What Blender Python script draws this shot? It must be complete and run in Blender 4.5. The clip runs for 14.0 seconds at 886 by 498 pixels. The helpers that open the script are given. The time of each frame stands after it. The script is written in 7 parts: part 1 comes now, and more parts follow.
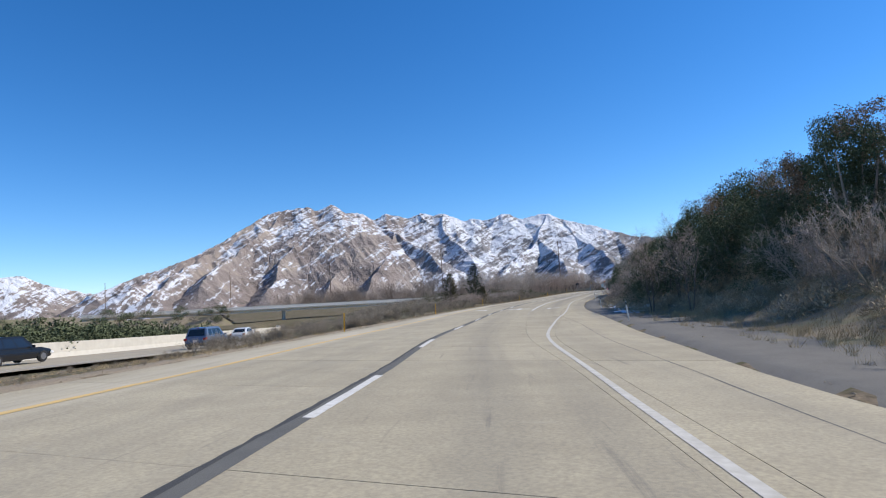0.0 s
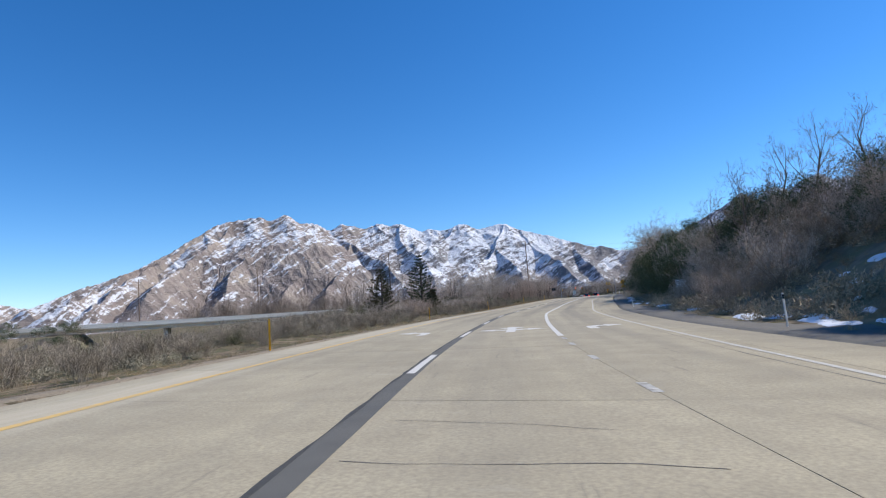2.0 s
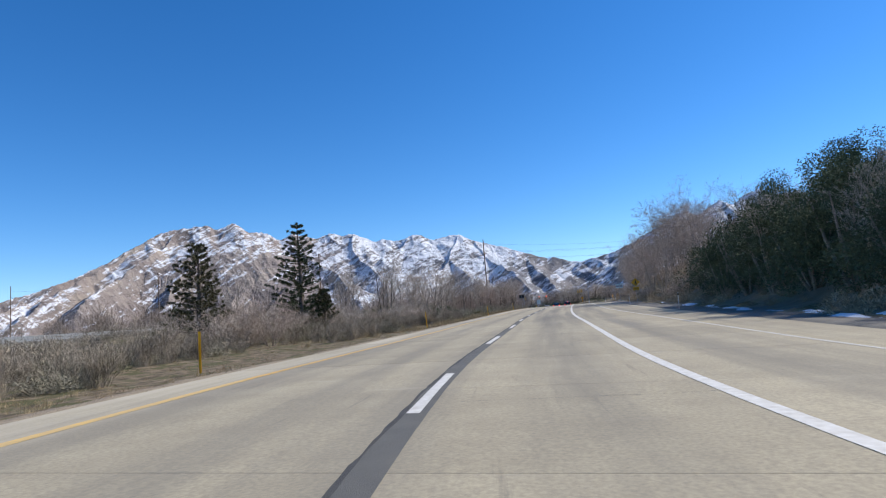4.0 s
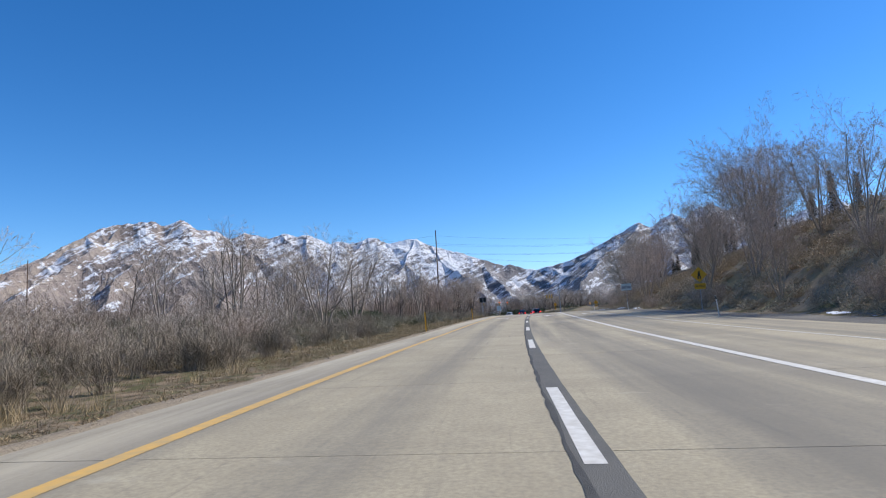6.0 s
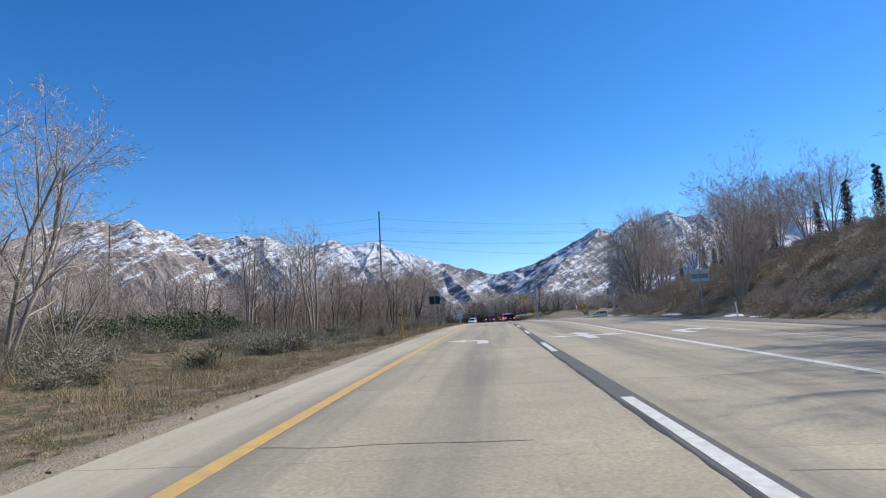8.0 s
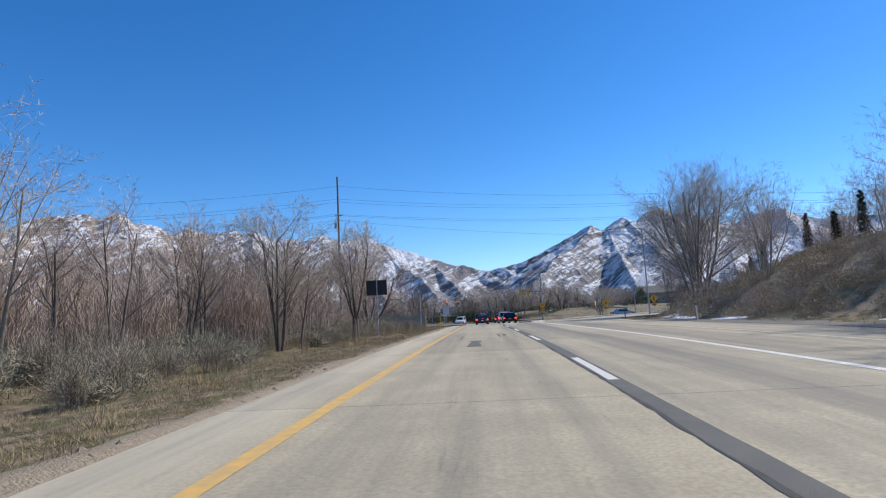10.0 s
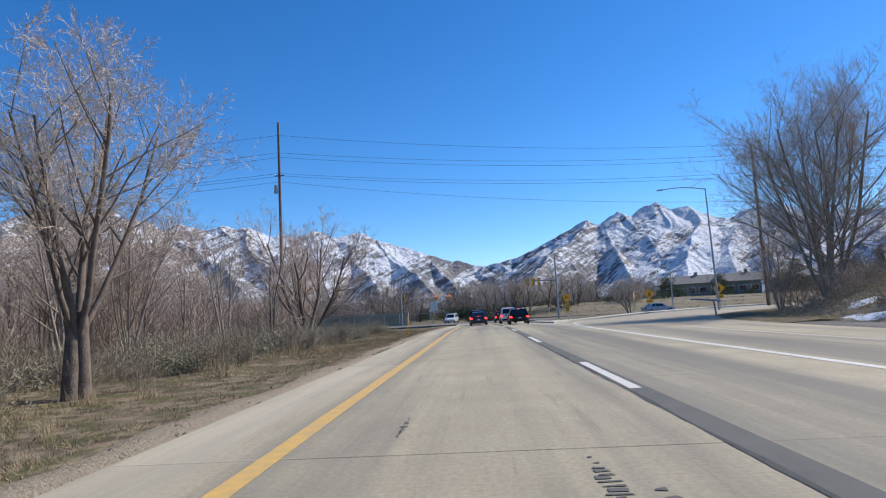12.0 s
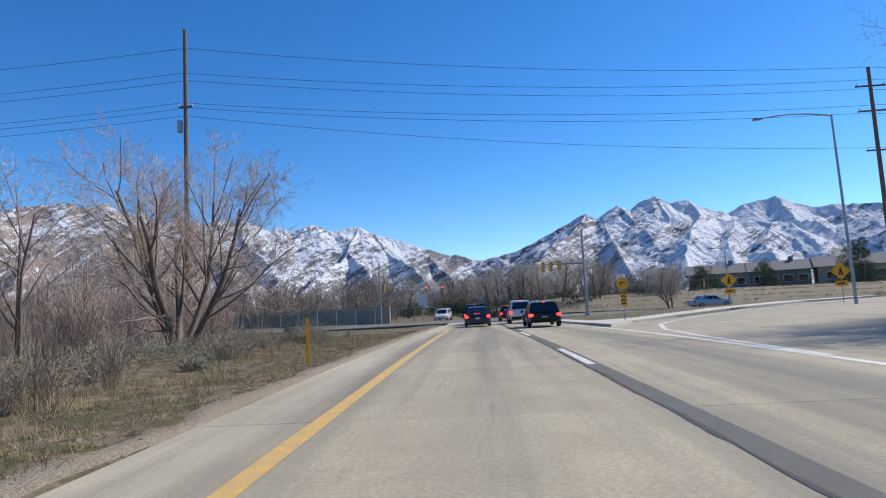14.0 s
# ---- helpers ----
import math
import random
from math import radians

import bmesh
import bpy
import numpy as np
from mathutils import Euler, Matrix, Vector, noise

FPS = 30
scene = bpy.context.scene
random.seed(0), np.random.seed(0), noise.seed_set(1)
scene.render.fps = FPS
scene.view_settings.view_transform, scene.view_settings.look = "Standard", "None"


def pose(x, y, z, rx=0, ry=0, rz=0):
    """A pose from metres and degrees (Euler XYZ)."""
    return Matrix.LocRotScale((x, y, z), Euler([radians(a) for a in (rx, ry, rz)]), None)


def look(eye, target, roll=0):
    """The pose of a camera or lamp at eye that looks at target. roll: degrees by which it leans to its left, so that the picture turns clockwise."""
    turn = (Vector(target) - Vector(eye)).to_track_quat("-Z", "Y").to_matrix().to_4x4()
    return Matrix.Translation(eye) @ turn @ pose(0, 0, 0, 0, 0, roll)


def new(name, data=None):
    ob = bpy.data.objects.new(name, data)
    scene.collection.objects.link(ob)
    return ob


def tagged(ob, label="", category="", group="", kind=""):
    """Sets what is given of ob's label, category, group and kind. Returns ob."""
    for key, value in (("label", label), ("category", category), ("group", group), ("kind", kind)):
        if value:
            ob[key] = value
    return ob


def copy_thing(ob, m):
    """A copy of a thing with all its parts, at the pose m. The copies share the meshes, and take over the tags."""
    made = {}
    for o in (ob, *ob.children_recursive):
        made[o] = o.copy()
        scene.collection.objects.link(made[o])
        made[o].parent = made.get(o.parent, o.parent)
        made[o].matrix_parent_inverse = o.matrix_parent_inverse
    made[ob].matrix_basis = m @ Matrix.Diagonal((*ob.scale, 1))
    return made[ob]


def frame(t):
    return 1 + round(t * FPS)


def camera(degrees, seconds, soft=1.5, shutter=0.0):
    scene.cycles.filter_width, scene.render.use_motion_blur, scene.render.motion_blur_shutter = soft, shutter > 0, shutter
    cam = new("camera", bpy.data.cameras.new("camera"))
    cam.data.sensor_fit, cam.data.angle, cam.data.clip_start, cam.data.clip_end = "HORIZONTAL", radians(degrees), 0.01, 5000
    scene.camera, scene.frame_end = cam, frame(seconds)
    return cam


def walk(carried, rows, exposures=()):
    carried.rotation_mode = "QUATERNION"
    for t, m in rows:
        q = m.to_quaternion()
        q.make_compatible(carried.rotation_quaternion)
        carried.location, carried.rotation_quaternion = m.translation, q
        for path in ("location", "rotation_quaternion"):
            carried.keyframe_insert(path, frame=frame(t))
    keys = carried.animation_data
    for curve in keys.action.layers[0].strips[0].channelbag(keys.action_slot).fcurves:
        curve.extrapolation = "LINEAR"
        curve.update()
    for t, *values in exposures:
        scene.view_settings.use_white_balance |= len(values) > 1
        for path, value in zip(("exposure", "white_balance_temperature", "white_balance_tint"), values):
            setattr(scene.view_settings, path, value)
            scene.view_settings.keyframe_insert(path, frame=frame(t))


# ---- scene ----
cam = camera(72.988, 14.0, soft=1.15)
PATH = [
    (0.0, pose(29.793, -243.613, -0.380, 95.012, 3.715, 21.877)),
    (0.5, pose(26.129, -232.212, -0.523, 95.123, 4.141, 20.948)),
    (1.0, pose(22.957, -222.124, -0.648, 95.396, 4.271, 20.129)),
    (1.5, pose(19.950, -211.756, -0.723, 95.753, 4.353, 19.162)),
    (2.0, pose(17.143, -201.457, -0.738, 95.803, 4.351, 17.859)),
    (2.5, pose(14.504, -191.040, -0.721, 96.041, 4.138, 16.394)),
    (3.0, pose(12.178, -180.387, -0.708, 96.169, 4.424, 15.296)),
    (5.5, pose(5.003, -134.788, -0.243, 96.911, 3.579, 10.434)),
    (6.0, pose(3.896, -125.101, -0.139, 96.740, 3.296, 9.158)),
    (6.5, pose(3.009, -115.348, -0.009, 96.871, 3.140, 7.856)),
    (7.0, pose(2.350, -106.418, 0.187, 96.782, 3.088, 6.661)),
    (7.5, pose(1.799, -97.540, 0.296, 96.821, 2.908, 5.872)),
    (8.0, pose(1.423, -88.442, 0.482, 96.902, 3.078, 5.422)),
    (10.5, pose(0.748, -52.389, 1.004, 96.456, 2.936, 4.525)),
    (11.0, pose(0.607, -45.754, 1.081, 96.300, 3.047, 4.426)),
    (11.5, pose(0.487, -39.456, 1.119, 96.030, 3.130, 4.278)),
    (12.0, pose(0.367, -33.219, 1.140, 96.131, 3.127, 4.181)),
    (12.5, pose(0.281, -27.415, 1.158, 95.978, 3.137, 4.168)),
    (13.0, pose(0.179, -21.854, 1.151, 95.804, 2.999, 4.154)),
    (13.5, pose(0.098, -16.620, 1.155, 95.875, 3.080, 4.077)),
    (14.0, pose(0.002, -11.667, 1.152, 95.581, 3.087, 3.992)),
]
walk(cam, PATH, [(0, 0.08)])

# ---- sky and sun: high winter sun, ahead and to the right of the road ----
SUN_AZ, SUN_EL = 61.0, 42.0          # clockwise from +y, above the horizon
world = bpy.data.worlds.new("sky")
scene.world = world
world.use_nodes = True
wn, wl = world.node_tree.nodes, world.node_tree.links
wn.clear()
sky = wn.new("ShaderNodeTexSky")
sky.sky_type, sky.sun_disc = "NISHITA", False
sky.sun_elevation, sky.sun_rotation = radians(SUN_EL), radians(SUN_AZ)
sky.altitude, sky.air_density, sky.dust_density, sky.ozone_density = 1400, 1.0, 0.2, 5.0
sky_bg = wn.new("ShaderNodeBackground")
sky_bg.inputs["Strength"].default_value = 0.16
sky_out = wn.new("ShaderNodeOutputWorld")
sky_tone = wn.new("ShaderNodeHueSaturation")
sky_tone.inputs["Hue"].default_value = 0.504
sky_tone.inputs["Saturation"].default_value = 1.26
wl.new(sky.outputs[0], sky_tone.inputs["Color"])
wl.new(sky_tone.outputs[0], sky_bg.inputs["Color"])
wl.new(sky_bg.outputs[0], sky_out.inputs["Surface"])
sun_data = bpy.data.lights.new("sun", "SUN")
sun_data.energy, sun_data.angle, sun_data.color = 5.0, radians(0.53), (1.0, 0.95, 0.87)
sun = new("sun", sun_data)
sun_way = Vector((math.sin(radians(SUN_AZ)) * math.cos(radians(SUN_EL)), math.cos(radians(SUN_AZ)) * math.cos(radians(SUN_EL)), math.sin(radians(SUN_EL))))
sun.matrix_world = look(sun_way * 100, (0, 0, 0))

# ---- materials ----
def material(name, colour, rough=0.8, second=None, scale=1.0, detail=6.0, amount=0.5, bump=0.0, bump_scale=40.0, metal=0.0,
             tint=0.0, third=None, third_scale=0.1, third_from=0.5, third_to=0.65, stretch=(1, 1, 1), island=0.0, spec=0.5):
    """Principled surface: two colours mixed by noise at world size, an optional third one in larger stains, bump, a tint per object."""
    m = bpy.data.materials.new(name)
    m.use_nodes = True
    n, l = m.node_tree.nodes, m.node_tree.links
    b = n["Principled BSDF"]
    b.inputs["Roughness"].default_value, b.inputs["Metallic"].default_value = rough, metal
    b.inputs["Specular IOR Level"].default_value = spec
    geo = n.new("ShaderNodeNewGeometry")
    mp = n.new("ShaderNodeMapping")
    mp.inputs["Scale"].default_value = stretch
    l.new(geo.outputs["Position"], mp.inputs["Vector"])

    def noise_of(sc, det, lo, hi):
        t = n.new("ShaderNodeTexNoise")
        t.inputs["Scale"].default_value, t.inputs["Detail"].default_value = sc, det
        l.new(mp.outputs[0], t.inputs["Vector"])
        r = n.new("ShaderNodeMapRange")
        r.inputs["From Min"].default_value, r.inputs["From Max"].default_value = lo, hi
        l.new(t.outputs["Fac"], r.inputs["Value"])
        return r.outputs[0]

    def mix(fac, a, c, mode="MIX"):
        x = n.new("ShaderNodeMix")
        x.data_type, x.blend_type = "RGBA", mode
        for sock, v in ((x.inputs[0], fac), (x.inputs[6], a), (x.inputs[7], c)):
            if isinstance(v, bpy.types.NodeSocket):
                l.new(v, sock)
            else:
                sock.default_value = v if isinstance(v, float) else (*v, 1)
        return x.outputs[2]

    col = tuple(colour)
    if second:
        col = mix(noise_of(scale, detail, 0.5 - 0.5 * amount, 0.5 + 0.5 * amount), col, tuple(second))
    if third:
        col = mix(noise_of(third_scale, 11.0, third_from, third_to), col, tuple(third))
    if tint or island:
        if tint:
            info = n.new("ShaderNodeObjectInfo")
            src = info.outputs["Random"]
        else:
            src = geo.outputs["Random Per Island"]
        r = n.new("ShaderNodeMapRange")
        r.inputs["To Min"].default_value, r.inputs["To Max"].default_value = 1 - (tint or island), 1 + (tint or island)
        l.new(src, r.inputs["Value"])
        hsv = n.new("ShaderNodeHueSaturation")
        l.new(r.outputs[0], hsv.inputs["Value"])
        if isinstance(col, tuple):
            hsv.inputs["Color"].default_value = (*col, 1)
        else:
            l.new(col, hsv.inputs["Color"])
        col = hsv.outputs[0]
    if isinstance(col, tuple):
        b.inputs["Base Color"].default_value = (*col, 1)
    else:
        l.new(col, b.inputs["Base Color"])
    if bump:
        t = n.new("ShaderNodeTexNoise")
        t.inputs["Scale"].default_value, t.inputs["Detail"].default_value = bump_scale, 6
        l.new(geo.outputs["Position"], t.inputs["Vector"])
        bp = n.new("ShaderNodeBump")
        bp.inputs["Strength"].default_value, bp.inputs["Distance"].default_value = bump, 0.03
        l.new(t.outputs["Fac"], bp.inputs["Height"])
        l.new(bp.outputs[0], b.inputs["Normal"])
    return m


CONCRETE = material("road_concrete", (0.41, 0.347, 0.24), 0.85, (0.29, 0.246, 0.175), 3.2, 12, 0.5, 0.18, 130, tint=0.07, third=(0.25, 0.22, 0.175), third_scale=0.35, third_from=0.55, third_to=0.72, stretch=(1, 0.16, 1))
# pale concrete again, whitened: sunlight on the overpass sides is put into the colour
PARAPET = material("sunlit_pale_concrete", (0.8, 0.74, 0.63), 0.85, (0.7, 0.64, 0.54), 1.5, 7, 0.6, 0.2, 30)
CONCRETE_PALE = material("pale_concrete", (0.55, 0.51, 0.43), 0.85, (0.44, 0.4, 0.33), 1.5, 7, 0.6, 0.2, 30)
JOINT = material("joint_bed", (0.1, 0.093, 0.083), 0.95, (0.15, 0.135, 0.115), 8)
ASPHALT = material("asphalt", (0.05, 0.05, 0.05), 0.85, (0.085, 0.082, 0.075), 3, 8, 0.6, 0.5, 90, spec=0.3)
ASPHALT_BAND = material("asphalt_repair", (0.1, 0.098, 0.09), 0.85, (0.145, 0.138, 0.122), 2, 8, 0.7, 0.4, 90, spec=0.3)
ASPHALT_OLD = material("old_asphalt", (0.16, 0.148, 0.125), 0.9, (0.11, 0.1, 0.088), 1.2, 8, 0.6, 0.5, 60)
PAINT_WHITE = material("white_road_paint", (0.68, 0.66, 0.61), 0.7, (0.5, 0.47, 0.41), 9, 12, 0.45, 0.1, 80)
PAINT_EDGE = material("faded_edge_line", (0.56, 0.53, 0.47), 0.75, (0.4, 0.37, 0.31), 7, 12, 0.4, 0.1, 80)
PAINT_WORN = material("worn_white_paint", (0.5, 0.48, 0.44), 0.8, (0.24, 0.22, 0.19), 6, 8, 0.3)
PAINT_YELLOW_OLD = material("faded_yellow_paint", (0.66, 0.43, 0.13), 0.75, (0.5, 0.36, 0.17), 6, 12, 0.4, 0.1, 80)
PAINT_YELLOW = material("yellow_road_paint", (0.66, 0.39, 0.09), 0.7, (0.46, 0.32, 0.14), 5, 12, 0.4, 0.1, 80)
SLOPE = material("brushy_slope", (0.27, 0.222, 0.16), 0.95, (0.17, 0.138, 0.098), 1.8, 12, 0.4, 1.0, 10, third=(0.2, 0.18, 0.105), third_scale=0.3, third_from=0.48, third_to=0.62, spec=0.12)
SOIL = material("dry_soil", (0.26, 0.2, 0.135), 0.95, (0.085, 0.067, 0.043), 2.6, 14, 0.26, 1.0, 14, third=(0.1, 0.095, 0.045), third_scale=1.5, third_from=0.47, third_to=0.58, spec=0.12)
GRAVEL = material("verge_gravel", (0.34, 0.28, 0.2), 0.95, (0.21, 0.17, 0.125), 14, 6, 0.6, 1.0, 30, spec=0.12)
SNOW = material("snow", (0.82, 0.84, 0.88), 0.6, (0.7, 0.72, 0.76), 2, 6, 0.6, 0.4, 6)
STEEL = material("galvanised_steel", (0.42, 0.43, 0.44), 0.5, (0.3, 0.31, 0.32), 5, 5, 0.6, metal=0.7)
DARK_STEEL = material("dark_metal", (0.05, 0.05, 0.05), 0.6, (0.03, 0.03, 0.03), 6)
POST_YELLOW = material("yellow_plastic", (0.85, 0.52, 0.02), 0.5, (0.7, 0.42, 0.03), 3)
POST_WHITE = material("white_plastic", (0.75, 0.75, 0.73), 0.5, (0.6, 0.59, 0.56), 3)
SIGN_YELLOW = material("yellow_sign_sheet", (0.82, 0.4, 0.012), 0.45, (0.7, 0.33, 0.02), 5, 6, 0.7)
SIGN_WHITE = material("white_sign_sheet", (0.75, 0.75, 0.74), 0.45)
SIGN_GREEN = material("green_sign_sheet", (0.02, 0.16, 0.1), 0.45)
SIGN_PALE = material("pale_green_sign", (0.72, 0.76, 0.72), 0.5, (0.62, 0.67, 0.63), 4)
SIGN_YELLOW_DARK = material("signal_casing", (0.8, 0.45, 0.03), 0.6)
SIGN_BLACK = material("black_sign_sheet", (0.015, 0.015, 0.015), 0.5)
WOOD_POLE = material("weathered_pole_wood", (0.2, 0.13, 0.085), 0.9, (0.12, 0.08, 0.055), 3, 8, 0.5, 0.4, 30, stretch=(6, 6, 0.4))
BARK = material("grey_bark", (0.23, 0.185, 0.15), 0.95, (0.1, 0.08, 0.066), 6, 6, 0.6, 0.6, 25, tint=0.12, spec=0.12)
BARK_PALE = material("pale_bark", (0.4, 0.34, 0.275), 0.95, (0.25, 0.205, 0.165), 4, 6, 0.6, 0.4, 25, tint=0.12, spec=0.12)
TWIG = material("brown_twigs", (0.55, 0.43, 0.345), 0.9, (0.39, 0.3, 0.235), 1.5, 4, 0.6, tint=0.15, spec=0.12)
TWIG_PALE = material("pale_twigs", (0.58, 0.49, 0.4), 0.9, (0.42, 0.345, 0.275), 1.5, 4, 0.6, tint=0.15, spec=0.12)
TWIG_DARK = material("dark_twigs", (0.36, 0.285, 0.215), 0.9, (0.24, 0.185, 0.14), 1.5, 4, 0.6, tint=0.15, spec=0.12)
SAGE = material("grey_sage", (0.42, 0.35, 0.265), 0.95, (0.17, 0.142, 0.105), 0.9, 4, 0.35, island=0.16, spec=0.12)
SAGE_GREEN = material("green_sage", (0.17, 0.16, 0.09), 0.95, (0.1, 0.1, 0.055), 1.3, 4, 0.6, island=0.25, spec=0.12)
SAGE_CLUMP = material("sage_clumps", (0.37, 0.335, 0.245), 0.95, (0.24, 0.215, 0.15), 0.9, 4, 0.6, island=0.25, spec=0.12)
SLOPE_BRUSH = material("pale_brush", (0.5, 0.4, 0.275), 0.95, (0.32, 0.25, 0.165), 0.7, 4, 0.6, island=0.3, spec=0.12)
SAGE_DARK = material("brown_scrub", (0.4, 0.3, 0.19), 0.95, (0.26, 0.19, 0.115), 1.3, 4, 0.6, island=0.3, spec=0.12)
CYPRESS = material("browned_cypress", (0.07, 0.055, 0.035), 0.9, (0.04, 0.036, 0.022), 2, 4, 0.6, island=0.3, spec=0.12)
STRAW = material("dry_grass", (0.47, 0.37, 0.22), 0.95, (0.31, 0.235, 0.13), 1.5, 4, 0.6, island=0.3, spec=0.12)
NEEDLES = material("pine_needles", (0.085, 0.098, 0.05), 0.8, (0.05, 0.062, 0.032), 2, 5, 0.6, island=0.3, spec=0.12)
NEEDLES_BROWN = material("browned_needles", (0.14, 0.118, 0.065), 0.85, (0.075, 0.078, 0.042), 1.2, 5, 0.6, island=0.3, spec=0.12)
EVERGREEN = material("evergreen_leaves", (0.135, 0.15, 0.078), 0.8, (0.08, 0.095, 0.05), 1.5, 5, 0.6, island=0.35, spec=0.12)
OAK_LEAF = material("dead_oak_leaves", (0.3, 0.19, 0.11), 0.85, (0.2, 0.12, 0.07), 2, 5, 0.6, island=0.35, spec=0.12)
TWIG_FAR = material("far_twigs", (0.34, 0.27, 0.21), 0.95, (0.22, 0.17, 0.135), 0.08, 4, 0.6, island=0.3, spec=0.12)
WALL_TAUPE = material("taupe_siding", (0.32, 0.28, 0.235), 0.85, (0.26, 0.23, 0.19), 0.8, 5, 0.6)
WALL_TAN = material("tan_stucco", (0.42, 0.34, 0.24), 0.9, (0.36, 0.29, 0.2), 0.8, 5, 0.6)
WALL_GREEN = material("grey_green_siding", (0.2, 0.21, 0.175), 0.85, (0.15, 0.16, 0.13), 0.8, 5, 0.6)
ROOF_GREY = material("grey_shingle", (0.24, 0.22, 0.2), 0.9, (0.09, 0.09, 0.09), 3, 6, 0.6)
GLASS = material("dark_glass", (0.012, 0.014, 0.016), 0.06, spec=0.8)
TYRE = material("tyre_rubber", (0.02, 0.02, 0.02), 0.85)
RIM = material("alloy_rim", (0.3, 0.3, 0.31), 0.35, metal=0.8)
LAMP_RED = material("red_lamp_lens", (0.35, 0.01, 0.008), 0.25)
PLATE = material("plate_grey", (0.55, 0.55, 0.55), 0.5)


def concrete_road(name):
    """Worn road concrete: grain, blotches, and dark tyre and oil bands along the lanes."""
    m = bpy.data.materials.new(name)
    m.use_nodes = True
    n, l = m.node_tree.nodes, m.node_tree.links
    b = n["Principled BSDF"]
    b.inputs["Roughness"].default_value = 0.85
    b.inputs["Specular IOR Level"].default_value = 0.35
    geo = n.new("ShaderNodeNewGeometry")
    along = n.new("ShaderNodeUVMap")
    along.uv_map = "along"

    def tex(src, stretch, scale, detail, lo, hi, rough=0.6):
        mp = n.new("ShaderNodeMapping")
        mp.inputs["Scale"].default_value = stretch
        l.new(src, mp.inputs["Vector"])
        t = n.new("ShaderNodeTexNoise")
        t.inputs["Scale"].default_value, t.inputs["Detail"].default_value, t.inputs["Roughness"].default_value = scale, detail, rough
        l.new(mp.outputs[0], t.inputs["Vector"])
        r = n.new("ShaderNodeMapRange")
        r.inputs["From Min"].default_value, r.inputs["From Max"].default_value = lo, hi
        l.new(t.outputs["Fac"], r.inputs["Value"])
        return r.outputs[0]

    def mix(fac, a, c):
        x = n.new("ShaderNodeMix")
        x.data_type = "RGBA"
        l.new(fac, x.inputs[0])
        for sock, v in ((x.inputs[6], a), (x.inputs[7], c)):
            if isinstance(v, bpy.types.NodeSocket):
                l.new(v, sock)
            else:
                sock.default_value = (*v, 1)
        return x.outputs[2]

    def scaled(fac, k):
        x = n.new("ShaderNodeMath")
        x.operation, x.use_clamp = "MULTIPLY", True
        l.new(fac, x.inputs[0])
        x.inputs[1].default_value = k
        return x.outputs[0]

    pos, uv = geo.outputs["Position"], along.outputs[0]
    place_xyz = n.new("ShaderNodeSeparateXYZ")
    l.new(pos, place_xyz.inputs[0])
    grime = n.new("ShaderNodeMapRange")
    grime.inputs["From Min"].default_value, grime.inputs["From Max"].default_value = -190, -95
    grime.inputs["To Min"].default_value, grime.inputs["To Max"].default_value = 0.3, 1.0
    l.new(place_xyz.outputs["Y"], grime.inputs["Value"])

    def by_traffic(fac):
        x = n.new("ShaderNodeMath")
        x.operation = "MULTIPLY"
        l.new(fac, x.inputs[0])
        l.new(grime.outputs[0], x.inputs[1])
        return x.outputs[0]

    col = mix(tex(pos, (1, 1, 1), 0.9, 8, 0.35, 0.65), (0.46, 0.396, 0.268), (0.38, 0.325, 0.222))
    col = mix(scaled(tex(pos, (1, 1, 1), 22, 4, 0.35, 0.7), 0.55), col, (0.2, 0.175, 0.135))
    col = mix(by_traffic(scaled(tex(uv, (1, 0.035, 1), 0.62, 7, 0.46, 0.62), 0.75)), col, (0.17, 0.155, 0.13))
    col = mix(scaled(tex(uv, (4.5, 0.25, 1), 1.0, 6, 0.6, 0.74, 0.7), 0.6), col, (0.14, 0.128, 0.11))
    col = mix(scaled(tex(uv, (0.5, 1.1, 1), 1.3, 8, 0.62, 0.72, 0.65), 0.45), col, (0.47, 0.42, 0.32))
    side = n.new("ShaderNodeSeparateXYZ")
    l.new(uv, side.inputs[0])

    def band(at, half, k):
        d = n.new("ShaderNodeMath")
        d.operation = "SUBTRACT"
        l.new(side.outputs["X"], d.inputs[0])
        d.inputs[1].default_value = at
        e = n.new("ShaderNodeMath")
        e.operation = "ABSOLUTE"
        l.new(d.outputs[0], e.inputs[0])
        r = n.new("ShaderNodeMapRange")
        r.interpolation_type = "SMOOTHSTEP"
        r.inputs["From Min"].default_value, r.inputs["From Max"].default_value = half, half * 0.35
        l.new(e.outputs[0], r.inputs["Value"])
        m2 = n.new("ShaderNodeMath")
        m2.operation = "MULTIPLY"
        l.new(r.outputs[0], m2.inputs[0])
        l.new(tex(uv, (1.6, 0.09, 1), 1.0, 8, 0.3, 0.62, 0.7), m2.inputs[1])
        return scaled(m2.outputs[0], k)

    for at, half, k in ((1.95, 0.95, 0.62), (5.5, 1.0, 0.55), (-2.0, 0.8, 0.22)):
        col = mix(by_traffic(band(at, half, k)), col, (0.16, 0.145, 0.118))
    col = mix(band(-5.2, 1.3, 0.75), col, (0.5, 0.44, 0.33))
    info = n.new("ShaderNodeObjectInfo")
    r = n.new("ShaderNodeMapRange")
    r.inputs["To Min"].default_value, r.inputs["To Max"].default_value = 0.93, 1.05
    l.new(info.outputs["Random"], r.inputs["Value"])
    hsv = n.new("ShaderNodeHueSaturation")
    l.new(r.outputs[0], hsv.inputs["Value"])
    l.new(col, hsv.inputs["Color"])
    l.new(hsv.outputs[0], b.inputs["Base Color"])
    bp = n.new("ShaderNodeBump")
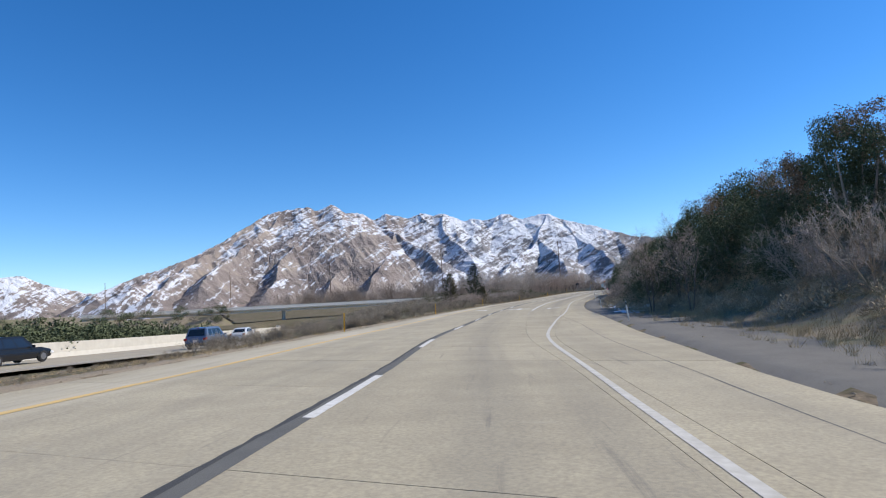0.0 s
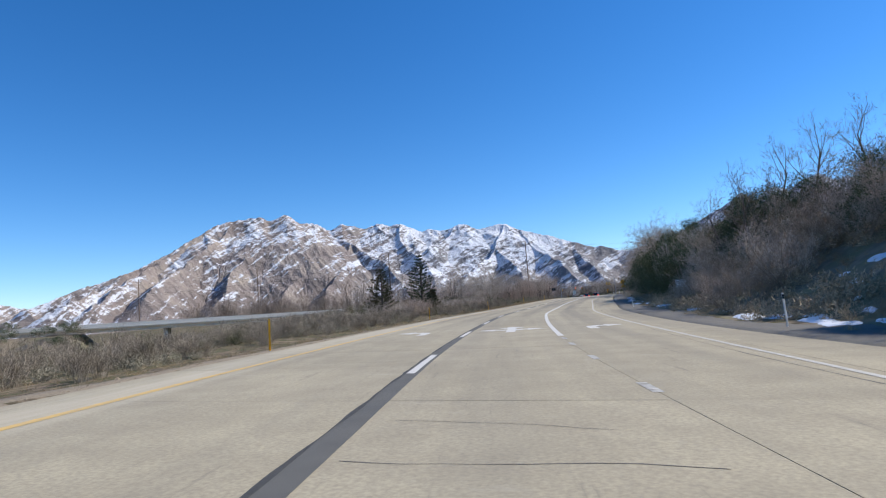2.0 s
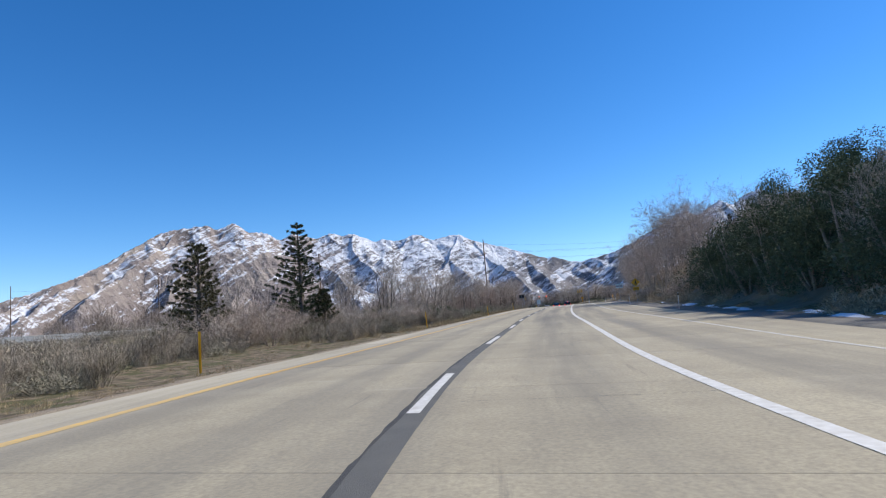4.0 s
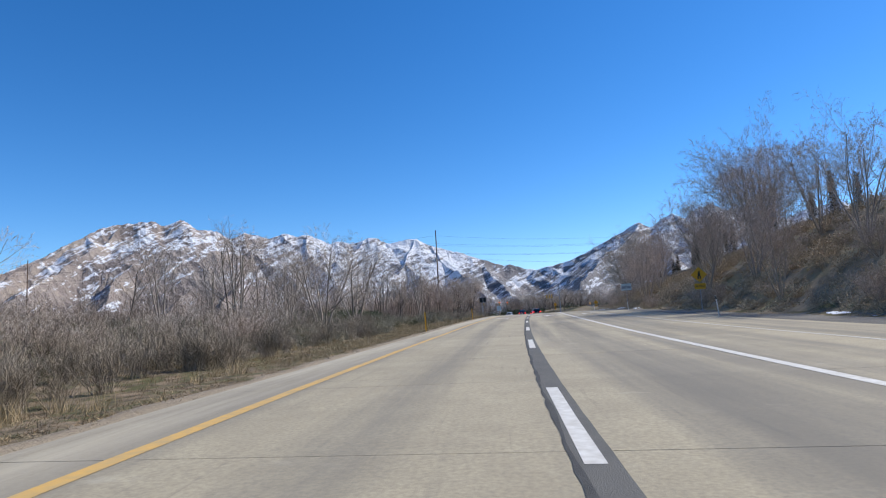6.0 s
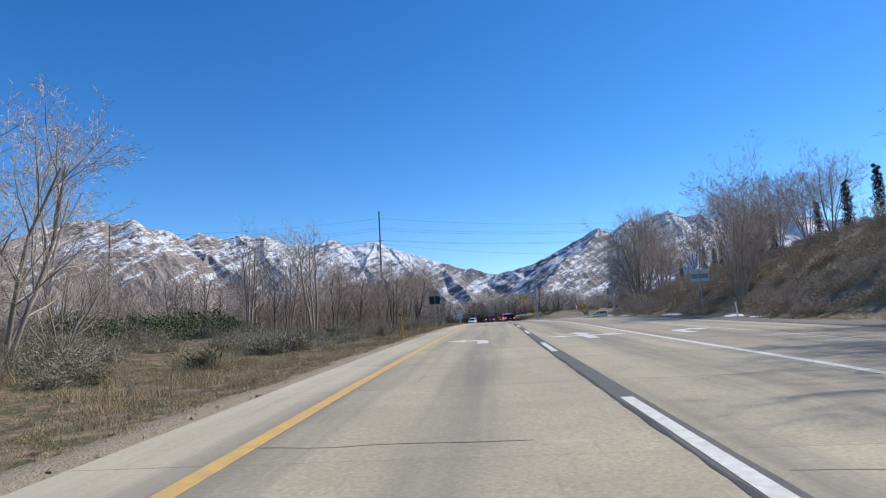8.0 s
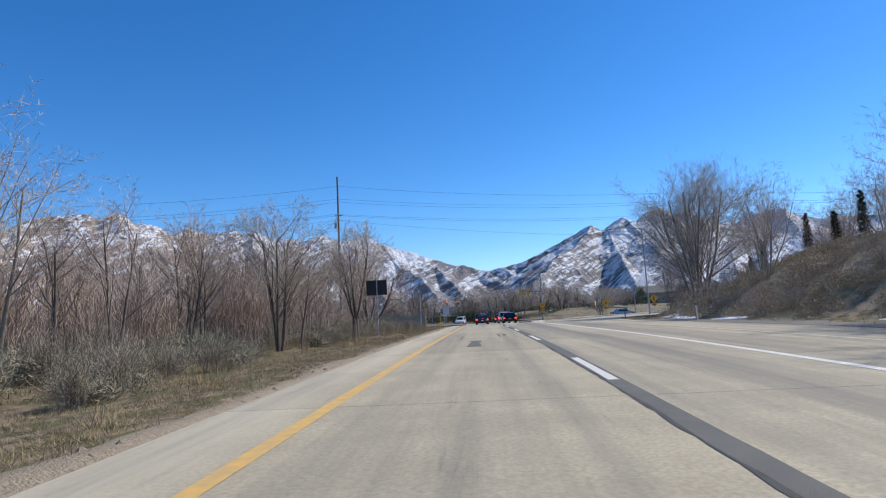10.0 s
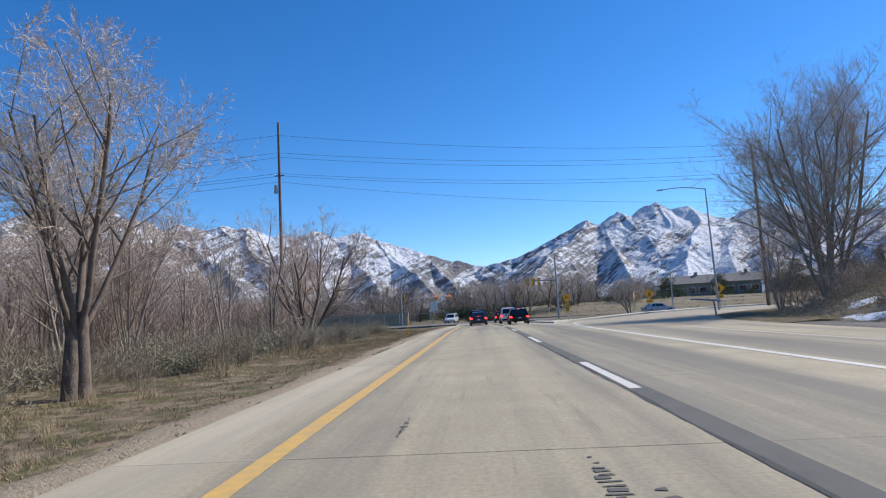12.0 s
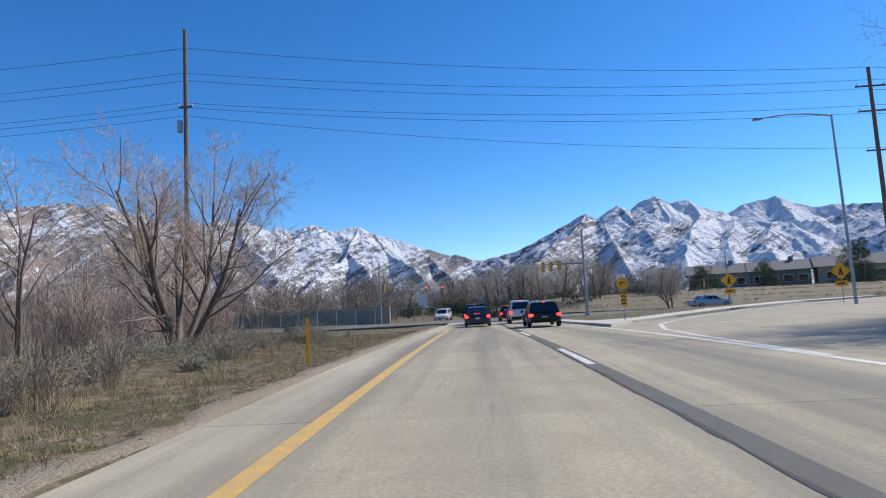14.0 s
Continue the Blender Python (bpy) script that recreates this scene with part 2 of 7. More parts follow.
    bp.inputs["Strength"].default_value, bp.inputs["Distance"].default_value = 0.25, 0.01
    l.new(tex(pos, (1, 1, 1), 90, 5, 0.2, 0.8), bp.inputs["Height"])
    l.new(bp.outputs[0], b.inputs["Normal"])
    return m


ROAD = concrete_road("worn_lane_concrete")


def glow(name, colour, strength):
    m = bpy.data.materials.new(name)
    m.use_nodes = True
    b = m.node_tree.nodes["Principled BSDF"]
    b.inputs["Base Color"].default_value = (*colour, 1)
    b.inputs["Emission Color"].default_value = (*colour, 1)
    b.inputs["Emission Strength"].default_value = strength
    return m


BRAKE_ON = glow("lit_brake_lamp", (1.0, 0.05, 0.03), 2.5)
SIGNAL_RED = glow("lit_red_signal", (1.0, 0.08, 0.04), 4.0)


def paint(name, colour):
    return material(name, colour, 0.25, metal=0.15)


PAINT_BLACK = paint("black_car_paint", (0.012, 0.013, 0.016))
PAINT_NAVY = paint("navy_car_paint", (0.02, 0.03, 0.055))
PAINT_BLUE = paint("slate_blue_car_paint", (0.1, 0.14, 0.22))
PAINT_PEARL = paint("white_car_paint", (0.7, 0.7, 0.7))
PAINT_RED = paint("red_car_paint", (0.3, 0.02, 0.02))
PAINT_SILVER = paint("silver_car_paint", (0.4, 0.42, 0.45))

# ---- mesh helpers ----
def mesh_object(name, verts, faces, mats, parent=None, label="", smooth=False, index=None):
    me = bpy.data.meshes.new(name)
    me.from_pydata([tuple(v) for v in verts], [], [tuple(f) for f in faces])
    for m in mats if isinstance(mats, (list, tuple)) else [mats]:
        me.materials.append(m)
    if index is not None:
        me.polygons.foreach_set("material_index", np.asarray(index, np.int32))
    if smooth:
        me.polygons.foreach_set("use_smooth", np.ones(len(me.polygons), bool))
    me.update()
    ob = new(name, me)
    if parent:
        ob.parent = parent
    if label:
        ob["label"] = label
    return ob


def part(name, bm, mat, parent, label="", smooth=False):
    me = bpy.data.meshes.new(name)
    bm.to_mesh(me)
    bm.free()
    me.materials.append(mat)
    if smooth:
        me.polygons.foreach_set("use_smooth", np.ones(len(me.polygons), bool))
    ob = new(name, me)
    ob.parent = parent
    if label:
        ob["label"] = label
    return ob


def thing(name, m, label, category, group=""):
    ob = new(name)
    ob.empty_display_size = 0.2
    ob.matrix_world = m
    return tagged(ob, label, category, group)


def structure(ob, label="", category=""):
    return tagged(ob, label, category, kind="structure")


def box(bm, lo, hi, bevel=0.0):
    c = [(a + b) / 2 for a, b in zip(lo, hi)]
    s = [b - a for a, b in zip(lo, hi)]
    made = bmesh.ops.create_cube(bm, size=1, matrix=Matrix.Translation(c) @ Matrix.Diagonal((*s, 1)))
    if bevel:
        edges = list({e for v in made["verts"] for e in v.link_edges})
        bmesh.ops.bevel(bm, geom=edges, offset=bevel, segments=2, affect="EDGES")
    return bm


def rod(bm, a, b, r0, r1=None, sides=10):
    a, b = Vector(a), Vector(b)
    m = Matrix.Translation((a + b) / 2) @ (b - a).to_track_quat("Z", "Y").to_matrix().to_4x4()
    bmesh.ops.create_cone(bm, cap_ends=True, segments=sides, radius1=r0, radius2=r0 if r1 is None else r1, depth=(b - a).length, matrix=m)
    return bm


def smooth01(a, b, v):
    u = min(1.0, max(0.0, (v - a) / (b - a)))
    return u * u * (3 - 2 * u)


# ---- the road's plan: offsets in x from the lane line, by y ----
def curve(knots, v):
    """Smooth line through (v, value) knots."""
    if v <= knots[0][0]:
        a, b = knots[0], knots[1]
        return a[1] + (b[1] - a[1]) * (v - a[0]) / (b[0] - a[0])
    if v >= knots[-1][0]:
        a, b = knots[-2], knots[-1]
        return b[1] + (b[1] - a[1]) * (v - b[0]) / (b[0] - a[0])
    for i in range(len(knots) - 1):
        if v <= knots[i + 1][0]:
            break
    (x0, y0), (x1, y1) = knots[i], knots[i + 1]
    h = x1 - x0
    m = (y1 - y0) / h
    m0 = m if i == 0 else (y1 - knots[i - 1][1]) / (x1 - knots[i - 1][0])
    m1 = m if i == len(knots) - 2 else (knots[i + 2][1] - y0) / (knots[i + 2][0] - x0)
    u = (v - x0) / h
    return ((1 + 2 * u) * (1 - u) ** 2 * y0 + u * (1 - u) ** 2 * h * m0 + u * u * (3 - 2 * u) * y1 + u * u * (u - 1) * h * m1)

PROFILE = [(-400, .6), (-310, -.6), (-280, -1.01), (-250, -1.43), (-220, -1.83), (-190, -1.9), (-160, -1.72), (-130, -1.35), (-100, -.91), (-70, -.41), (-40, -.04), (-10, 0), (5, -.03), (20, -.2), (35, -.4), (50, -.55), (80, -.65), (120, -.6), (400, -1)]
LANE_LINE = [(-330, 56), (-280, 38.6), (-233.6, 24.4), (-222.1, 20.65), (-210.2, 17.55), (-198.3, 14.7), (-186.5, 12.0), (-174.5, 9.7), (-162.4, 7.72), (-150.4, 6.1), (-136, 5.15), (-128.6, 4.72), (-116.5, 3.98), (-104.4, 3.5), (-92.7, 3.2), (-80.6, 2.93), (-68.3, 2.75), (-45.5, 2.6), (-20.8, 2.22), (3.5, 1.78), (60, .75), (160, -1.1)]
def bank(y):
    return .024 * min(1, max(0, (-110 - y) / 60))
def road_z(x, y):
    return curve(PROFILE, y) - bank(y) * (x - curve(LANE_LINE, y))


YELLOW = [(-330, -4.6), (-165, -4.6), (-130, -4.1), (-100, -4.05), (-46, -3.95), (0, -3.75), (160, -3.7)]
EDGE_L = [(-330, -6.6), (-205, -6.6), (-170, -6.15), (-125, -5.5), (-46, -5.35), (0, -5.15), (160, -5.2)]
LINE_1 = [(-330, 3.8), (160, 3.8)]
LINE_2 = [(-330, 3.95), (-237, 4.0), (-222, 4.5), (-211, 5.3), (-199, 6.25), (-190, 7.1), (-178, 7.6), (-160, 7.7), (-120, 7.4), (-100, 7.1), (160, 7.0)]
EDGE_R = [(-330, 6.2), (-236, 6.5), (-223, 8.0), (-200, 9.3), (-176, 9.5), (-121, 10.1), (-78, 10.1), (-22, 9.9), (-8, 10.4), (5, 14.0), (14, 19), (22, 28), (30, 40), (160, 40)]
MAINLINE = [(-330, 14), (-275, 4), (-250, -1.5), (-222, -7), (-203, -12), (-182, -19.5), (-160, -30), (-135, -46), (-110, -66), (-60, -115)]
MAINLINE_Z = [(-330, -1.2), (-275, -1.5), (-250, -1.8), (-222, -2.45), (-203, -3.0), (-182, -3.5), (-150, -4.3), (-110, -5.0), (-60, -5.4)]
HILL = [(-400, 9.5), (-240, 9.5), (-208, 9.0), (-180, 8.3), (-150, 8.4), (-110, 7.6), (-75, 7.6), (-42, 6.3), (-5, 5.0), (12, 3.2), (30, 0.8), (45, 0.6), (160, 1.5)]
LEFT_RISE = [(-400, -0.4), (-200, -0.4), (-150, 0.3), (-110, 1.5), (-70, 1.3), (-30, 0.4), (10, 0.1), (160, 0.2)]


def lane(y):
    return curve(LANE_LINE, y)


def off(line, y):
    return lane(y) + curve(line, y)


def bumps(x, y, scale, amp):
    return amp * noise.noise((x * scale, y * scale, 3.7))


def ground_z(x, y):
    yy = min(150.0, max(-325.0, y))
    d = x - lane(yy)
    if y > 150:
        d *= 150 / y
    rz = curve(PROFILE, yy) - bank(yy) * max(-12, min(14, d))
    left, right = curve(EDGE_L, yy) - d, d - curve(EDGE_R, yy)
    if left > -0.35 and left > right:
        k = smooth01(-0.35, 0.35, left)
        u = max(0, left)
        z = rz - 0.3 + 0.29 * k - 0.05 * min(u, 3) + bumps(x, y, 0.35, 0.12) * smooth01(0.3, 3, u) + bumps(x, y, 0.06, 0.35) * smooth01(3, 20, u)
        z += curve(LEFT_RISE, yy) * smooth01(3, 26, u)
        if y < -100:
            side = x - curve(MAINLINE, max(-330, y))
            mz = curve(MAINLINE_Z, max(-330, y))
            inside = 1 - smooth01(6.2, 9.0 + 4 * smooth01(-215, -190, y), abs(side))
            inside *= smooth01(-100, -125, y)
            z = z * (1 - inside) + (mz - 0.25) * inside
            if side < -7:
                z = z * 0.3 + 0.7 * (mz + 2.6 * smooth01(-7, -16, side)) if y < -125 else z
            span = lane(yy) + curve(EDGE_L, yy) - curve(MAINLINE, max(-330, y)) - 6.4
            f = min(1.0, max(0.0, (u - 1.2) / max(1.0, span - 1.2)))
            if u < span:
                k2 = smooth01(-178, -200, y)
                z = z * (1 - k2) + k2 * ((rz - 0.06) * (1 - f) + (mz - 0.2) * f + bumps(x, y, 0.35, 0.06) - 0.5 * f * (1 - f) - 0.3 * (1 - k))
        z -= 3.4 * smooth01(24, 46, u) * smooth01(-40, -75, y) * smooth01(-260, -190, y)
        return z - 0.6 * smooth01(60, 300, u)
    if right > -0.35:
        v = max(0, right)
        k = smooth01(-0.35, 0.35, right)
        foot = 2.2 + 1.6 * smooth01(-185, -205, y)
        h = curve(HILL, yy) * smooth01(80, 30, y - 40)
        z = rz - 0.3 + 0.29 * k + bumps(x, y, 0.5, 0.08) * smooth01(0.5, 3, v)
        wide = 6 * smooth01(-110, -150, y)
        z += h * (0.25 * smooth01(foot, foot + 6 + wide, v) + 0.75 * smooth01(foot + 1, foot + 17 + wide, v)) + bumps(x, y, 0.15, 0.5) * smooth01(foot + 1, foot + 8, v)
        return z + 0.5 * smooth01(20, 120, v)
    return rz - 0.3


def grid_lines(lo, hi, fine_lo, fine_hi, step, grow=1.22):
    v = list(np.arange(fine_lo, fine_hi + 0.01, step))
    s = step
    while v[-1] < hi:
        s *= grow
        v.append(min(hi, v[-1] + s))
    s = step
    while v[0] > lo:
        s *= grow
        v.insert(0, max(lo, v[0] - s))
    return v


gx, gy = grid_lines(-4600, 4600, -70, 60, 0.9), grid_lines(-4600, 4600, -275, 75, 1.6)
gv = [(x, y, ground_z(x, y)) for y in gy for x in gx]
nx = len(gx)
gf = [(j * nx + i, j * nx + i + 1, (j + 1) * nx + i + 1, (j + 1) * nx + i) for j in range(len(gy) - 1) for i in range(nx - 1)]
gm = [1 if -330 < gv[q[0]][1] < 20 and gv[q[0]][0] > off(EDGE_R, gv[q[0]][1]) + 2.5 + 0.8 * math.sin(gv[q[0]][1] * 0.7) else 0 for q in gf]
ground = structure(mesh_object("ground", gv, gf, (SOIL, SLOPE), smooth=True, index=gm), "dry brown soil with dead grass beside the highway ramp", "ground")


def ribbon(name, left, right, y0, y1, step, lift, mat, ragged=0.0, seed=1, zfun=None):
    """A strip along the road between two x lines (functions of y)."""
    rng = random.Random(seed)
    ys = list(np.arange(y0, y1, step)) + [y1]
    v, f = [], []
    for i, y in enumerate(ys):
        a, b = left(y) + rng.uniform(-ragged, ragged), right(y) + rng.uniform(-ragged, ragged) * 0.3
        for x in (a, b):
            v.append((x, y, (zfun or road_z)(x, y) + lift))
        if i:
            k = 2 * i
            f.append((k - 2, k - 1, k + 1, k))
    return mesh_object(name, v, f, mat)


# ---- road bed, slabs ----
bed = ribbon("road", lambda y: off(EDGE_L, y) + 0.04, lambda y: off(EDGE_R, y) - 0.04, -300, 6, 2.3, -0.05, JOINT)
structure(bed, "pale concrete highway ramp with worn joints and painted lanes", "road")


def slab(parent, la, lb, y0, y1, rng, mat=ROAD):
    g, t = 0.0045, 0.12
    v, f = [], []
    tilt = rng.uniform(-0.001, 0.001)
    ys = [y0 + g, (y0 + y1) / 2, y1 - g]
    for y in ys:
        xa, xb = la(y) + g, lb(y) - g
        for x in (xa, xb):
            v.append((x, y, road_z(x, y) + tilt))
    n = len(v)
    v += [(x, y, z - t) for x, y, z in v]
    for i in (0, 2):
        f.append((i, i + 1, i + 3, i + 2))
    f += [(0, n, n + 1, 1), (n - 2, n - 1, 2 * n - 1, 2 * n - 2)]
    for i in (0, 2):
        f += [(i, i + 2, n + i + 2, n + i), (i + 1, n + i + 1, n + i + 3, i + 3)]
    ob = mesh_object("slab", v, f, mat, parent)
    uv = ob.data.uv_layers.new(name="along")
    for loop in ob.data.loops:
        x, y, z = v[loop.vertex_index]
        uv.data[loop.index].uv = (x - lane(y), y)
    return ob


rng = random.Random(5)
shoulder_l = structure(ribbon("road_shoulder", lambda y: off(EDGE_L, y) + 0.05, lambda y: off(YELLOW, y) - 0.05, -300, 40, 4.6, -0.07, JOINT), "pale concrete inner shoulder beside the yellow line", "road shoulder")
shoulder_r = structure(ribbon("road_shoulder", lambda y: off(LINE_2, y) + 0.05, lambda y: off(EDGE_R, y) - 0.05, -300, 6, 4.6, -0.07, JOINT), "stained concrete outer shoulder beside the white line", "road shoulder")
ys = [-272 + 4.6 * i for i in range(69)]
for y0, y1 in zip(ys, ys[1:]):
    slab(shoulder_l, lambda y: off(EDGE_L, y), lambda y: off(YELLOW, y), y0, y1, rng)
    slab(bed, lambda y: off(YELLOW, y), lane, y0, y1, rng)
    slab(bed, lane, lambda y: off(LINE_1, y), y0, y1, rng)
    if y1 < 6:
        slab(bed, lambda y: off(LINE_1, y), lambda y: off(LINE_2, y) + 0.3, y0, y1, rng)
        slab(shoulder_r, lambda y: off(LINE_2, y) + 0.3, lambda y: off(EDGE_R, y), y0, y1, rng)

def flat_patch(name, points, z, mat, label, category, depth=0.0):
    bm = bmesh.new()
    face = bm.faces.new([bm.verts.new((x, y, z if isinstance(z, float) else z(x, y))) for x, y in points])
    if depth:
        made = bmesh.ops.extrude_face_region(bm, geom=[face])
        bmesh.ops.translate(bm, vec=(0, 0, -depth), verts=[g for g in made["geom"] if isinstance(g, bmesh.types.BMVert)])
        bmesh.ops.recalc_face_normals(bm, faces=bm.faces)
    me = bpy.data.meshes.new(name)
    bm.to_mesh(me)
    bm.free()
    me.materials.append(mat)
    return structure(new(name, me), label, category)

# ---- mountains ----
def lattice(ix, iy, seed):
    h = (ix * 374761393 + iy * 668265263 + seed * 974634541) & 0x7FFFFFFF
    h = ((h ^ (h >> 13)) * 1274126177) & 0x7FFFFFFF
    return ((h ^ (h >> 16)) & 0xFFFF) / 65535.0


def value_noise(x, y, seed):
    ix, iy = np.floor(x).astype(np.int64), np.floor(y).astype(np.int64)
    fx, fy = x - ix, y - iy
    fx, fy = fx * fx * (3 - 2 * fx), fy * fy * (3 - 2 * fy)
    a, b, c, d = (lattice(ix + i, iy + j, seed) for i, j in ((0, 0), (1, 0), (0, 1), (1, 1)))
    return (a * (1 - fx) + b * fx) * (1 - fy) + (c * (1 - fx) + d * fx) * fy


def ridged(x, y, seed, octaves=5):
    out, amp, total = 0, 1.0, 0.0
    for o in range(octaves):
        out = out + amp * (1 - np.abs(2 * value_noise(x * 2 ** o + 17 * o, y * 2 ** o - 9 * o, seed + o) - 1))
        total += amp
        amp *= 0.46
    return out / total


# ridges of the range: azimuth clockwise from +y, height above the level in degrees, distance in metres
CREST_FAR_LEFT = [(-180, 2.0, 4400), (-90, 2.5, 4400), (-62, 3.7, 4400), (-59.5, 4.1, 4400), (-58.2, 4.3, 4400), (-56.1, 3.3, 4400), (-53.8, 2.7, 4400), (-50, 2.2, 4400)]
CREST_LEFT = [(-53.4, 2.6, 3400), (-50.5, 3.8, 3500), (-45.6, 5.5, 3600), (-42.6, 7.05, 3700), (-38.8, 9.35, 3850), (-36.4, 9.8, 3900), (-34.9, 10.0, 3900), (-34.1, 9.5, 3900), (-32.6, 10.2, 3900),
              (-31.4, 9.25, 3950), (-29.8, 9.1, 4000), (-28.7, 8.45, 4100)]
CREST_MID = [(-28.3, 8.45, 4450), (-27.4, 9.0, 4450), (-25.0, 8.4, 4450), (-23.9, 8.9, 4450), (-22.6, 8.5, 4450), (-21.7, 8.75, 4450), (-19.6, 7.7, 4450), (-18.7, 8.0, 4450), (-17.4, 7.7, 4450),
             (-15.9, 8.2, 4450), (-15.1, 8.1, 4450), (-14.0, 7.5, 4450), (-12.4, 7.9, 4450), (-11.3, 7.85, 4450), (-10.2, 7.2, 4450), (-8.1, 6.6, 4450), (-6.0, 5.9, 4450), (-3.4, 4.95, 4450), (-2.5, 4.9, 4450), (-0.5, 4.3, 4450)]
CREST_RIGHT = [(-0.5, 4.3, 4400), (2.4, 4.7, 4400), (4.5, 5.5, 4400), (6.7, 6.5, 4400), (8.3, 7.25, 4400), (9.6, 7.9, 4400), (10.5, 7.3, 4400), (12.4, 8.35, 4400), (13.4, 7.9, 4400), (14.6, 8.5, 4400), (15.7, 8.85, 4400),
               (16.9, 8.1, 4400), (18.3, 8.2, 4400), (19.8, 7.35, 4400), (21.3, 6.8, 4400), (22.9, 7.4, 4400), (25.1, 7.7, 4400), (26.2, 7.0, 4400), (27.9, 6.4, 4400), (29.0, 6.5, 4400), (32.3, 6.2, 4400)]
CREST_FAR_RIGHT = [(32.3, 6.2, 4400), (45, 5.5, 4400), (90, 3.0, 4400), (180, 2.0, 4400)]
CRESTS = (CREST_FAR_LEFT, CREST_LEFT, CREST_MID, CREST_RIGHT, CREST_FAR_RIGHT)
SPURS_LEFT = (
    [(-28.7, 8.45, 4100), (-26.2, 6.9, 3800), (-23.6, 5.2, 3400), (-21.6, 2.5, 3000), (-20.3, 0.6, 2650)],
    [(-32.6, 10.1, 3900), (-34.0, 8.3, 3700), (-35.3, 6.7, 3500), (-38.0, 4.3, 3100), (-40.0, 1.9, 2650)],
    [(-30.9, 9.1, 3950), (-29.4, 7.0, 3700), (-30.5, 4.9, 3350), (-32.7, 2.9, 2950), (-34.0, 1.4, 2650)],
    [(-37.4, 9.5, 3870), (-39.4, 7.4, 3600), (-42.6, 5.0, 3200), (-45.7, 2.7, 2750)],
    [(-41.7, 7.4, 3720), (-44.4, 5.5, 3450), (-47.7, 3.3, 3000), (-49.7, 2.2, 2700)],
    [(-45.6, 5.5, 3600), (-48.5, 3.6, 3200), (-51.2, 2.5, 2800)],
    [(-26.2, 6.9, 3800), (-27.9, 4.3, 3250), (-29.6, 1.4, 2650)])
SPURS_MID = (
    [(-21.5, 8.7, 4450), (-21.3, 7.1, 4200), (-20.8, 6.0, 4000), (-19.5, 4.8, 3700), (-18.8, 3.1, 3300), (-18.4, 0.6, 2700)],
    [(-24.0, 8.8, 4450), (-24.6, 7.2, 4250), (-24.0, 6.0, 4050)],
    [(-15.9, 8.2, 4450), (-17.2, 6.8, 4250), (-18.9, 5.9, 4000)],
    [(-11.3, 7.8, 4450), (-12.5, 6.0, 4150), (-12.8, 5.2, 4000), (-15.5, 3.4, 3500), (-17.3, 1.4, 2900)],
    [(-12.8, 5.2, 4000), (-11.5, 4.2, 3700), (-10.0, 2.5, 3200), (-8.6, 0.7, 2750)],
    [(-9.7, 7.0, 4450), (-8.7, 5.1, 4100), (-6.7, 3.6, 3700), (-4.7, 2.1, 3200), (-2.7, 0.8, 2800)],
    [(-5.2, 5.2, 4450), (-4.0, 3.6, 4100), (-2.6, 2.2, 3600), (-1.6, 1.3, 3200)])
SPURS_RIGHT = (
    [(9.6, 7.9, 4400), (8.2, 5.9, 4000), (6.0, 4.5, 3500), (3.8, 2.5, 2900)],
    [(12.4, 8.3, 4400), (13.7, 6.4, 4100), (15.4, 4.3, 3700), (16.6, 2.2, 3200)],
    [(10.8, 7.2, 4350), (11.4, 5.1, 3900), (12.9, 2.9, 3300), (14.2, 1.3, 2800)],
    [(15.7, 8.8, 4400), (16.6, 6.6, 4100), (15.0, 4.8, 3700)],
    [(18.5, 8.1, 4400), (19.3, 6.6, 4100), (18.1, 5.3, 3700), (16.8, 3.7, 3300)],
    [(25.1, 7.7, 4400), (26.8, 5.5, 3900), (29.0, 4.4, 3500), (32.0, 2.7, 3000)],
    [(29.0, 6.5, 4400), (30.9, 5.0, 4000), (33.1, 3.4, 3600), (36, 1.0, 2800)])
SNOW_DOME = (
    [(20.3, 6.3, 3900), (18.5, 5.2, 3400), (17.9, 3.5, 3000), (18.0, 1.6, 2650)],
    [(21.3, 6.7, 4300), (20.3, 6.3, 3900), (23.2, 5.9, 3700), (26.0, 5.0, 3500), (28.1, 2.9, 3100), (29.1, 1.2, 2700)],
    [(21.9, 6.2, 3800), (21.3, 4.2, 3300), (21.9, 1.8, 2700)],
    [(24.8, 5.4, 3600), (23.8, 4.0, 3200), (24.9, 2.0, 2700)])


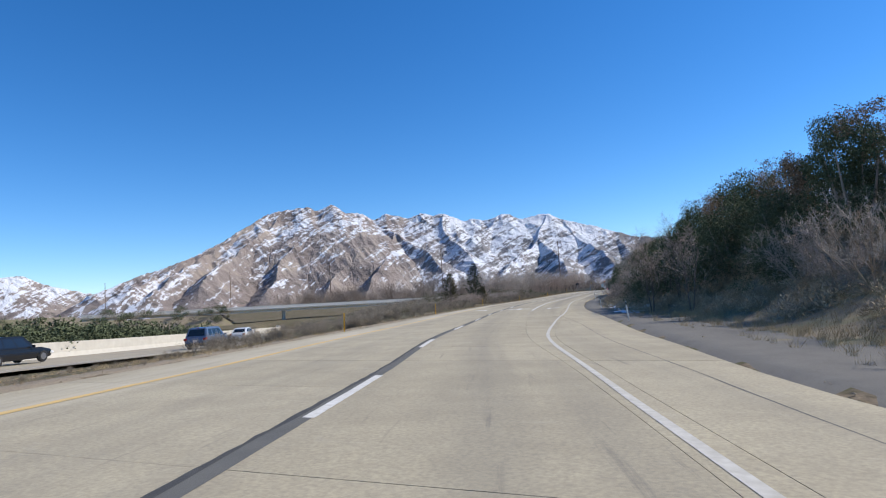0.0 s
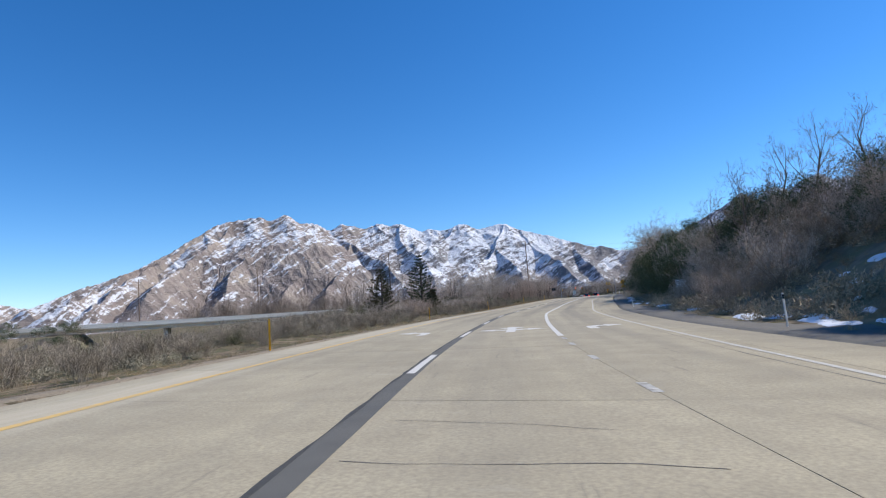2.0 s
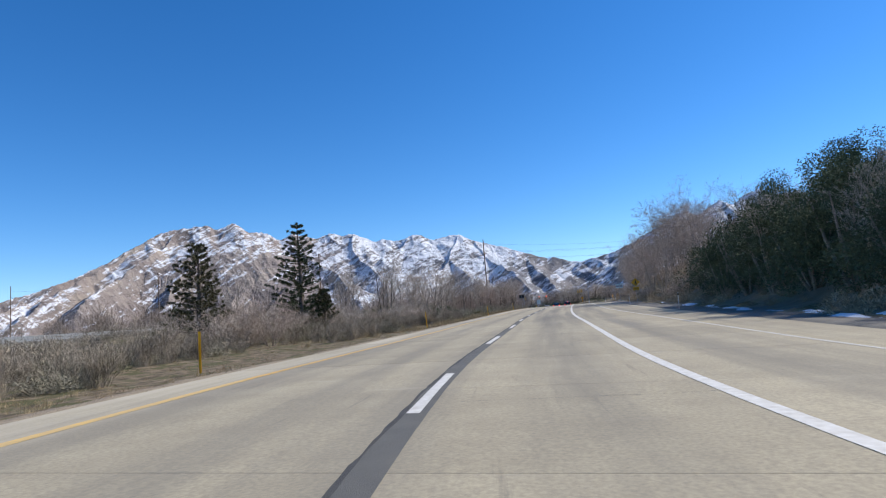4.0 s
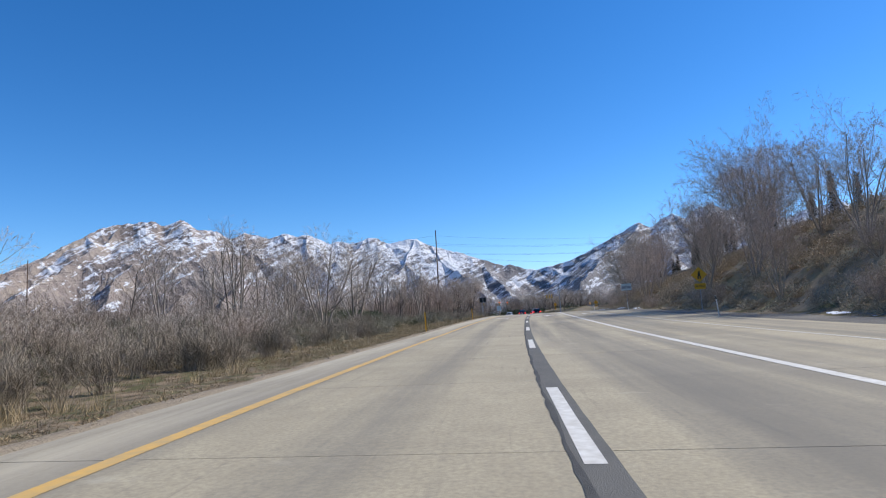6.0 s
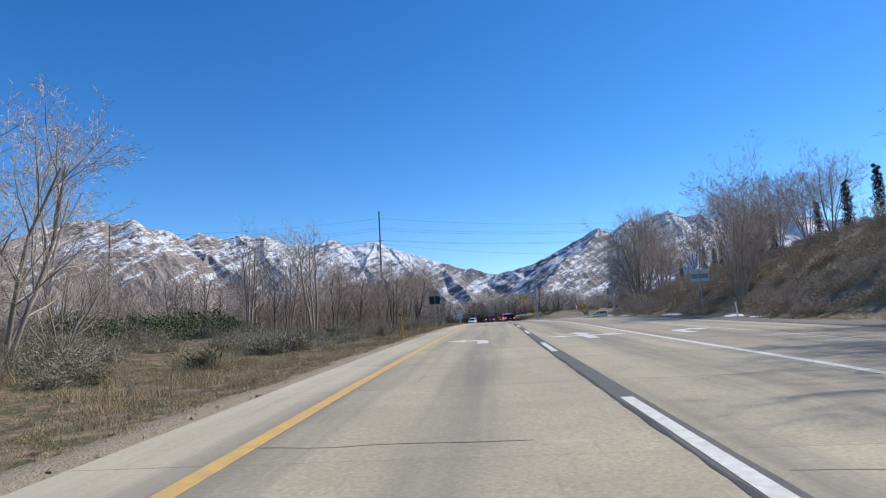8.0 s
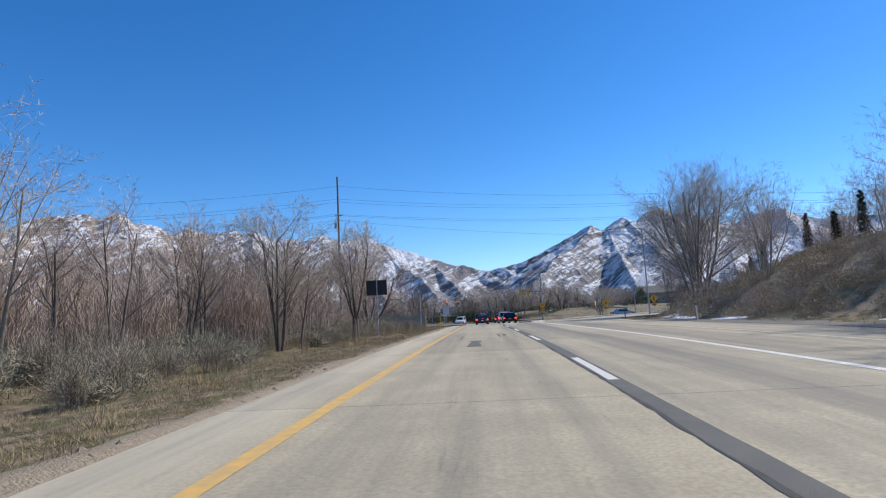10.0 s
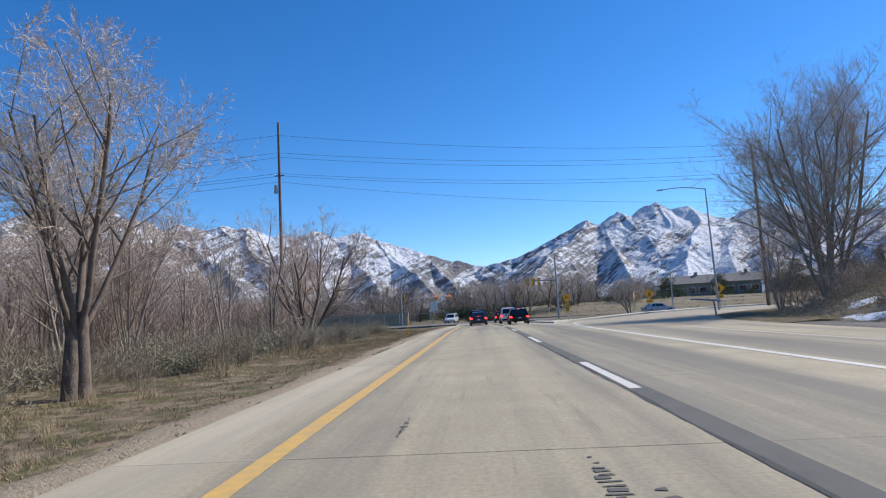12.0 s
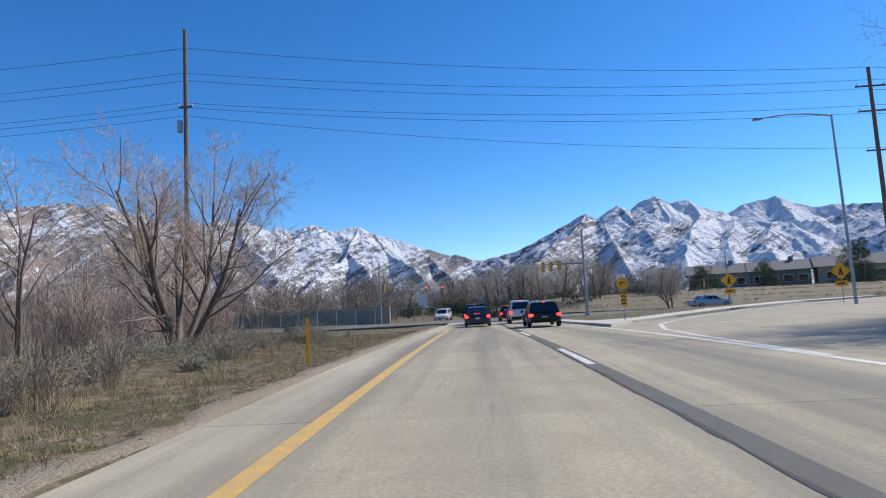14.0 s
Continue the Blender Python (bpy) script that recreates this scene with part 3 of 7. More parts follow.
def carve(h, lift, rounds, k, cell):
    """Streams cut valleys into a rising surface, which leaves branching spurs and sharp crests."""
    rows, cols = h.shape
    index = np.arange(rows * cols).reshape(rows, cols)
    ways = [(-1, 0, cell[1]), (1, 0, cell[1]), (0, -1, cell[0]), (0, 1, cell[0])]
    diag = math.hypot(*cell)
    ways += [(i, j, diag) for i in (-1, 1) for j in (-1, 1)]
    for _ in range(rounds):
        best, to, far = np.zeros_like(h), index.copy(), np.ones_like(h)
        for di, dj, dist in ways:
            a = (slice(max(0, -di), rows - max(0, di)), slice(max(0, -dj), cols - max(0, dj)))
            c = (slice(max(0, di), rows + min(0, di)), slice(max(0, dj), cols + min(0, dj)))
            drop = (h[a] - h[c]) / dist
            better = drop > best[a]
            best[a] = np.where(better, drop, best[a])
            to[a] = np.where(better, index[c], to[a])
            far[a] = np.where(better, dist, far[a])
        to[0], to[-1] = index[0], index[-1]
        order = np.argsort(h, axis=None).tolist()
        goes = to.ravel().tolist()
        area = [cell[0] * cell[1]] * (rows * cols)
        for i in reversed(order):
            if goes[i] != i:
                area[goes[i]] += area[i]
        f = (k * np.sqrt(np.array(area)) / far.ravel()).tolist()
        rise = lift.ravel().tolist()
        z = h.ravel().tolist()
        for i in order:
            if goes[i] != i:
                z[i] = (z[i] + rise[i] + f[i] * z[goes[i]]) / (1 + f[i])
            elif 0 < i // cols < rows - 1:
                z[i] += rise[i]
        h = np.array(z).reshape(rows, cols)
        h[1:-1, 1:-1] += 0.015 * (h[:-2, 1:-1] + h[2:, 1:-1] + h[1:-1, :-2] + h[1:-1, 2:] - 4 * h[1:-1, 1:-1])
    return h


def tents(x, y, ridges, side):
    """Highest of the ridges' flanks, which fall away from each ridge line at the slope given, steeper near the line and high up."""
    out = np.full(x.shape, -50.0)
    for ridge in ridges:
        pts = [(8 + r * math.sin(radians(a)), -115 + r * math.cos(radians(a)), r * math.tan(radians(e))) for a, e, r in ridge]
        for (x0, y0, z0), (x1, y1, z1) in zip(pts, pts[1:]):
            dx, dy = x1 - x0, y1 - y0
            t = np.clip(((x - x0) * dx + (y - y0) * dy) / (dx * dx + dy * dy), 0, 1)
            d = np.hypot(x - x0 - t * dx, y - y0 - t * dy)
            zr = z0 + (z1 - z0) * t
            low = 0.45 if ridge[0][0] < -0.6 else 0.0
            out = np.maximum(out, zr - side * np.clip(1 - low * (1 - zr / 340), 0.55, 1.0) * d * (0.75 + 0.5 * np.exp(-d / 160)))
    return out


def mountains(name, az0, az1, steps, label, rounds):
    az = np.linspace(az0, az1, steps)
    rr = np.concatenate([np.linspace(2450, 4500, 190), np.linspace(4515, 4900, 12)])
    A, R = np.meshgrid(np.radians(az), rr)
    x, y = 8 + R * np.sin(A), -115 + R * np.cos(A)
    crest = np.interp(az, [a for c in CRESTS for a, e, r in c], [e for c in CRESTS for a, e, r in c])
    for line in (CREST_LEFT, CREST_MID, CREST_RIGHT):
        crest = np.maximum(crest, np.interp(az, [p[0] for p in line], [p[1] for p in line], left=0, right=0))

    def blur(v, degrees):
        width = max(3, int(degrees / (az[1] - az[0])))
        k = np.hanning(2 * width + 1)
        return np.convolve(np.pad(v, width, mode="edge"), k / k.sum(), "same")[width:-width]

    wx, wy = (170 * (ridged(x / 900, y / 900, s, 4) - 0.55) for s in (3, 29))
    z = tents(x + wx * 0.5, y + wy * 0.5, CRESTS + SPURS_LEFT + SPURS_MID + SPURS_RIGHT, 0.85)
    z = np.maximum(z, tents(x + wx * 0.4, y + wy * 0.4, SNOW_DOME, 0.6))
    z = np.maximum(z, 2 + 10 * value_noise(x / 300, y / 300, 4))
    u = A * 4000
    big = ridged((u + 0.5 * R + wx) / 420, (R - 0.5 * u + wy) / 620, 11, 5) - 0.55
    small = ridged((u + 0.6 * R + wy) / 120, (R - 0.4 * u + wx) / 210, 57, 4) - 0.55
    tiny = ridged((u + 0.5 * R) / 46, (R - 0.5 * u) / 70, 91, 3) - 0.55
    part_of = np.clip(z / 160, 0.1, 1.0)
    z = z + part_of * (60 * big + 34 * small + 8 * tiny)
    z[0], z[-1] = -8, -8
    cell = (math.radians(az[1] - az[0]) * 3900, rr[1] - rr[0])
    z = carve(np.maximum(z, -8), np.maximum(z, 4) * 0.006, rounds, 0.006, cell)
    need = np.tan(np.radians(crest + 0.3 * (ridged(az * 1.9, az * 0.37 + 5, 77, 5) - 0.6)))
    share = z / R
    top = share.max(0)
    lack = blur(need / np.maximum(0.01, top), 0.35)
    near = np.clip((share / top - 0.55) / 0.45, 0, 1)
    z = z * (1 + (lack - 1) * near * near * (3 - 2 * near)) - 6
    verts = np.stack([x, y, z], -1).reshape(-1, 3)
    n = len(az)
    faces = [(j * n + i, j * n + i + 1, (j + 1) * n + i + 1, (j + 1) * n + i) for j in range(len(rr) - 1) for i in range(n - 1)]
    return structure(mesh_object(name, verts, faces, MOUNTAIN), label, "mountain range")


def mountain_material():
    m = bpy.data.materials.new("snowy_rock")
    m.use_nodes = True
    n, l = m.node_tree.nodes, m.node_tree.links
    b = n["Principled BSDF"]
    b.inputs["Roughness"].default_value, b.inputs["Specular IOR Level"].default_value = 0.9, 0.1
    geo = n.new("ShaderNodeNewGeometry")

    def put(v, s):
        if isinstance(v, bpy.types.NodeSocket):
            l.new(v, s)
        else:
            s.default_value = v

    def calc(op, a, c=0.0, clamp=False):
        x = n.new("ShaderNodeMath")
        x.operation, x.use_clamp = op, clamp
        put(a, x.inputs[0])
        put(c, x.inputs[1])
        return x.outputs[0]

    def total(*terms):
        out = terms[0]
        for t in terms[1:]:
            out = calc("ADD", out, t)
        return out

    pos = n.new("ShaderNodeSeparateXYZ")
    l.new(geo.outputs["Position"], pos.inputs[0])
    nor = n.new("ShaderNodeSeparateXYZ")
    l.new(geo.outputs["Normal"], nor.inputs[0])
    az = calc("MULTIPLY", calc("ARCTAN2", pos.outputs["X"], calc("ADD", pos.outputs["Y"], 115.0)), 57.2958)
    across = calc("MULTIPLY", az, 70.0)
    # rock beds climb to the right along the range: one axis along the beds, one across them
    beds = n.new("ShaderNodeCombineXYZ")
    l.new(across, beds.inputs[0])
    l.new(pos.outputs["Z"], beds.inputs[1])
    l.new(calc("MULTIPLY", pos.outputs["Y"], 0.25), beds.inputs[2])

    def tex(scale, detail, rough=0.6, src=None, stretch=(1, 1, 1), turn=0.0):
        mp = n.new("ShaderNodeMapping")
        mp.vector_type = "TEXTURE"
        mp.inputs["Scale"].default_value = stretch
        mp.inputs["Rotation"].default_value = (0, 0, turn)
        l.new(src or geo.outputs["Position"], mp.inputs["Vector"])
        t = n.new("ShaderNodeTexNoise")
        t.inputs["Scale"].default_value, t.inputs["Detail"].default_value, t.inputs["Roughness"].default_value = scale, detail, rough
        l.new(mp.outputs[0], t.inputs["Vector"])
        return calc("SUBTRACT", t.outputs["Fac"], 0.5)

    def ramp(fac, stops):
        r = n.new("ShaderNodeValToRGB")
        el = r.color_ramp.elements
        while len(el) < len(stops):
            el.new(0.5)
        for e, (p, c) in zip(el, stops):
            e.position, e.color = p, (*c, 1)
        l.new(fac, r.inputs[0])
        return r.outputs[0]

    def mix(fac, a, c):
        x = n.new("ShaderNodeMix")
        x.data_type = "RGBA"
        put(fac, x.inputs[0])
        for s, v in ((x.inputs[6], a), (x.inputs[7], c)):
            put(v if isinstance(v, bpy.types.NodeSocket) else (*v, 1), s)
        return x.outputs[2]

    def step(v, lo, hi):
        r = n.new("ShaderNodeMapRange")
        r.inputs["From Min"].default_value, r.inputs["From Max"].default_value = lo, hi
        l.new(v, r.inputs["Value"])
        return r.outputs[0]

    coarse = calc("ADD", tex(0.005, 8, 0.65), 0.5)
    warm = ramp(coarse, [(0.32, (0.14, 0.118, 0.108)), (0.46, (0.22, 0.18, 0.16)), (0.56, (0.275, 0.23, 0.2)), (0.7, (0.34, 0.28, 0.225))])
    cool = ramp(coarse, [(0.3, (0.12, 0.12, 0.128)), (0.5, (0.19, 0.18, 0.18)), (0.7, (0.28, 0.25, 0.235))])
    rock = mix(step(az, -27.0, -20.0), warm, cool)
    scrub = step(total(tex(0.012, 8, 0.7), calc("MULTIPLY", pos.outputs["Z"], -0.0002)), 0.06, 0.12)
    rock = mix(calc("MULTIPLY", scrub, 0.7), rock, (0.075, 0.07, 0.062))
    # how much snow lies: by height, by massif, by the way a slope faces, in streaks along the beds
    cover = n.new("ShaderNodeValToRGB")
    el = cover.color_ramp.elements
    stops = ((0.0, 0.75), (0.12, 0.57), (0.2, 0.43), (0.34, 0.38), (0.42, 0.52), (0.52, 0.62), (0.58, 0.57), (0.65, 0.47), (0.72, 0.51), (0.8, 0.56), (0.86, 0.78), (0.94, 0.7), (1.0, 0.6))
    while len(el) < len(stops):
        el.new(0.5)
    for e, (p, v) in zip(el, stops):
        e.position, e.color = p, (v, v, v, 1)
    l.new(step(az, -62.0, 33.0), cover.inputs[0])
    height = calc("MULTIPLY", calc("SUBTRACT", pos.outputs["Z"], 330.0), 0.0004)
    foot = calc("MULTIPLY", calc("MAXIMUM", calc("SUBTRACT", 130.0, pos.outputs["Z"]), 0.0), -0.0012)
    streak = calc("MULTIPLY", tex(0.024, 8, 0.66, beds.outputs[0], (4.2, 0.9, 2.0), 0.52), 1.7)
    band = calc("MULTIPLY", tex(0.006, 4, 0.6, beds.outputs[0], (2.6, 0.9, 1.5), 0.6), 1.2)
    fine = calc("MULTIPLY", tex(0.07, 5, 0.65, beds.outputs[0], (4.5, 0.8, 2.0), 0.6), 1.1)
    speck = calc("MULTIPLY", tex(0.035, 8, 0.75), 1.5)
    lie = calc("ADD", calc("MULTIPLY", nor.outputs["X"], -0.12), calc("MULTIPLY", calc("SUBTRACT", nor.outputs["Z"], 0.78), 0.45))
    s = total(cover.outputs[0], -0.5, height, foot, streak, band, fine, speck, lie)
    snow = step(s, -0.04, 0.05)
    col = mix(calc("MULTIPLY", snow, 0.95), rock, (0.66, 0.67, 0.7))
    l.new(col, b.inputs["Base Color"])
    bp = n.new("ShaderNodeBump")
    bp.inputs["Strength"].default_value, bp.inputs["Distance"].default_value = 0.9, 18.0
    l.new(tex(0.03, 8, 0.65), bp.inputs["Height"])
    l.new(bp.outputs[0], b.inputs["Normal"])
    return m


MOUNTAIN = mountain_material()
mountains("mountain_range", -66, 42, 1300, "steep rocky mountain range streaked with snow", 4)
mountains("mountain_range", 42, 294, 240, "far hills closing the valley behind the road", 2)

# ---- road markings ----
def tag_mark(ob, label):
    return structure(ob, label, "road marking")


def line_along(line, width, y0, y1, mat, label, lift=0.005, ragged=0.0):
    half = width / 2
    return tag_mark(ribbon("lane_marking", lambda y: (lane(y) if line is None else off(line, y)) - half, lambda y: (lane(y) if line is None else off(line, y)) + half, y0, y1, 2.0, lift, mat, ragged), label)


line_along(YELLOW, 0.2, -150, 34, PAINT_YELLOW, "yellow edge line along the inner shoulder", ragged=0.012)
line_along(YELLOW, 0.2, -280, -150, PAINT_YELLOW_OLD, "faded yellow edge line along the inner shoulder", ragged=0.02)
line_along(LINE_2, 0.13, -270, -7, PAINT_EDGE, "white edge line along the outer shoulder", ragged=0.01)
line_along(LINE_1, 0.2, -180, 30, PAINT_WHITE, "solid white line beside the turn lane", ragged=0.012)
for y in (-193.2, -188.6, -184.4, -181.8):
    line_along(LINE_1, 0.15, y, y + 0.95, PAINT_WORN, "short worn white dash before the turn lane")
band = ribbon("asphalt_strip", lambda y: lane(y) - (0.21 if y < -212 else 0.145), lambda y: lane(y) + (0.05 if y < -212 else 0.16 + 0.02 * math.sin(y * 0.15)), -275, 40, 0.6, 0.003, ASPHALT_BAND, 0.016, 7)
rim = ribbon("asphalt_strip", lambda y: lane(y) - (0.24 if y < -212 else 0.165), lambda y: lane(y) - (0.16 if y < -212 else 0.115) + 0.02 * math.sin(y * 1.9), -275, 40, 0.3, 0.0045, ASPHALT, 0.018, 11)
tag_mark(rim, "black ragged edge of the asphalt repair strip")
tag_mark(band, "dark asphalt repair strip with ragged edges under the lane line")
for y in (-245.8, -233.6, -222.1, -210.2, -198.3, -186.5, -174.5, -162.4, -150.4, -138.3, -127.3, -116.5, -104.4, -92.7, -80.6, -68.3, -56.5, -45.5, -33.2, -20.8, -8.6, 3.5, 15.7):
    line_along(None, 0.16, y - 4.1, y, PAINT_WHITE, "white painted lane dash", 0.006, 0.008)


def on_road(name, points, x, y, mat, label, lift=0.005):
    """A flat shape on the road: points are (right, ahead) from (x, y), turned along the lane."""
    a = math.atan2(lane(y + 2) - lane(y - 2), 4)
    v = []
    for r, f in points:
        px, py = x + r * math.cos(a) + f * math.sin(a), y - r * math.sin(a) + f * math.cos(a)
        v.append((px, py, road_z(px, py) + lift))
    return tag_mark(mesh_object(name, v, [tuple(range(len(v)))], mat), label)


THROUGH = [(-0.2, 0), (0.2, 0), (0.2, 1.6), (0.75, 1.85), (0.75, 1.45), (1.55, 2.15), (0.75, 2.75), (0.75, 2.3), (0.2, 2.3), (0.2, 3.4), (0.62, 3.4), (0, 4.9), (-0.62, 3.4), (-0.2, 3.4),
           (-0.2, 2.3), (-0.75, 2.3), (-0.75, 2.75), (-1.55, 2.15), (-0.75, 1.45), (-0.75, 1.85), (-0.2, 1.6)]
TURN = [(-0.2, 0), (0.2, 0), (0.2, 1.5), (0.4, 1.9), (0.7, 2.05), (0.7, 1.5), (1.5, 2.3), (0.7, 3.1), (0.7, 2.55), (0.3, 2.5), (-0.05, 2.2), (-0.2, 1.7)]
for y, xs in ((-176.3, (7.9, 11.95, 15.4)), (-67.0, (0.75, 4.65, 8.1))):
    on_road("arrow_marking", [(-r, f) for r, f in TURN][::-1], xs[0], y, PAINT_WHITE, "white left turn arrow painted on the lane")
    on_road("arrow_marking", THROUGH, xs[1], y, PAINT_WHITE, "white three way arrow painted on the lane")
    on_road("arrow_marking", TURN, xs[2], y + 0.6, PAINT_WHITE, "white right turn arrow painted on the lane")
# dark repairs and tyre scuffs
PATCH = [(-0.28, -2.2), (-0.02, -2.25), (0.22, -2.2), (0.2, -1.1), (0.12, 0.3), (0.24, 0.6), (0.2, 1.6), (0.06, 1.9), (-0.3, 1.8), (-0.12, 0.9), (-0.2, 0.4), (-0.22, -1.0)]
on_road("road_patch", PATCH, 0.22, -37.4, ASPHALT_BAND, "dark asphalt patch in the concrete lane", 0.003)


def scuff(x, y, length, width, seed):
    """Dark tyre scuff: short ragged dabs one behind the other."""
    r = random.Random(seed)
    a = math.atan2(lane(y + 2) - lane(y - 2), 4)
    v, f = [], []
    at = 0.0
    while at < length:
        run = r.uniform(0.02, 0.07)
        fade = min(1.0, 0.35 + at, 0.35 + (length - at))
        lo, hi = -width * fade * r.uniform(0.1, 0.75), width * fade * r.uniform(0.1, 0.75)
        b = len(v)
        for q, u in ((lo, at), (hi, at + r.uniform(-0.03, 0.03)), (hi * r.uniform(0.6, 1.1), at + run), (lo * r.uniform(0.6, 1.1), at + run + r.uniform(-0.03, 0.03))):
            px, py = x + q * math.cos(a) + u * math.sin(a), y - q * math.sin(a) + u * math.cos(a)
            v.append((px, py, road_z(px, py) + 0.005))
        f.append((b, b + 1, b + 2, b + 3))
        at += run + r.choice((0.035, 0.04, 0.05, 0.12))
    tag_mark(mesh_object("road_patch", v, f, ASPHALT_BAND), "dark ragged tyre scuff on the concrete lane")


for i, (x, y, n, w) in enumerate(((-0.5, -34, 4.6, 0.1), (-0.75, -32.5, 2.8, 0.07), (1.15, -32.9, 4.4, 0.13), (1.42, -33.2, 4.0, 0.15), (-0.55, -27.5, 1.0, 0.1), (0.9, 2.5, 3.6, 0.04))):
    scuff(x, y, n, w, i)


def crack(x, y, length, turn, seed, width=0.022):
    r = random.Random(seed)
    p = Vector((x, y, 0))
    a = turn
    pts = [p.copy()]
    for i in range(max(3, int(length / 0.3))):
        a += r.uniform(-0.3, 0.3) * 0.6 + (turn - a) * 0.2
        p = p + Vector((math.sin(a), math.cos(a), 0)) * 0.3
        pts.append(p.copy())
    v, f = [], []
    for i, q in enumerate(pts):
        w = width * r.uniform(0.5, 1.2)
        v += [(q.x - w / 2 * math.cos(turn), q.y + w / 2 * math.sin(turn), road_z(q.x, q.y) + 0.002), (q.x + w / 2 * math.cos(turn), q.y - w / 2 * math.sin(turn), road_z(q.x, q.y) + 0.002)]
        if i:
            f.append((2 * i - 2, 2 * i - 1, 2 * i + 1, 2 * i))
    return tag_mark(mesh_object("road_crack", v, f, JOINT), "dark crack wandering across the concrete slabs")


r = random.Random(9)
for i in range(34):
    y = r.uniform(-240, 15)
    crack(lane(y) + r.choice((-4.0, -3.8, 0.3, 0.5, 3.9)), y, r.uniform(1.2, 3.6), radians(90 + r.uniform(-6, 6)), i, r.uniform(0.01, 0.02))
OUTER_CRACK = [(-275, 4.6), (-240, 5.4), (-219.5, 6.56), (-209, 6.8), (-196, 6.5), (-180, 7.2), (-165, 7.95), (-150, 8.2)]
line_v = ribbon("road_crack", lambda y: off(OUTER_CRACK, y) - 0.012, lambda y: off(OUTER_CRACK, y) + 0.012, -275, -150, 1.1, 0.002, JOINT, 0.015, 4)
tag_mark(line_v, "long dark joint across the outer shoulder")

# ---- slip lane, island, cross street ----
def slip_z(x, y):
    """Level of the slip lane: that of the road beside it, level ground further off."""
    k = smooth01(1.0, 13.0, x - off(LINE_1, min(y, 60)))
    return curve(PROFILE, y) * (1 - k) + 0.004


slip_left = [(8.5, -3.5), (5.3, 3), (5.1, 9), (5.0, 15.8), (7.0, 20.5), (11.4, 24.5), (17.2, 29.5), (26, 38.6), (36, 45), (60, 56), (90, 69)]
slip_right = [(12.4, -8), (13.2, -2), (14.2, 3), (16.5, 10), (19, 14.4), (22, 18.5), (30, 26), (37, 31), (45, 36), (70, 49), (95, 60)]
pv, pf = [], []
for i in range(41):
    k, t = min(9, i // 4), i / 4 - min(9, i // 4)
    (xa, ya), (xb, yb) = [tuple(p + (q - p) * t for p, q in zip(line[k], line[k + 1])) for line in (slip_left, slip_right)]
    for j in range(9):
        x, y = xa + (xb - xa) * j / 8, ya + (yb - ya) * j / 8
        pv.append((x, y, slip_z(x, y)))
    if i:
        pf += [(9 * i - 9 + j, 9 * i - 8 + j, 9 * i + 1 + j, 9 * i + j) for j in range(8)]
structure(mesh_object("slip_road", pv, pf, CONCRETE, smooth=True), "concrete slip lane curving off beside the island", "road")
flat_patch("cross_street", [(-140, 30), (-60, 44), (6, 52), (60, 58), (120, 74), (118, 86), (60, 72), (4, 66), (-60, 58), (-140, 44)], -0.5, ASPHALT_OLD, "grey asphalt street crossing behind the traffic signals", "road", 0.3)
flat_patch("road_end", [(-3.6, 38), (-3.5, 34), (5.4, 34), (5.4, 50), (-3.7, 50)], -0.47, CONCRETE, "concrete road running up to the crossing", "road", 0.3)
rim = [(12.4, -8), (12.9, -3), (13.5, 1), (14.9, 5.5), (16.5, 10), (19, 14.4), (22, 18.5), (26, 22.3), (30, 26), (37, 30.9), (45, 36), (57, 42.4), (70, 49)]
rv, rf = [], []
for i, (x, y) in enumerate(rim):
    (xa, ya), (xb, yb) = rim[max(0, i - 1)], rim[min(len(rim) - 1, i + 1)]
    t = Vector((xb - xa, yb - ya)).normalized()
    for k, w in enumerate((-0.15, 0.35, 1.2, 2.4, 4.2)):
        px, py = x + t.y * w, y - t.x * w
        rv.append((px, py, (0.012, 0.03, 0.06, 0.0, ground_z(px, py) - 0.12)[k] + (0.05 * noise.noise((px * 0.9, py * 0.9, 2.0)) if 0 < k < 4 else 0)))
    if i:
        rf += [(5 * i - 5 + k, 5 * i - 4 + k, 5 * i + 1 + k, 5 * i + k) for k in range(4)]
structure(mesh_object("dirt_verge", rv, rf, SOIL, smooth=True), "bare dirt verge along the slip lane", "verge")
nose = [(5.75, -1), (6.05, 6), (6.55, 11), (7.9, 16.4), (9.7, 20.2), (12.0, 23.3), (16, 27), (21, 31.2)]
v, f = [], []
for i, (x, y) in enumerate(nose):
    a, b = nose[max(0, i - 1)], nose[min(len(nose) - 1, i + 1)]
    t = Vector((b[0] - a[0], b[1] - a[1])).normalized()
    v += [(x - t.y * w, y + t.x * w, slip_z(x, y) + 0.006) for w in (-0.09, 0.09)]
    if i:
        f.append((2 * i - 2, 2 * i - 1, 2 * i + 1, 2 * i))
tag_mark(mesh_object("lane_marking", v, f, PAINT_WHITE), "white line curving round the island nose")
island = [(5.75, 16.6), (7.75, 20.9), (11.2, 24.9), (17.0, 29.9), (26, 39.2), (36, 45.6), (34.6, 47.4), (24.5, 41.2), (15.6, 32.2), (9.4, 27.0), (6.6, 26.0), (6.2, 36), (5.0, 36), (5.3, 26)]
flat_patch("pavement", island, lambda x, y: slip_z(x, y) + 0.13, CONCRETE_PALE, "pale concrete island pavement with a raised kerb", "pavement", 0.4)
flat_patch("traffic_island", [(9.2, 27.2), (15.4, 32.4), (24.3, 41.4), (34.4, 47.6), (34, 52), (6.3, 46), (6.3, 36.2), (6.7, 26.2)], lambda x, y: slip_z(x, y) + 0.1, SOIL, "dirt filled traffic island behind the kerb", "traffic island", 0.35)

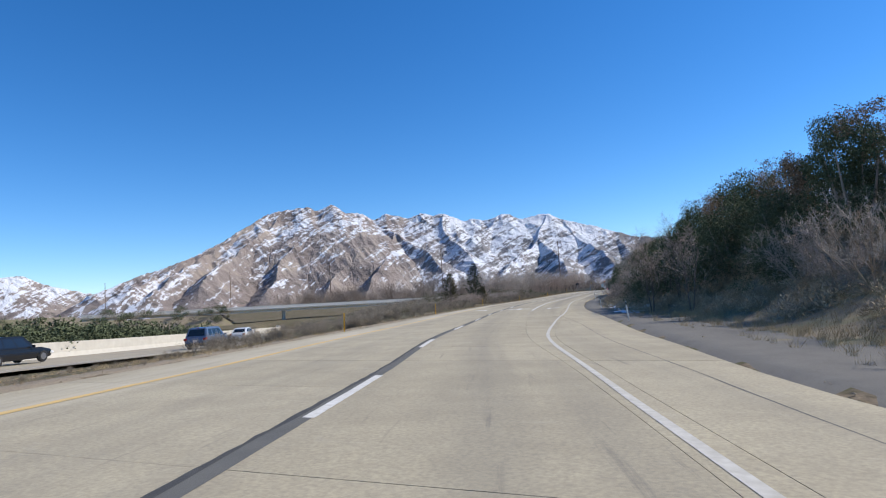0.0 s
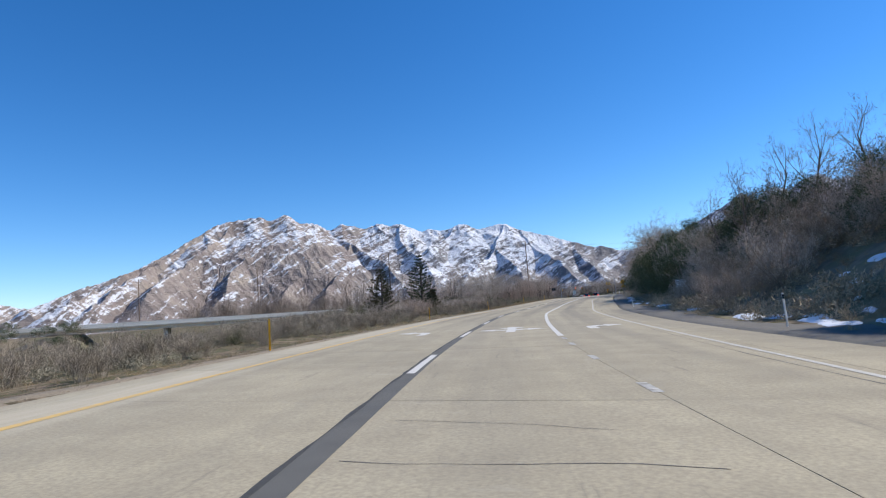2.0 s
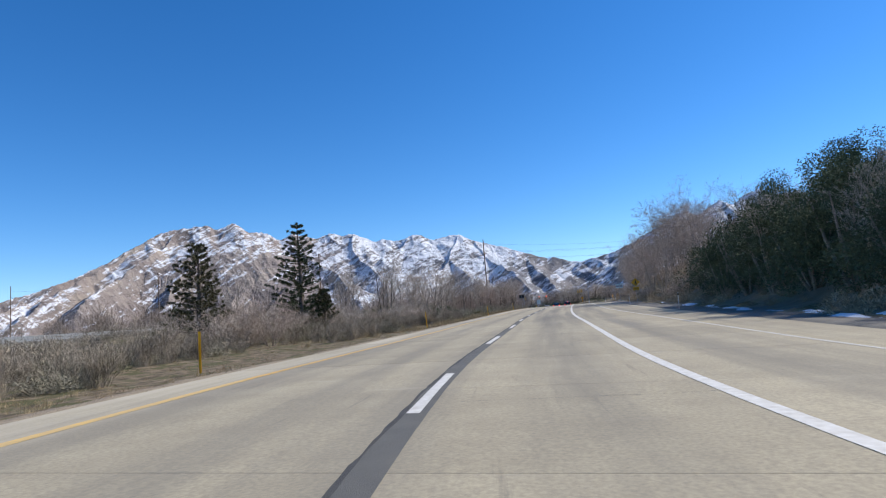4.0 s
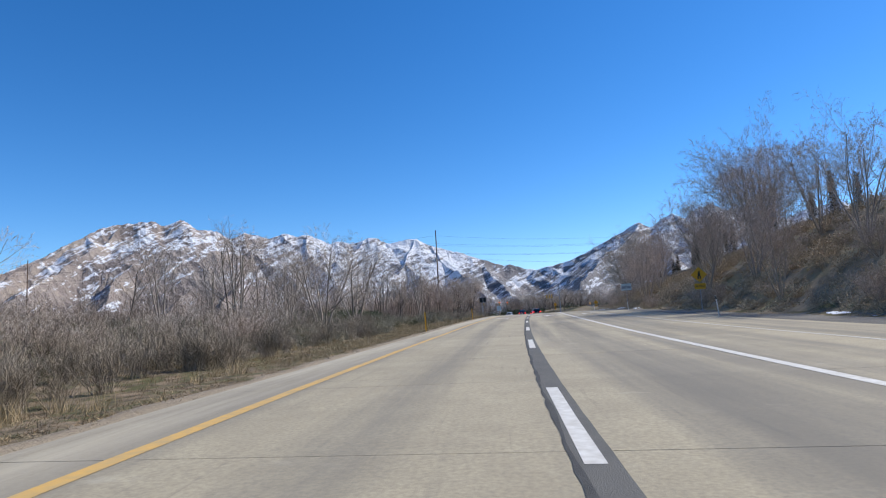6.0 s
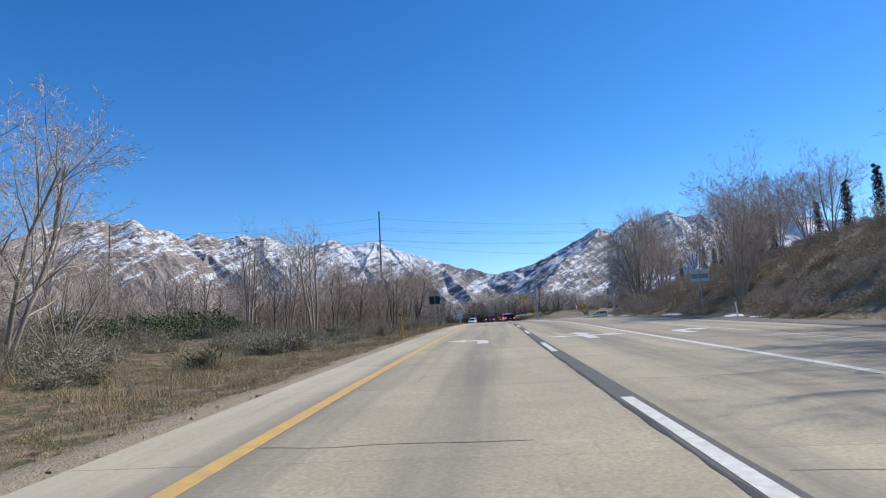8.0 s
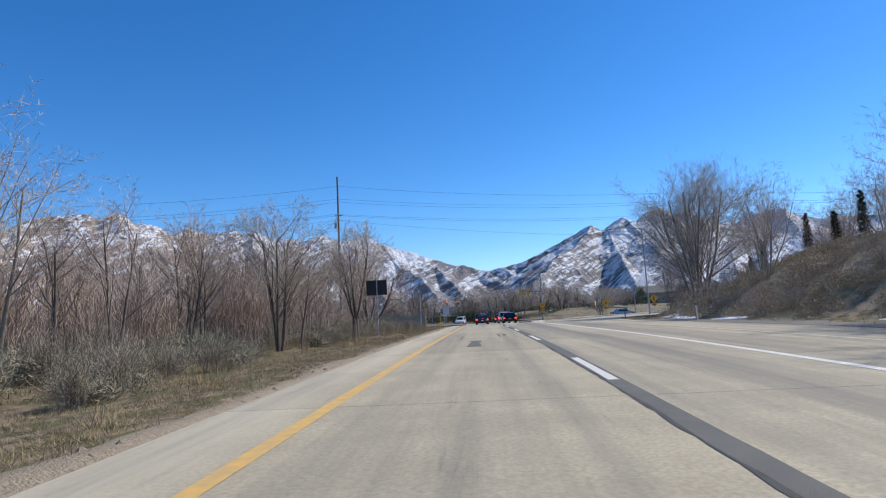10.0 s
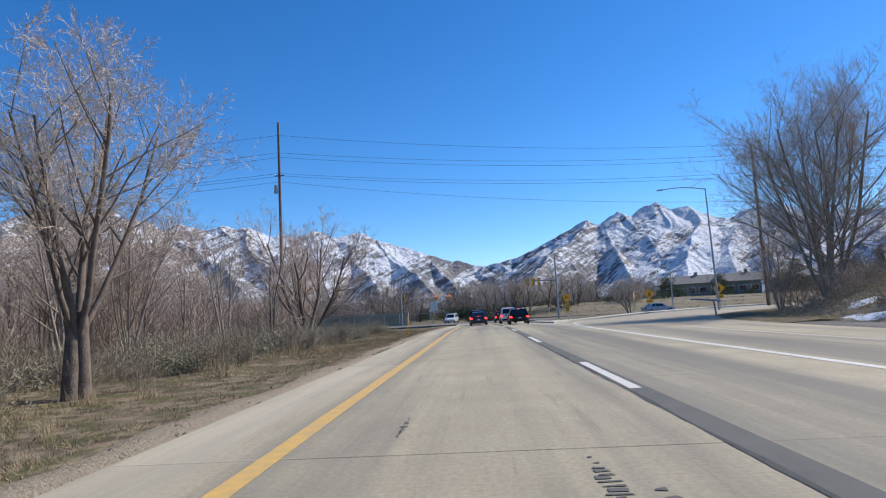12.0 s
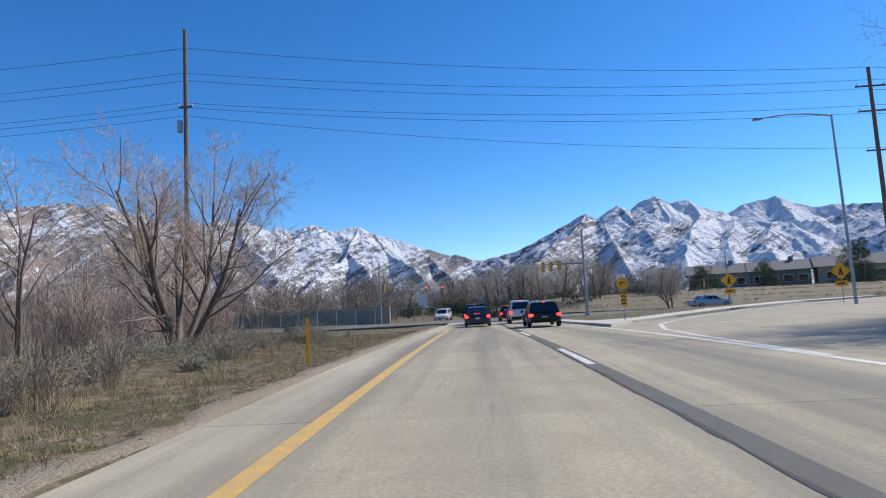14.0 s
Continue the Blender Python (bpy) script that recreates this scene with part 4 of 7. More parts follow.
# ---- mainline carriageway on the left, its barrier ----
ml_z = lambda x, y: curve(MAINLINE_Z, y)
ml = ribbon("highway", lambda y: curve(MAINLINE, y) - 6.0, lambda y: curve(MAINLINE, y) + 6.2, -320, -105, 3, 0.0, CONCRETE, zfun=ml_z)
structure(ml, "pale concrete main carriageway below the ramp", "road")
tag_mark(ribbon("lane_marking", lambda y: curve(MAINLINE, y) + 4.6, lambda y: curve(MAINLINE, y) + 4.75, -320, -105, 3, 0.01, PAINT_WHITE, zfun=ml_z), "white edge line of the main carriageway")
bv, bf = [], []
prof = [(-0.32, 0), (-0.14, 0.3), (-0.09, 0.95), (0.09, 0.95), (0.14, 0.3), (0.32, 0)]
bys = list(np.arange(-310, -108, 4.0))
for i, y in enumerate(bys):
    x0 = curve(MAINLINE, y) - 6.5
    for dx, dz in prof:
        bv.append((x0 + dx, y, ml_z(x0, y) + dz * 1.25))
    if i:
        k = 6 * i
        bf += [(k - 6 + j, k - 5 + j, k + 1 + j, k + j) for j in range(5)]
barrier = tagged(mesh_object("concrete_barrier", bv, bf, CONCRETE_PALE), "pale concrete median barrier along the main carriageway", "barrier")

# ---- plants: mesh builders ----
class Tubes:
    """Collects tapered tubes as one mesh."""

    def __init__(self):
        self.v, self.f = [], []

    def add(self, pts, radii, sides):
        base = len(self.v)
        n = len(pts)
        for i, (p, r) in enumerate(zip(pts, radii)):
            d = (pts[min(n - 1, i + 1)] - pts[max(0, i - 1)])
            a = d.orthogonal().normalized() if d.length > 1e-6 else Vector((1, 0, 0))
            b = d.normalized().cross(a)
            for k in range(sides):
                t = 2 * math.pi * k / sides
                self.v.append(p + (a * math.cos(t) + b * math.sin(t)) * r)
        for i in range(n - 1):
            for k in range(sides):
                k2 = (k + 1) % sides
                self.f.append((base + i * sides + k, base + i * sides + k2, base + (i + 1) * sides + k2, base + (i + 1) * sides + k))


def turned(d, angle, spin):
    a = d.orthogonal().normalized()
    side = (Matrix.Rotation(spin, 3, d) @ a)
    return (d * math.cos(angle) + side * math.sin(angle)).normalized()


def grow(rng, wood, twigs, p, d, length, r, level, last, kids, up, wob, tips, start=0.25):
    if level == last:
        q = p + d * length
        side = d.orthogonal().normalized() * max(0.006, r * 1.3)
        side.rotate(Matrix.Rotation(rng.uniform(0, 3.14), 3, d))
        mid = p + d * (length * 0.55) + Vector((rng.gauss(0, 0.06), rng.gauss(0, 0.06), rng.gauss(0.03, 0.05))) * length
        b = len(twigs.v)
        twigs.v += [p - side, p + side, mid - side * 0.7, mid + side * 0.7, q]
        twigs.f += [(b, b + 1, b + 3, b + 2), (b + 2, b + 3, b + 4)]
        tips.append((q, d))
        return
    n = 6 if level == 0 else (4 if level < 2 else 2)
    pts, rad = [p.copy()], [r]
    for i in range(n):
        d = (d + Vector((rng.gauss(0, wob), rng.gauss(0, wob), rng.gauss(0, wob) + up))).normalized()
        p = p + d * (length / n)
        pts.append(p.copy())
        rad.append(r * (1 - (0.62 if level < last else 0.75) * (i + 1) / n))
    (wood if level < 2 else twigs).add(pts, rad, 7 if level == 0 else (5 if level == 1 else 3))
    if level >= last:
        tips.append((pts[-1], d))
        return
    k = kids[level]
    for j in range(k):
        t = start + (1 - start) * (j + rng.random()) / k
        i = min(n - 1, int(t * n))
        q = pts[i].lerp(pts[i + 1], t * n - i)
        dd = (pts[i + 1] - pts[i]).normalized()
        ang = radians(rng.uniform(24, 58))
        grow(rng, wood, twigs, q, turned(dd, ang, rng.uniform(0, 6.28)), length * rng.uniform(0.38, 0.68) * (1.1 - 0.45 * t), max(0.0045, rad[i] * rng.uniform(0.34, 0.55)), level + 1, last, kids, up * 0.8, wob * 1.15, tips, 0.2)


def plant_meshes(name, seed, height, stems=1, lean=0.1, radius=0.16, last=3, kids=(9, 6, 5), up=0.05, wob=0.09, start=0.3):
    """Trunk and twig geometry of a leafless tree or tall shrub, and the twig tips."""
    rng = random.Random(seed)
    wood, twigs, tips = Tubes(), Tubes(), []
    for s in range(stems):
        a = 6.28 * (s + rng.random() * 0.6) / stems
        tilt = lean * rng.uniform(0.5, 1.3) if stems > 1 else lean * rng.uniform(0, 0.5)
        d = Vector((math.cos(a) * tilt, math.sin(a) * tilt, 1)).normalized()
        root = Vector((math.cos(a), math.sin(a), 0)) * (radius * 0.9 if stems > 1 else 0) - Vector((0, 0, 0.25))
        grow(rng, wood, twigs, root, d, height * rng.uniform(0.78, 0.95), radius * rng.uniform(0.7, 1.0), 0, last, kids, up, wob * 0.55, tips, start)
    return wood, twigs, tips


def make_tree(name, label, category, group, meshes, m, bark, twig, extra=None):
    wood, twigs, tips = meshes
    ob = thing(name, m, label, category, group)
    mesh_object("trunk", wood.v, wood.f, bark, ob, smooth=True)
    mesh_object("crown", twigs.v, twigs.f, twig, ob, extra[1] if extra else "")
    if extra:
        mesh_object("leaves", extra[0][0], extra[0][1], extra[2], ob, extra[3])
    return ob


def fast_mesh(name, verts, tris, mat):
    me = bpy.data.meshes.new(name)
    verts, tris = np.asarray(verts, np.float32), np.asarray(tris, np.int32)
    me.vertices.add(len(verts))
    me.vertices.foreach_set("co", verts.ravel())
    me.loops.add(tris.size)
    me.loops.foreach_set("vertex_index", tris.ravel())
    me.polygons.add(len(tris))
    me.polygons.foreach_set("loop_start", np.arange(0, tris.size, 3, dtype=np.int32))
    me.materials.append(mat)
    me.update(calc_edges=True)
    return new(name, me)


def blades_of(rng, origins, ways, lengths, width):
    """Thin triangles from origins along ways."""
    n = len(origins)
    side = np.cross(ways, rng.normal(size=(n, 3)))
    side /= np.linalg.norm(side, axis=1)[:, None] + 1e-9
    w = (np.asarray(width) * np.ones(n))[:, None] / 2
    v = np.stack([origins - side * w, origins + side * w, origins + ways * np.asarray(lengths)[:, None]], 1)
    return v.reshape(-1, 3)


def shrub_template(seed, stems=46, height=1.0, spread=0.7, width=0.013, kids=4):
    """A twiggy shrub of thin blades, about a metre high."""
    rng = np.random.default_rng(seed)
    a, tilt = rng.uniform(0, 6.28, stems), np.abs(rng.normal(0, spread, stems))
    d = np.stack([np.cos(a) * tilt, np.sin(a) * tilt, np.ones(stems)], 1)
    d /= np.linalg.norm(d, axis=1)[:, None]
    o = np.stack([rng.normal(0, 0.1, stems), rng.normal(0, 0.1, stems), np.full(stems, -0.05)], 1)
    ln = height * rng.uniform(0.6, 1.08, stems)
    parts = [blades_of(rng, o, d, ln, width * 1.3)]
    for k in range(kids):
        t = rng.uniform(0.3, 0.9, stems)
        o2 = o + d * (ln * t)[:, None]
        d2 = d + rng.normal(0, 0.55, (stems, 3)) + (0, 0, 0.2)
        d2 /= np.linalg.norm(d2, axis=1)[:, None]
        l2 = height * rng.uniform(0.18, 0.42, stems)
        parts.append(blades_of(rng, o2, d2, l2, width))
        o3 = o2 + d2 * (l2 * 0.6)[:, None]
        d3 = d2 + rng.normal(0, 0.5, (stems, 3))
        d3 /= np.linalg.norm(d3, axis=1)[:, None]
        parts.append(blades_of(rng, o3, d3, height * rng.uniform(0.08, 0.2, stems), width))
    return np.concatenate(parts)


def bush_template(seed, shoots=120, radius=0.55, height=0.8, size=0.17, width=0.022):
    """A rounded, fuzzy low bush: short upright shoots over a dome, a few stems below."""
    rng = np.random.default_rng(seed)
    d = rng.normal(size=(shoots, 3))
    d[:, 2] = np.abs(d[:, 2]) * 0.9
    d /= np.linalg.norm(d, axis=1)[:, None]
    lump = 1 + 0.25 * np.sin(d[:, 0] * 5 + seed) * np.cos(d[:, 1] * 4 + seed)
    c = d * (rng.uniform(0.5, 1.0, shoots) * lump)[:, None] * (radius, radius, height)
    w = d * 0.5 + rng.normal(0, 0.65, (shoots, 3)) + (0, 0, 0.4)
    w /= np.linalg.norm(w, axis=1)[:, None]
    shell = blades_of(rng, c, w, size * rng.uniform(0.6, 1.5, shoots), width)
    k = shoots // 3
    inner = np.clip(rng.normal(0, 0.2, (k, 3)), -0.35, 0.35) * (radius, radius, height * 0.6) + (0, 0, height * 0.22)
    core = blades_of(rng, inner, d[:k], radius * rng.uniform(0.15, 0.3, k), radius * 0.03)
    k = shoots // 5
    stems = blades_of(rng, np.zeros((k, 3)) - (0, 0, 0.05), d[:k], 0.7 * np.linalg.norm(c[:k], axis=1) + 0.05, 0.009)
    return np.concatenate([shell, core, stems])


def tuft_template(seed, blades=26, height=0.4, spread=0.55, width=0.014):
    rng = np.random.default_rng(seed)
    a, tilt = rng.uniform(0, 6.28, blades), np.abs(rng.normal(0, spread, blades))
    d = np.stack([np.cos(a) * tilt, np.sin(a) * tilt, np.ones(blades)], 1)
    d /= np.linalg.norm(d, axis=1)[:, None]
    o = np.stack([rng.normal(0, 0.09, blades), rng.normal(0, 0.09, blades), np.full(blades, -0.02)], 1)
    return blades_of(rng, o, d, height * rng.uniform(0.4, 1.1, blades), width)


def leaf_cloud(seed, lumps, leaves, size, flat=0.6):
    """Small leaves gathered in lumps (x, y, z, radius)."""
    rng = np.random.default_rng(seed)
    lumps = np.array(lumps, float)
    pick = rng.integers(0, len(lumps), leaves)
    d = rng.normal(size=(leaves, 3))
    d /= np.linalg.norm(d, axis=1)[:, None]
    c = lumps[pick, :3] + d * (lumps[pick, 3] * rng.uniform(0.55, 1.08, leaves))[:, None] * (1, 1, 0.85)
    w = rng.normal(size=(leaves, 3)) + d * 0.8
    w /= np.linalg.norm(w, axis=1)[:, None]
    return blades_of(rng, c, w, size * rng.uniform(0.6, 1.3, leaves), size * flat)


def scatter(name, templates, spots, mat, label, category):
    """Many small plants as one stuff object. spots: x, y, z, turn, scale, scale in z."""
    rng = np.random.default_rng(len(spots))
    out = []
    for i, (x, y, z, a, s, sz) in enumerate(spots):
        t = templates[i % len(templates)]
        c, n = math.cos(a) * s, math.sin(a) * s
        out.append(np.stack([t[:, 0] * c - t[:, 1] * n + x, t[:, 0] * n + t[:, 1] * c + y, t[:, 2] * sz + z], 1))
    v = np.concatenate(out)
    return tagged(fast_mesh(name, v, np.arange(len(v)).reshape(-1, 3), mat), label, category, kind="stuff")


def clear(x, y, margin=0.4):
    """Off every paved surface."""
    if -275 < y < 40 and off(EDGE_L, y) - margin < x < off(EDGE_R, y) + margin:
        return False
    if y < -105 and abs(x - curve(MAINLINE, max(-330, y))) < 7.6:
        return False
    if y >= 14 and -4.5 < x < 60 and y < 70 and not (x > 24 + 1.6 * (y - 20)):
        return False
    return not (34 < y < 70 and -140 < x < 110 and abs(y - (52 + 0.12 * x)) < 11)


def spots_in(rng, count, x0, x1, y0, y1, lo, hi, tall=1.0, follow=True, patchy=0.0):
    """Random places in a stretch; x counts from the pavement's edge (left: negative) when follow is on."""
    out = []
    for _ in range(count * 4):
        if len(out) >= count:
            break
        y = rng.uniform(y0, y1)
        x = rng.uniform(x0, x1)
        if follow:
            x = off(EDGE_L, y) + x if x1 <= 0 else off(EDGE_R, y) + x
        if not clear(x, y, 0.25):
            continue
        if patchy and noise.noise((x * 0.13, y * 0.13, 9.1)) < patchy - 0.35:
            continue
        s = rng.uniform(lo, hi)
        out.append((x, y, ground_z(x, y), rng.uniform(0, 6.28), s, s * tall * rng.uniform(0.8, 1.15)))
    return out

# ---- sage, rabbitbrush and dead grass on the verges ----
sages = [bush_template(i, 340, 0.62, 0.8, 0.13, 0.008) for i in range(8)]
sages_far = [bush_template(20 + i, 210, 0.75, 0.72, 0.17, 0.014) for i in range(5)]
tufts = [tuft_template(i, 34, 0.36, 0.6, 0.008) for i in range(5)]
pr = random.Random(21)
fans = [shrub_template(200 + i, 64, 0.95, 0.42 + 0.05 * (i % 3), 0.0065, 7) for i in range(6)]
left_band = spots_in(pr, 300, -10, -2.9, -200, -108, 0.7, 1.5, 0.95, patchy=0.2) + spots_in(pr, 60, -4, -0.9, -240, -218, 0.15, 0.4, 0.8) + spots_in(pr, 130, -10, -2.2, -217, -198, 0.6, 1.35, 0.9)
left_band += spots_in(pr, 190, -17, -3.6, -125, -42, 0.6, 1.5, 1.0, patchy=0.3)
left_band += spots_in(pr, 120, -18, -4.6, -42, 30, 0.5, 1.2, 0.95, patchy=0.28)
left_band += spots_in(pr, 46, -8, -3.0, -118, -87, 0.8, 1.5, 0.95)
left_band += spots_in(pr, 40, -8.5, -3.8, -30, 2, 0.8, 1.5, 0.95)
open_ground = lambda x, y: -86 < y < -60 and x > off(EDGE_L, y) - 7.5
left_band = [p for p in left_band if not open_ground(p[0], p[1])]
scatter("sagebrush", fans, left_band, SAGE, "grey leafless sagebrush with upright twigs along the verge", "shrubs")
clumps = [bush_template(70 + i, 560, 0.85, 0.9, 0.1, 0.013) for i in range(6)]
clump_spots = spots_in(pr, 90, -17, -6.2, -42, 30, 0.6, 1.5, 1.0, patchy=0.38) + spots_in(pr, 220, -18, -3.6, -125, -42, 0.5, 1.4, 0.95, patchy=0.36) + spots_in(pr, 190, -11, -3.0, -212, -112, 0.45, 1.1, 0.9, patchy=0.3)
clump_spots = [p for p in clump_spots if not open_ground(p[0], p[1])]
for x, y, s in ((-8.5, -7, 1.5), (-9.6, -4, 1.6), (-8.2, -10, 1.3), (-10.5, -1.5, 1.5), (-9.2, 2, 1.2), (-11, 4.5, 1.4), (-7.9, -13, 1.2), (-9, -17, 1.5), (-10, -20, 1.3), (-13, 8, 1.5), (-12, 10.5, 1.4), (-10.8, 13, 1.2), (-8.9, -5.5, 1.2), (-10.2, -9, 1.6), (-11.8, -6, 1.7)):
    clump_spots.append((x, y, ground_z(x, y), x, s, s * 0.95))
verge_rng = random.Random(88)
round_spots = []
for i in range(150):
    y = verge_rng.uniform(-78, 26)
    x = off(EDGE_L, y) - 4.4 - abs(verge_rng.gauss(0, 6.0))
    if clear(x, y, 3.5) and math.sin(y * 0.55 + x * 0.3) + math.sin(x * 0.7 - y * 0.2) > -0.5:
        s = verge_rng.choice((0.6, 0.8, 1.1, 1.5, 2.0)) * verge_rng.uniform(0.9, 1.1)
        round_spots.append((x, y, ground_z(x, y) - 0.06, verge_rng.uniform(0, 6.28), s, s * verge_rng.uniform(0.8, 1.05)))
for i in range(46):
    y = verge_rng.uniform(-64, -34)
    x = off(EDGE_L, y) - verge_rng.uniform(3.6, 11)
    s = verge_rng.uniform(0.7, 1.35)
    round_spots.append((x, y, ground_z(x, y) - 0.06, verge_rng.uniform(0, 6.28), s, s * verge_rng.uniform(0.8, 1.05)))
round_clumps = [bush_template(120 + i, 1700, 0.85, 0.85, 0.06, 0.009) for i in range(5)]
scatter("sagebrush", round_clumps, round_spots, SAGE_CLUMP, "broad rounded grey green sagebrush on open ground", "shrubs")
scatter("sagebrush", clumps, clump_spots, SAGE_CLUMP, "rounded grey green sagebrush clumps on the verge", "shrubs")
low_clumps = [bush_template(90 + i, 190, 0.75, 0.7, 0.13, 0.045) for i in range(5)]
slope_spots = spots_in(pr, 260, 5.6, 19, -245, -195, 0.7, 1.5, 0.9, patchy=0.1) + spots_in(pr, 740, 2.8, 19, -195, -60, 0.7, 1.7, 0.9, patchy=0.1) + spots_in(pr, 900, 2.8, 18, -62, 8, 0.5, 1.2, 0.85)
scatter("hillside_brush", low_clumps, slope_spots, SLOPE_BRUSH, "low brown brush covering the hillside", "shrubs")
far_band = spots_in(pr, 480, -42, -8, -195, -100, 0.9, 2.0, 0.9)
far_band += spots_in(pr, 420, -50, -13, -100, 40, 0.7, 1.5, 0.85)
far_band = [p for p in far_band if not (-82 < p[1] < -46 and p[0] > -24)]
scatter("sagebrush", sages_far, far_band, SAGE, "grey brown thicket behind the verge", "shrubs")
green_spots = spots_in(pr, 46, -13, -5.5, -126, -88, 0.8, 1.5, 1.0) + spots_in(pr, 44, -14, -6, -205, -140, 0.7, 1.5, 0.95) + spots_in(pr, 110, -24, -5, -135, -48, 0.6, 1.7, 0.95, patchy=0.36) + spots_in(pr, 40, -17, -6.5, -42, 25, 0.6, 1.2, 0.9)
scatter("rabbitbrush", clumps, green_spots, SAGE_GREEN, "low olive green rabbitbrush among the sage", "shrubs")
grass = spots_in(pr, 1500, -6, -0.5, -240, -45, 0.35, 0.9, 0.7, patchy=0.3)
grass += spots_in(pr, 3200, -13, -0.7, -112, -45, 0.2, 0.8, 0.6, patchy=0.3) + spots_in(pr, 3600, -12, -0.9, -45, 32, 0.25, 0.95, 0.65, patchy=0.22)
grass += spots_in(pr, 3200, 1.8, 14, -240, 10, 0.5, 1.2, 0.9, patchy=0.1)
grass += spots_in(pr, 1100, 3.6, 10, -245, -195, 0.6, 1.4, 0.9)
grass += spots_in(pr, 1500, 15, 32, -14, 18, 0.5, 1.1, 0.8, follow=False)
grass += spots_in(pr, 500, 26, 70, 34, 75, 0.8, 1.8, 0.9, follow=False)
bunch = [tuft_template(140 + i, 90, 0.36, 0.5, 0.007) for i in range(4)]
bunch_spots = spots_in(pr, 60, -5.5, -1.6, -75, 24, 1.0, 1.9, 0.9) + spots_in(pr, 90, -9.5, -2.2, -86, -58, 0.9, 2.0, 0.85, patchy=0.2) + spots_in(pr, 50, -5.0, -1.4, -135, -75, 0.9, 1.7, 0.9)
scatter("bunchgrass", bunch, bunch_spots, STRAW, "rounded clumps of tall straw coloured bunchgrass", "grass")
litter_t = [tuft_template(40 + i, 15, 0.19, 2.4, 0.010) for i in range(6)]
litter = spots_in(pr, 15000, -9, -0.5, -125, 32, 0.5, 1.5, 0.6) + spots_in(pr, 1500, -7, -0.8, -240, -120, 0.5, 1.4, 0.6) + spots_in(pr, 2200, 0.4, 12, -60, 18, 0.6, 1.5, 0.7)
scatter("dead_grass_litter", litter_t, litter, SAGE_DARK, "flattened dead grass and weed litter on the soil", "grass")
green_t = [tuft_template(60 + i, 22, 0.09, 1.6, 0.007) for i in range(4)]
scatter("short_weeds", green_t, spots_in(pr, 7500, -8, -0.8, -120, 32, 0.6, 1.7, 0.7, patchy=0.3), SAGE_GREEN, "low olive weeds in patches on the verge", "grass")
scatter("dry_grass", tufts, grass, STRAW, "tufts of dead straw coloured grass", "grass")
hill_low = spots_in(pr, 420, 6.5, 17, -245, -190, 0.5, 1.3, 0.9) + spots_in(pr, 700, 3.2, 15, -190, -10, 0.6, 1.4, 0.9)
scatter("sagebrush", sages, hill_low, SAGE_DARK, "brown scrub at the foot of the hillside", "shrubs")

# stones on the gravel verge
sv, sf = [], []
for _ in range(2600):
    left_side = pr.random() < 0.7
    y = pr.uniform(-235, 30)
    x = off(EDGE_L, y) - abs(pr.gauss(0.2, 0.5)) if left_side else off(EDGE_R, y) + abs(pr.gauss(0.5, 1.1))
    if not left_side and y > -6:
        continue
    r = abs(pr.gauss(0.012, 0.02)) + 0.008
    z = ground_z(x, y)
    b = len(sv)
    sv += [(x + r * pr.uniform(-1.3, 1.3) * 0.2 + dx * r * pr.uniform(0.7, 1.3), y + dy * r * pr.uniform(0.7, 1.3), z + dz * r * pr.uniform(0.5, 0.9)) for dx, dy, dz in ((1, 0, 0), (0, 1, 0), (-1, 0, 0), (0, -1, 0), (0, 0, 1))]
    sf += [(b, b + 1, b + 4), (b + 1, b + 2, b + 4), (b + 2, b + 3, b + 4), (b + 3, b, b + 4)]
tagged(mesh_object("verge_stones", sv, sf, GRAVEL), "scattered small stones on the gravel verge", "gravel", kind="stuff")
gvv, gff = [], []
for i, y in enumerate(np.arange(-275, 40, 0.5)):
    y = float(y)
    w = 0.55 + 0.9 * smooth01(-150, -215, y) + 0.45 * noise.noise((y * 0.5, 3.3, 0)) + 0.25 * noise.noise((y * 1.7, 8.1, 0))
    for du, dz in ((-0.03, 0.01), (w * 0.5, 0.014), (w, 0.012), (w + 0.35, -0.1)):
        x = off(EDGE_L, y) - du
        gvv.append((x, y, ground_z(x, y) + dz))
    if i:
        gff += [(4 * i - 4 + k, 4 * i + k, 4 * i + k + 1, 4 * i - 3 + k) for k in range(3)]
gl = mesh_object("gravel_verge", gvv, gff, GRAVEL, smooth=True)
structure(gl, "strip of loose gravel beside the pavement", "gravel")
av, af = [], []
for i, y in enumerate(np.arange(-275, -5, 0.8)):
    y = float(y)
    w = 2.7 + 1.7 * smooth01(-185, -205, y) + 0.5 * math.sin(y * 0.23) + 0.5 * noise.noise((y * 0.6, 5.5, 0))
    inner = off(EDGE_R, y) - 0.02 + 0.1 * noise.noise((y * 0.9, 1.1, 0))
    for k in range(9):
        x = inner + (w + 0.02) * k / 8
        av.append((x, y, ground_z(x, y) + 0.02 * (1 - (k / 8) ** 4) + 0.004))
    if i:
        af += [(9 * i - 9 + k, 9 * i - 8 + k, 9 * i + 1 + k, 9 * i + k) for k in range(8)]
structure(mesh_object("dirt_shoulder", av, af, ASPHALT_OLD, smooth=True), "dusty old asphalt apron at the foot of the bank", "road shoulder")


def place(x, y, turn=0.0, scale=1.0, sink=0.05):
    m = Matrix.Translation((x, y, ground_z(x, y) - sink)) @ Matrix.Rotation(turn, 4, "Z")
    return m @ Matrix.Scale(scale, 4)


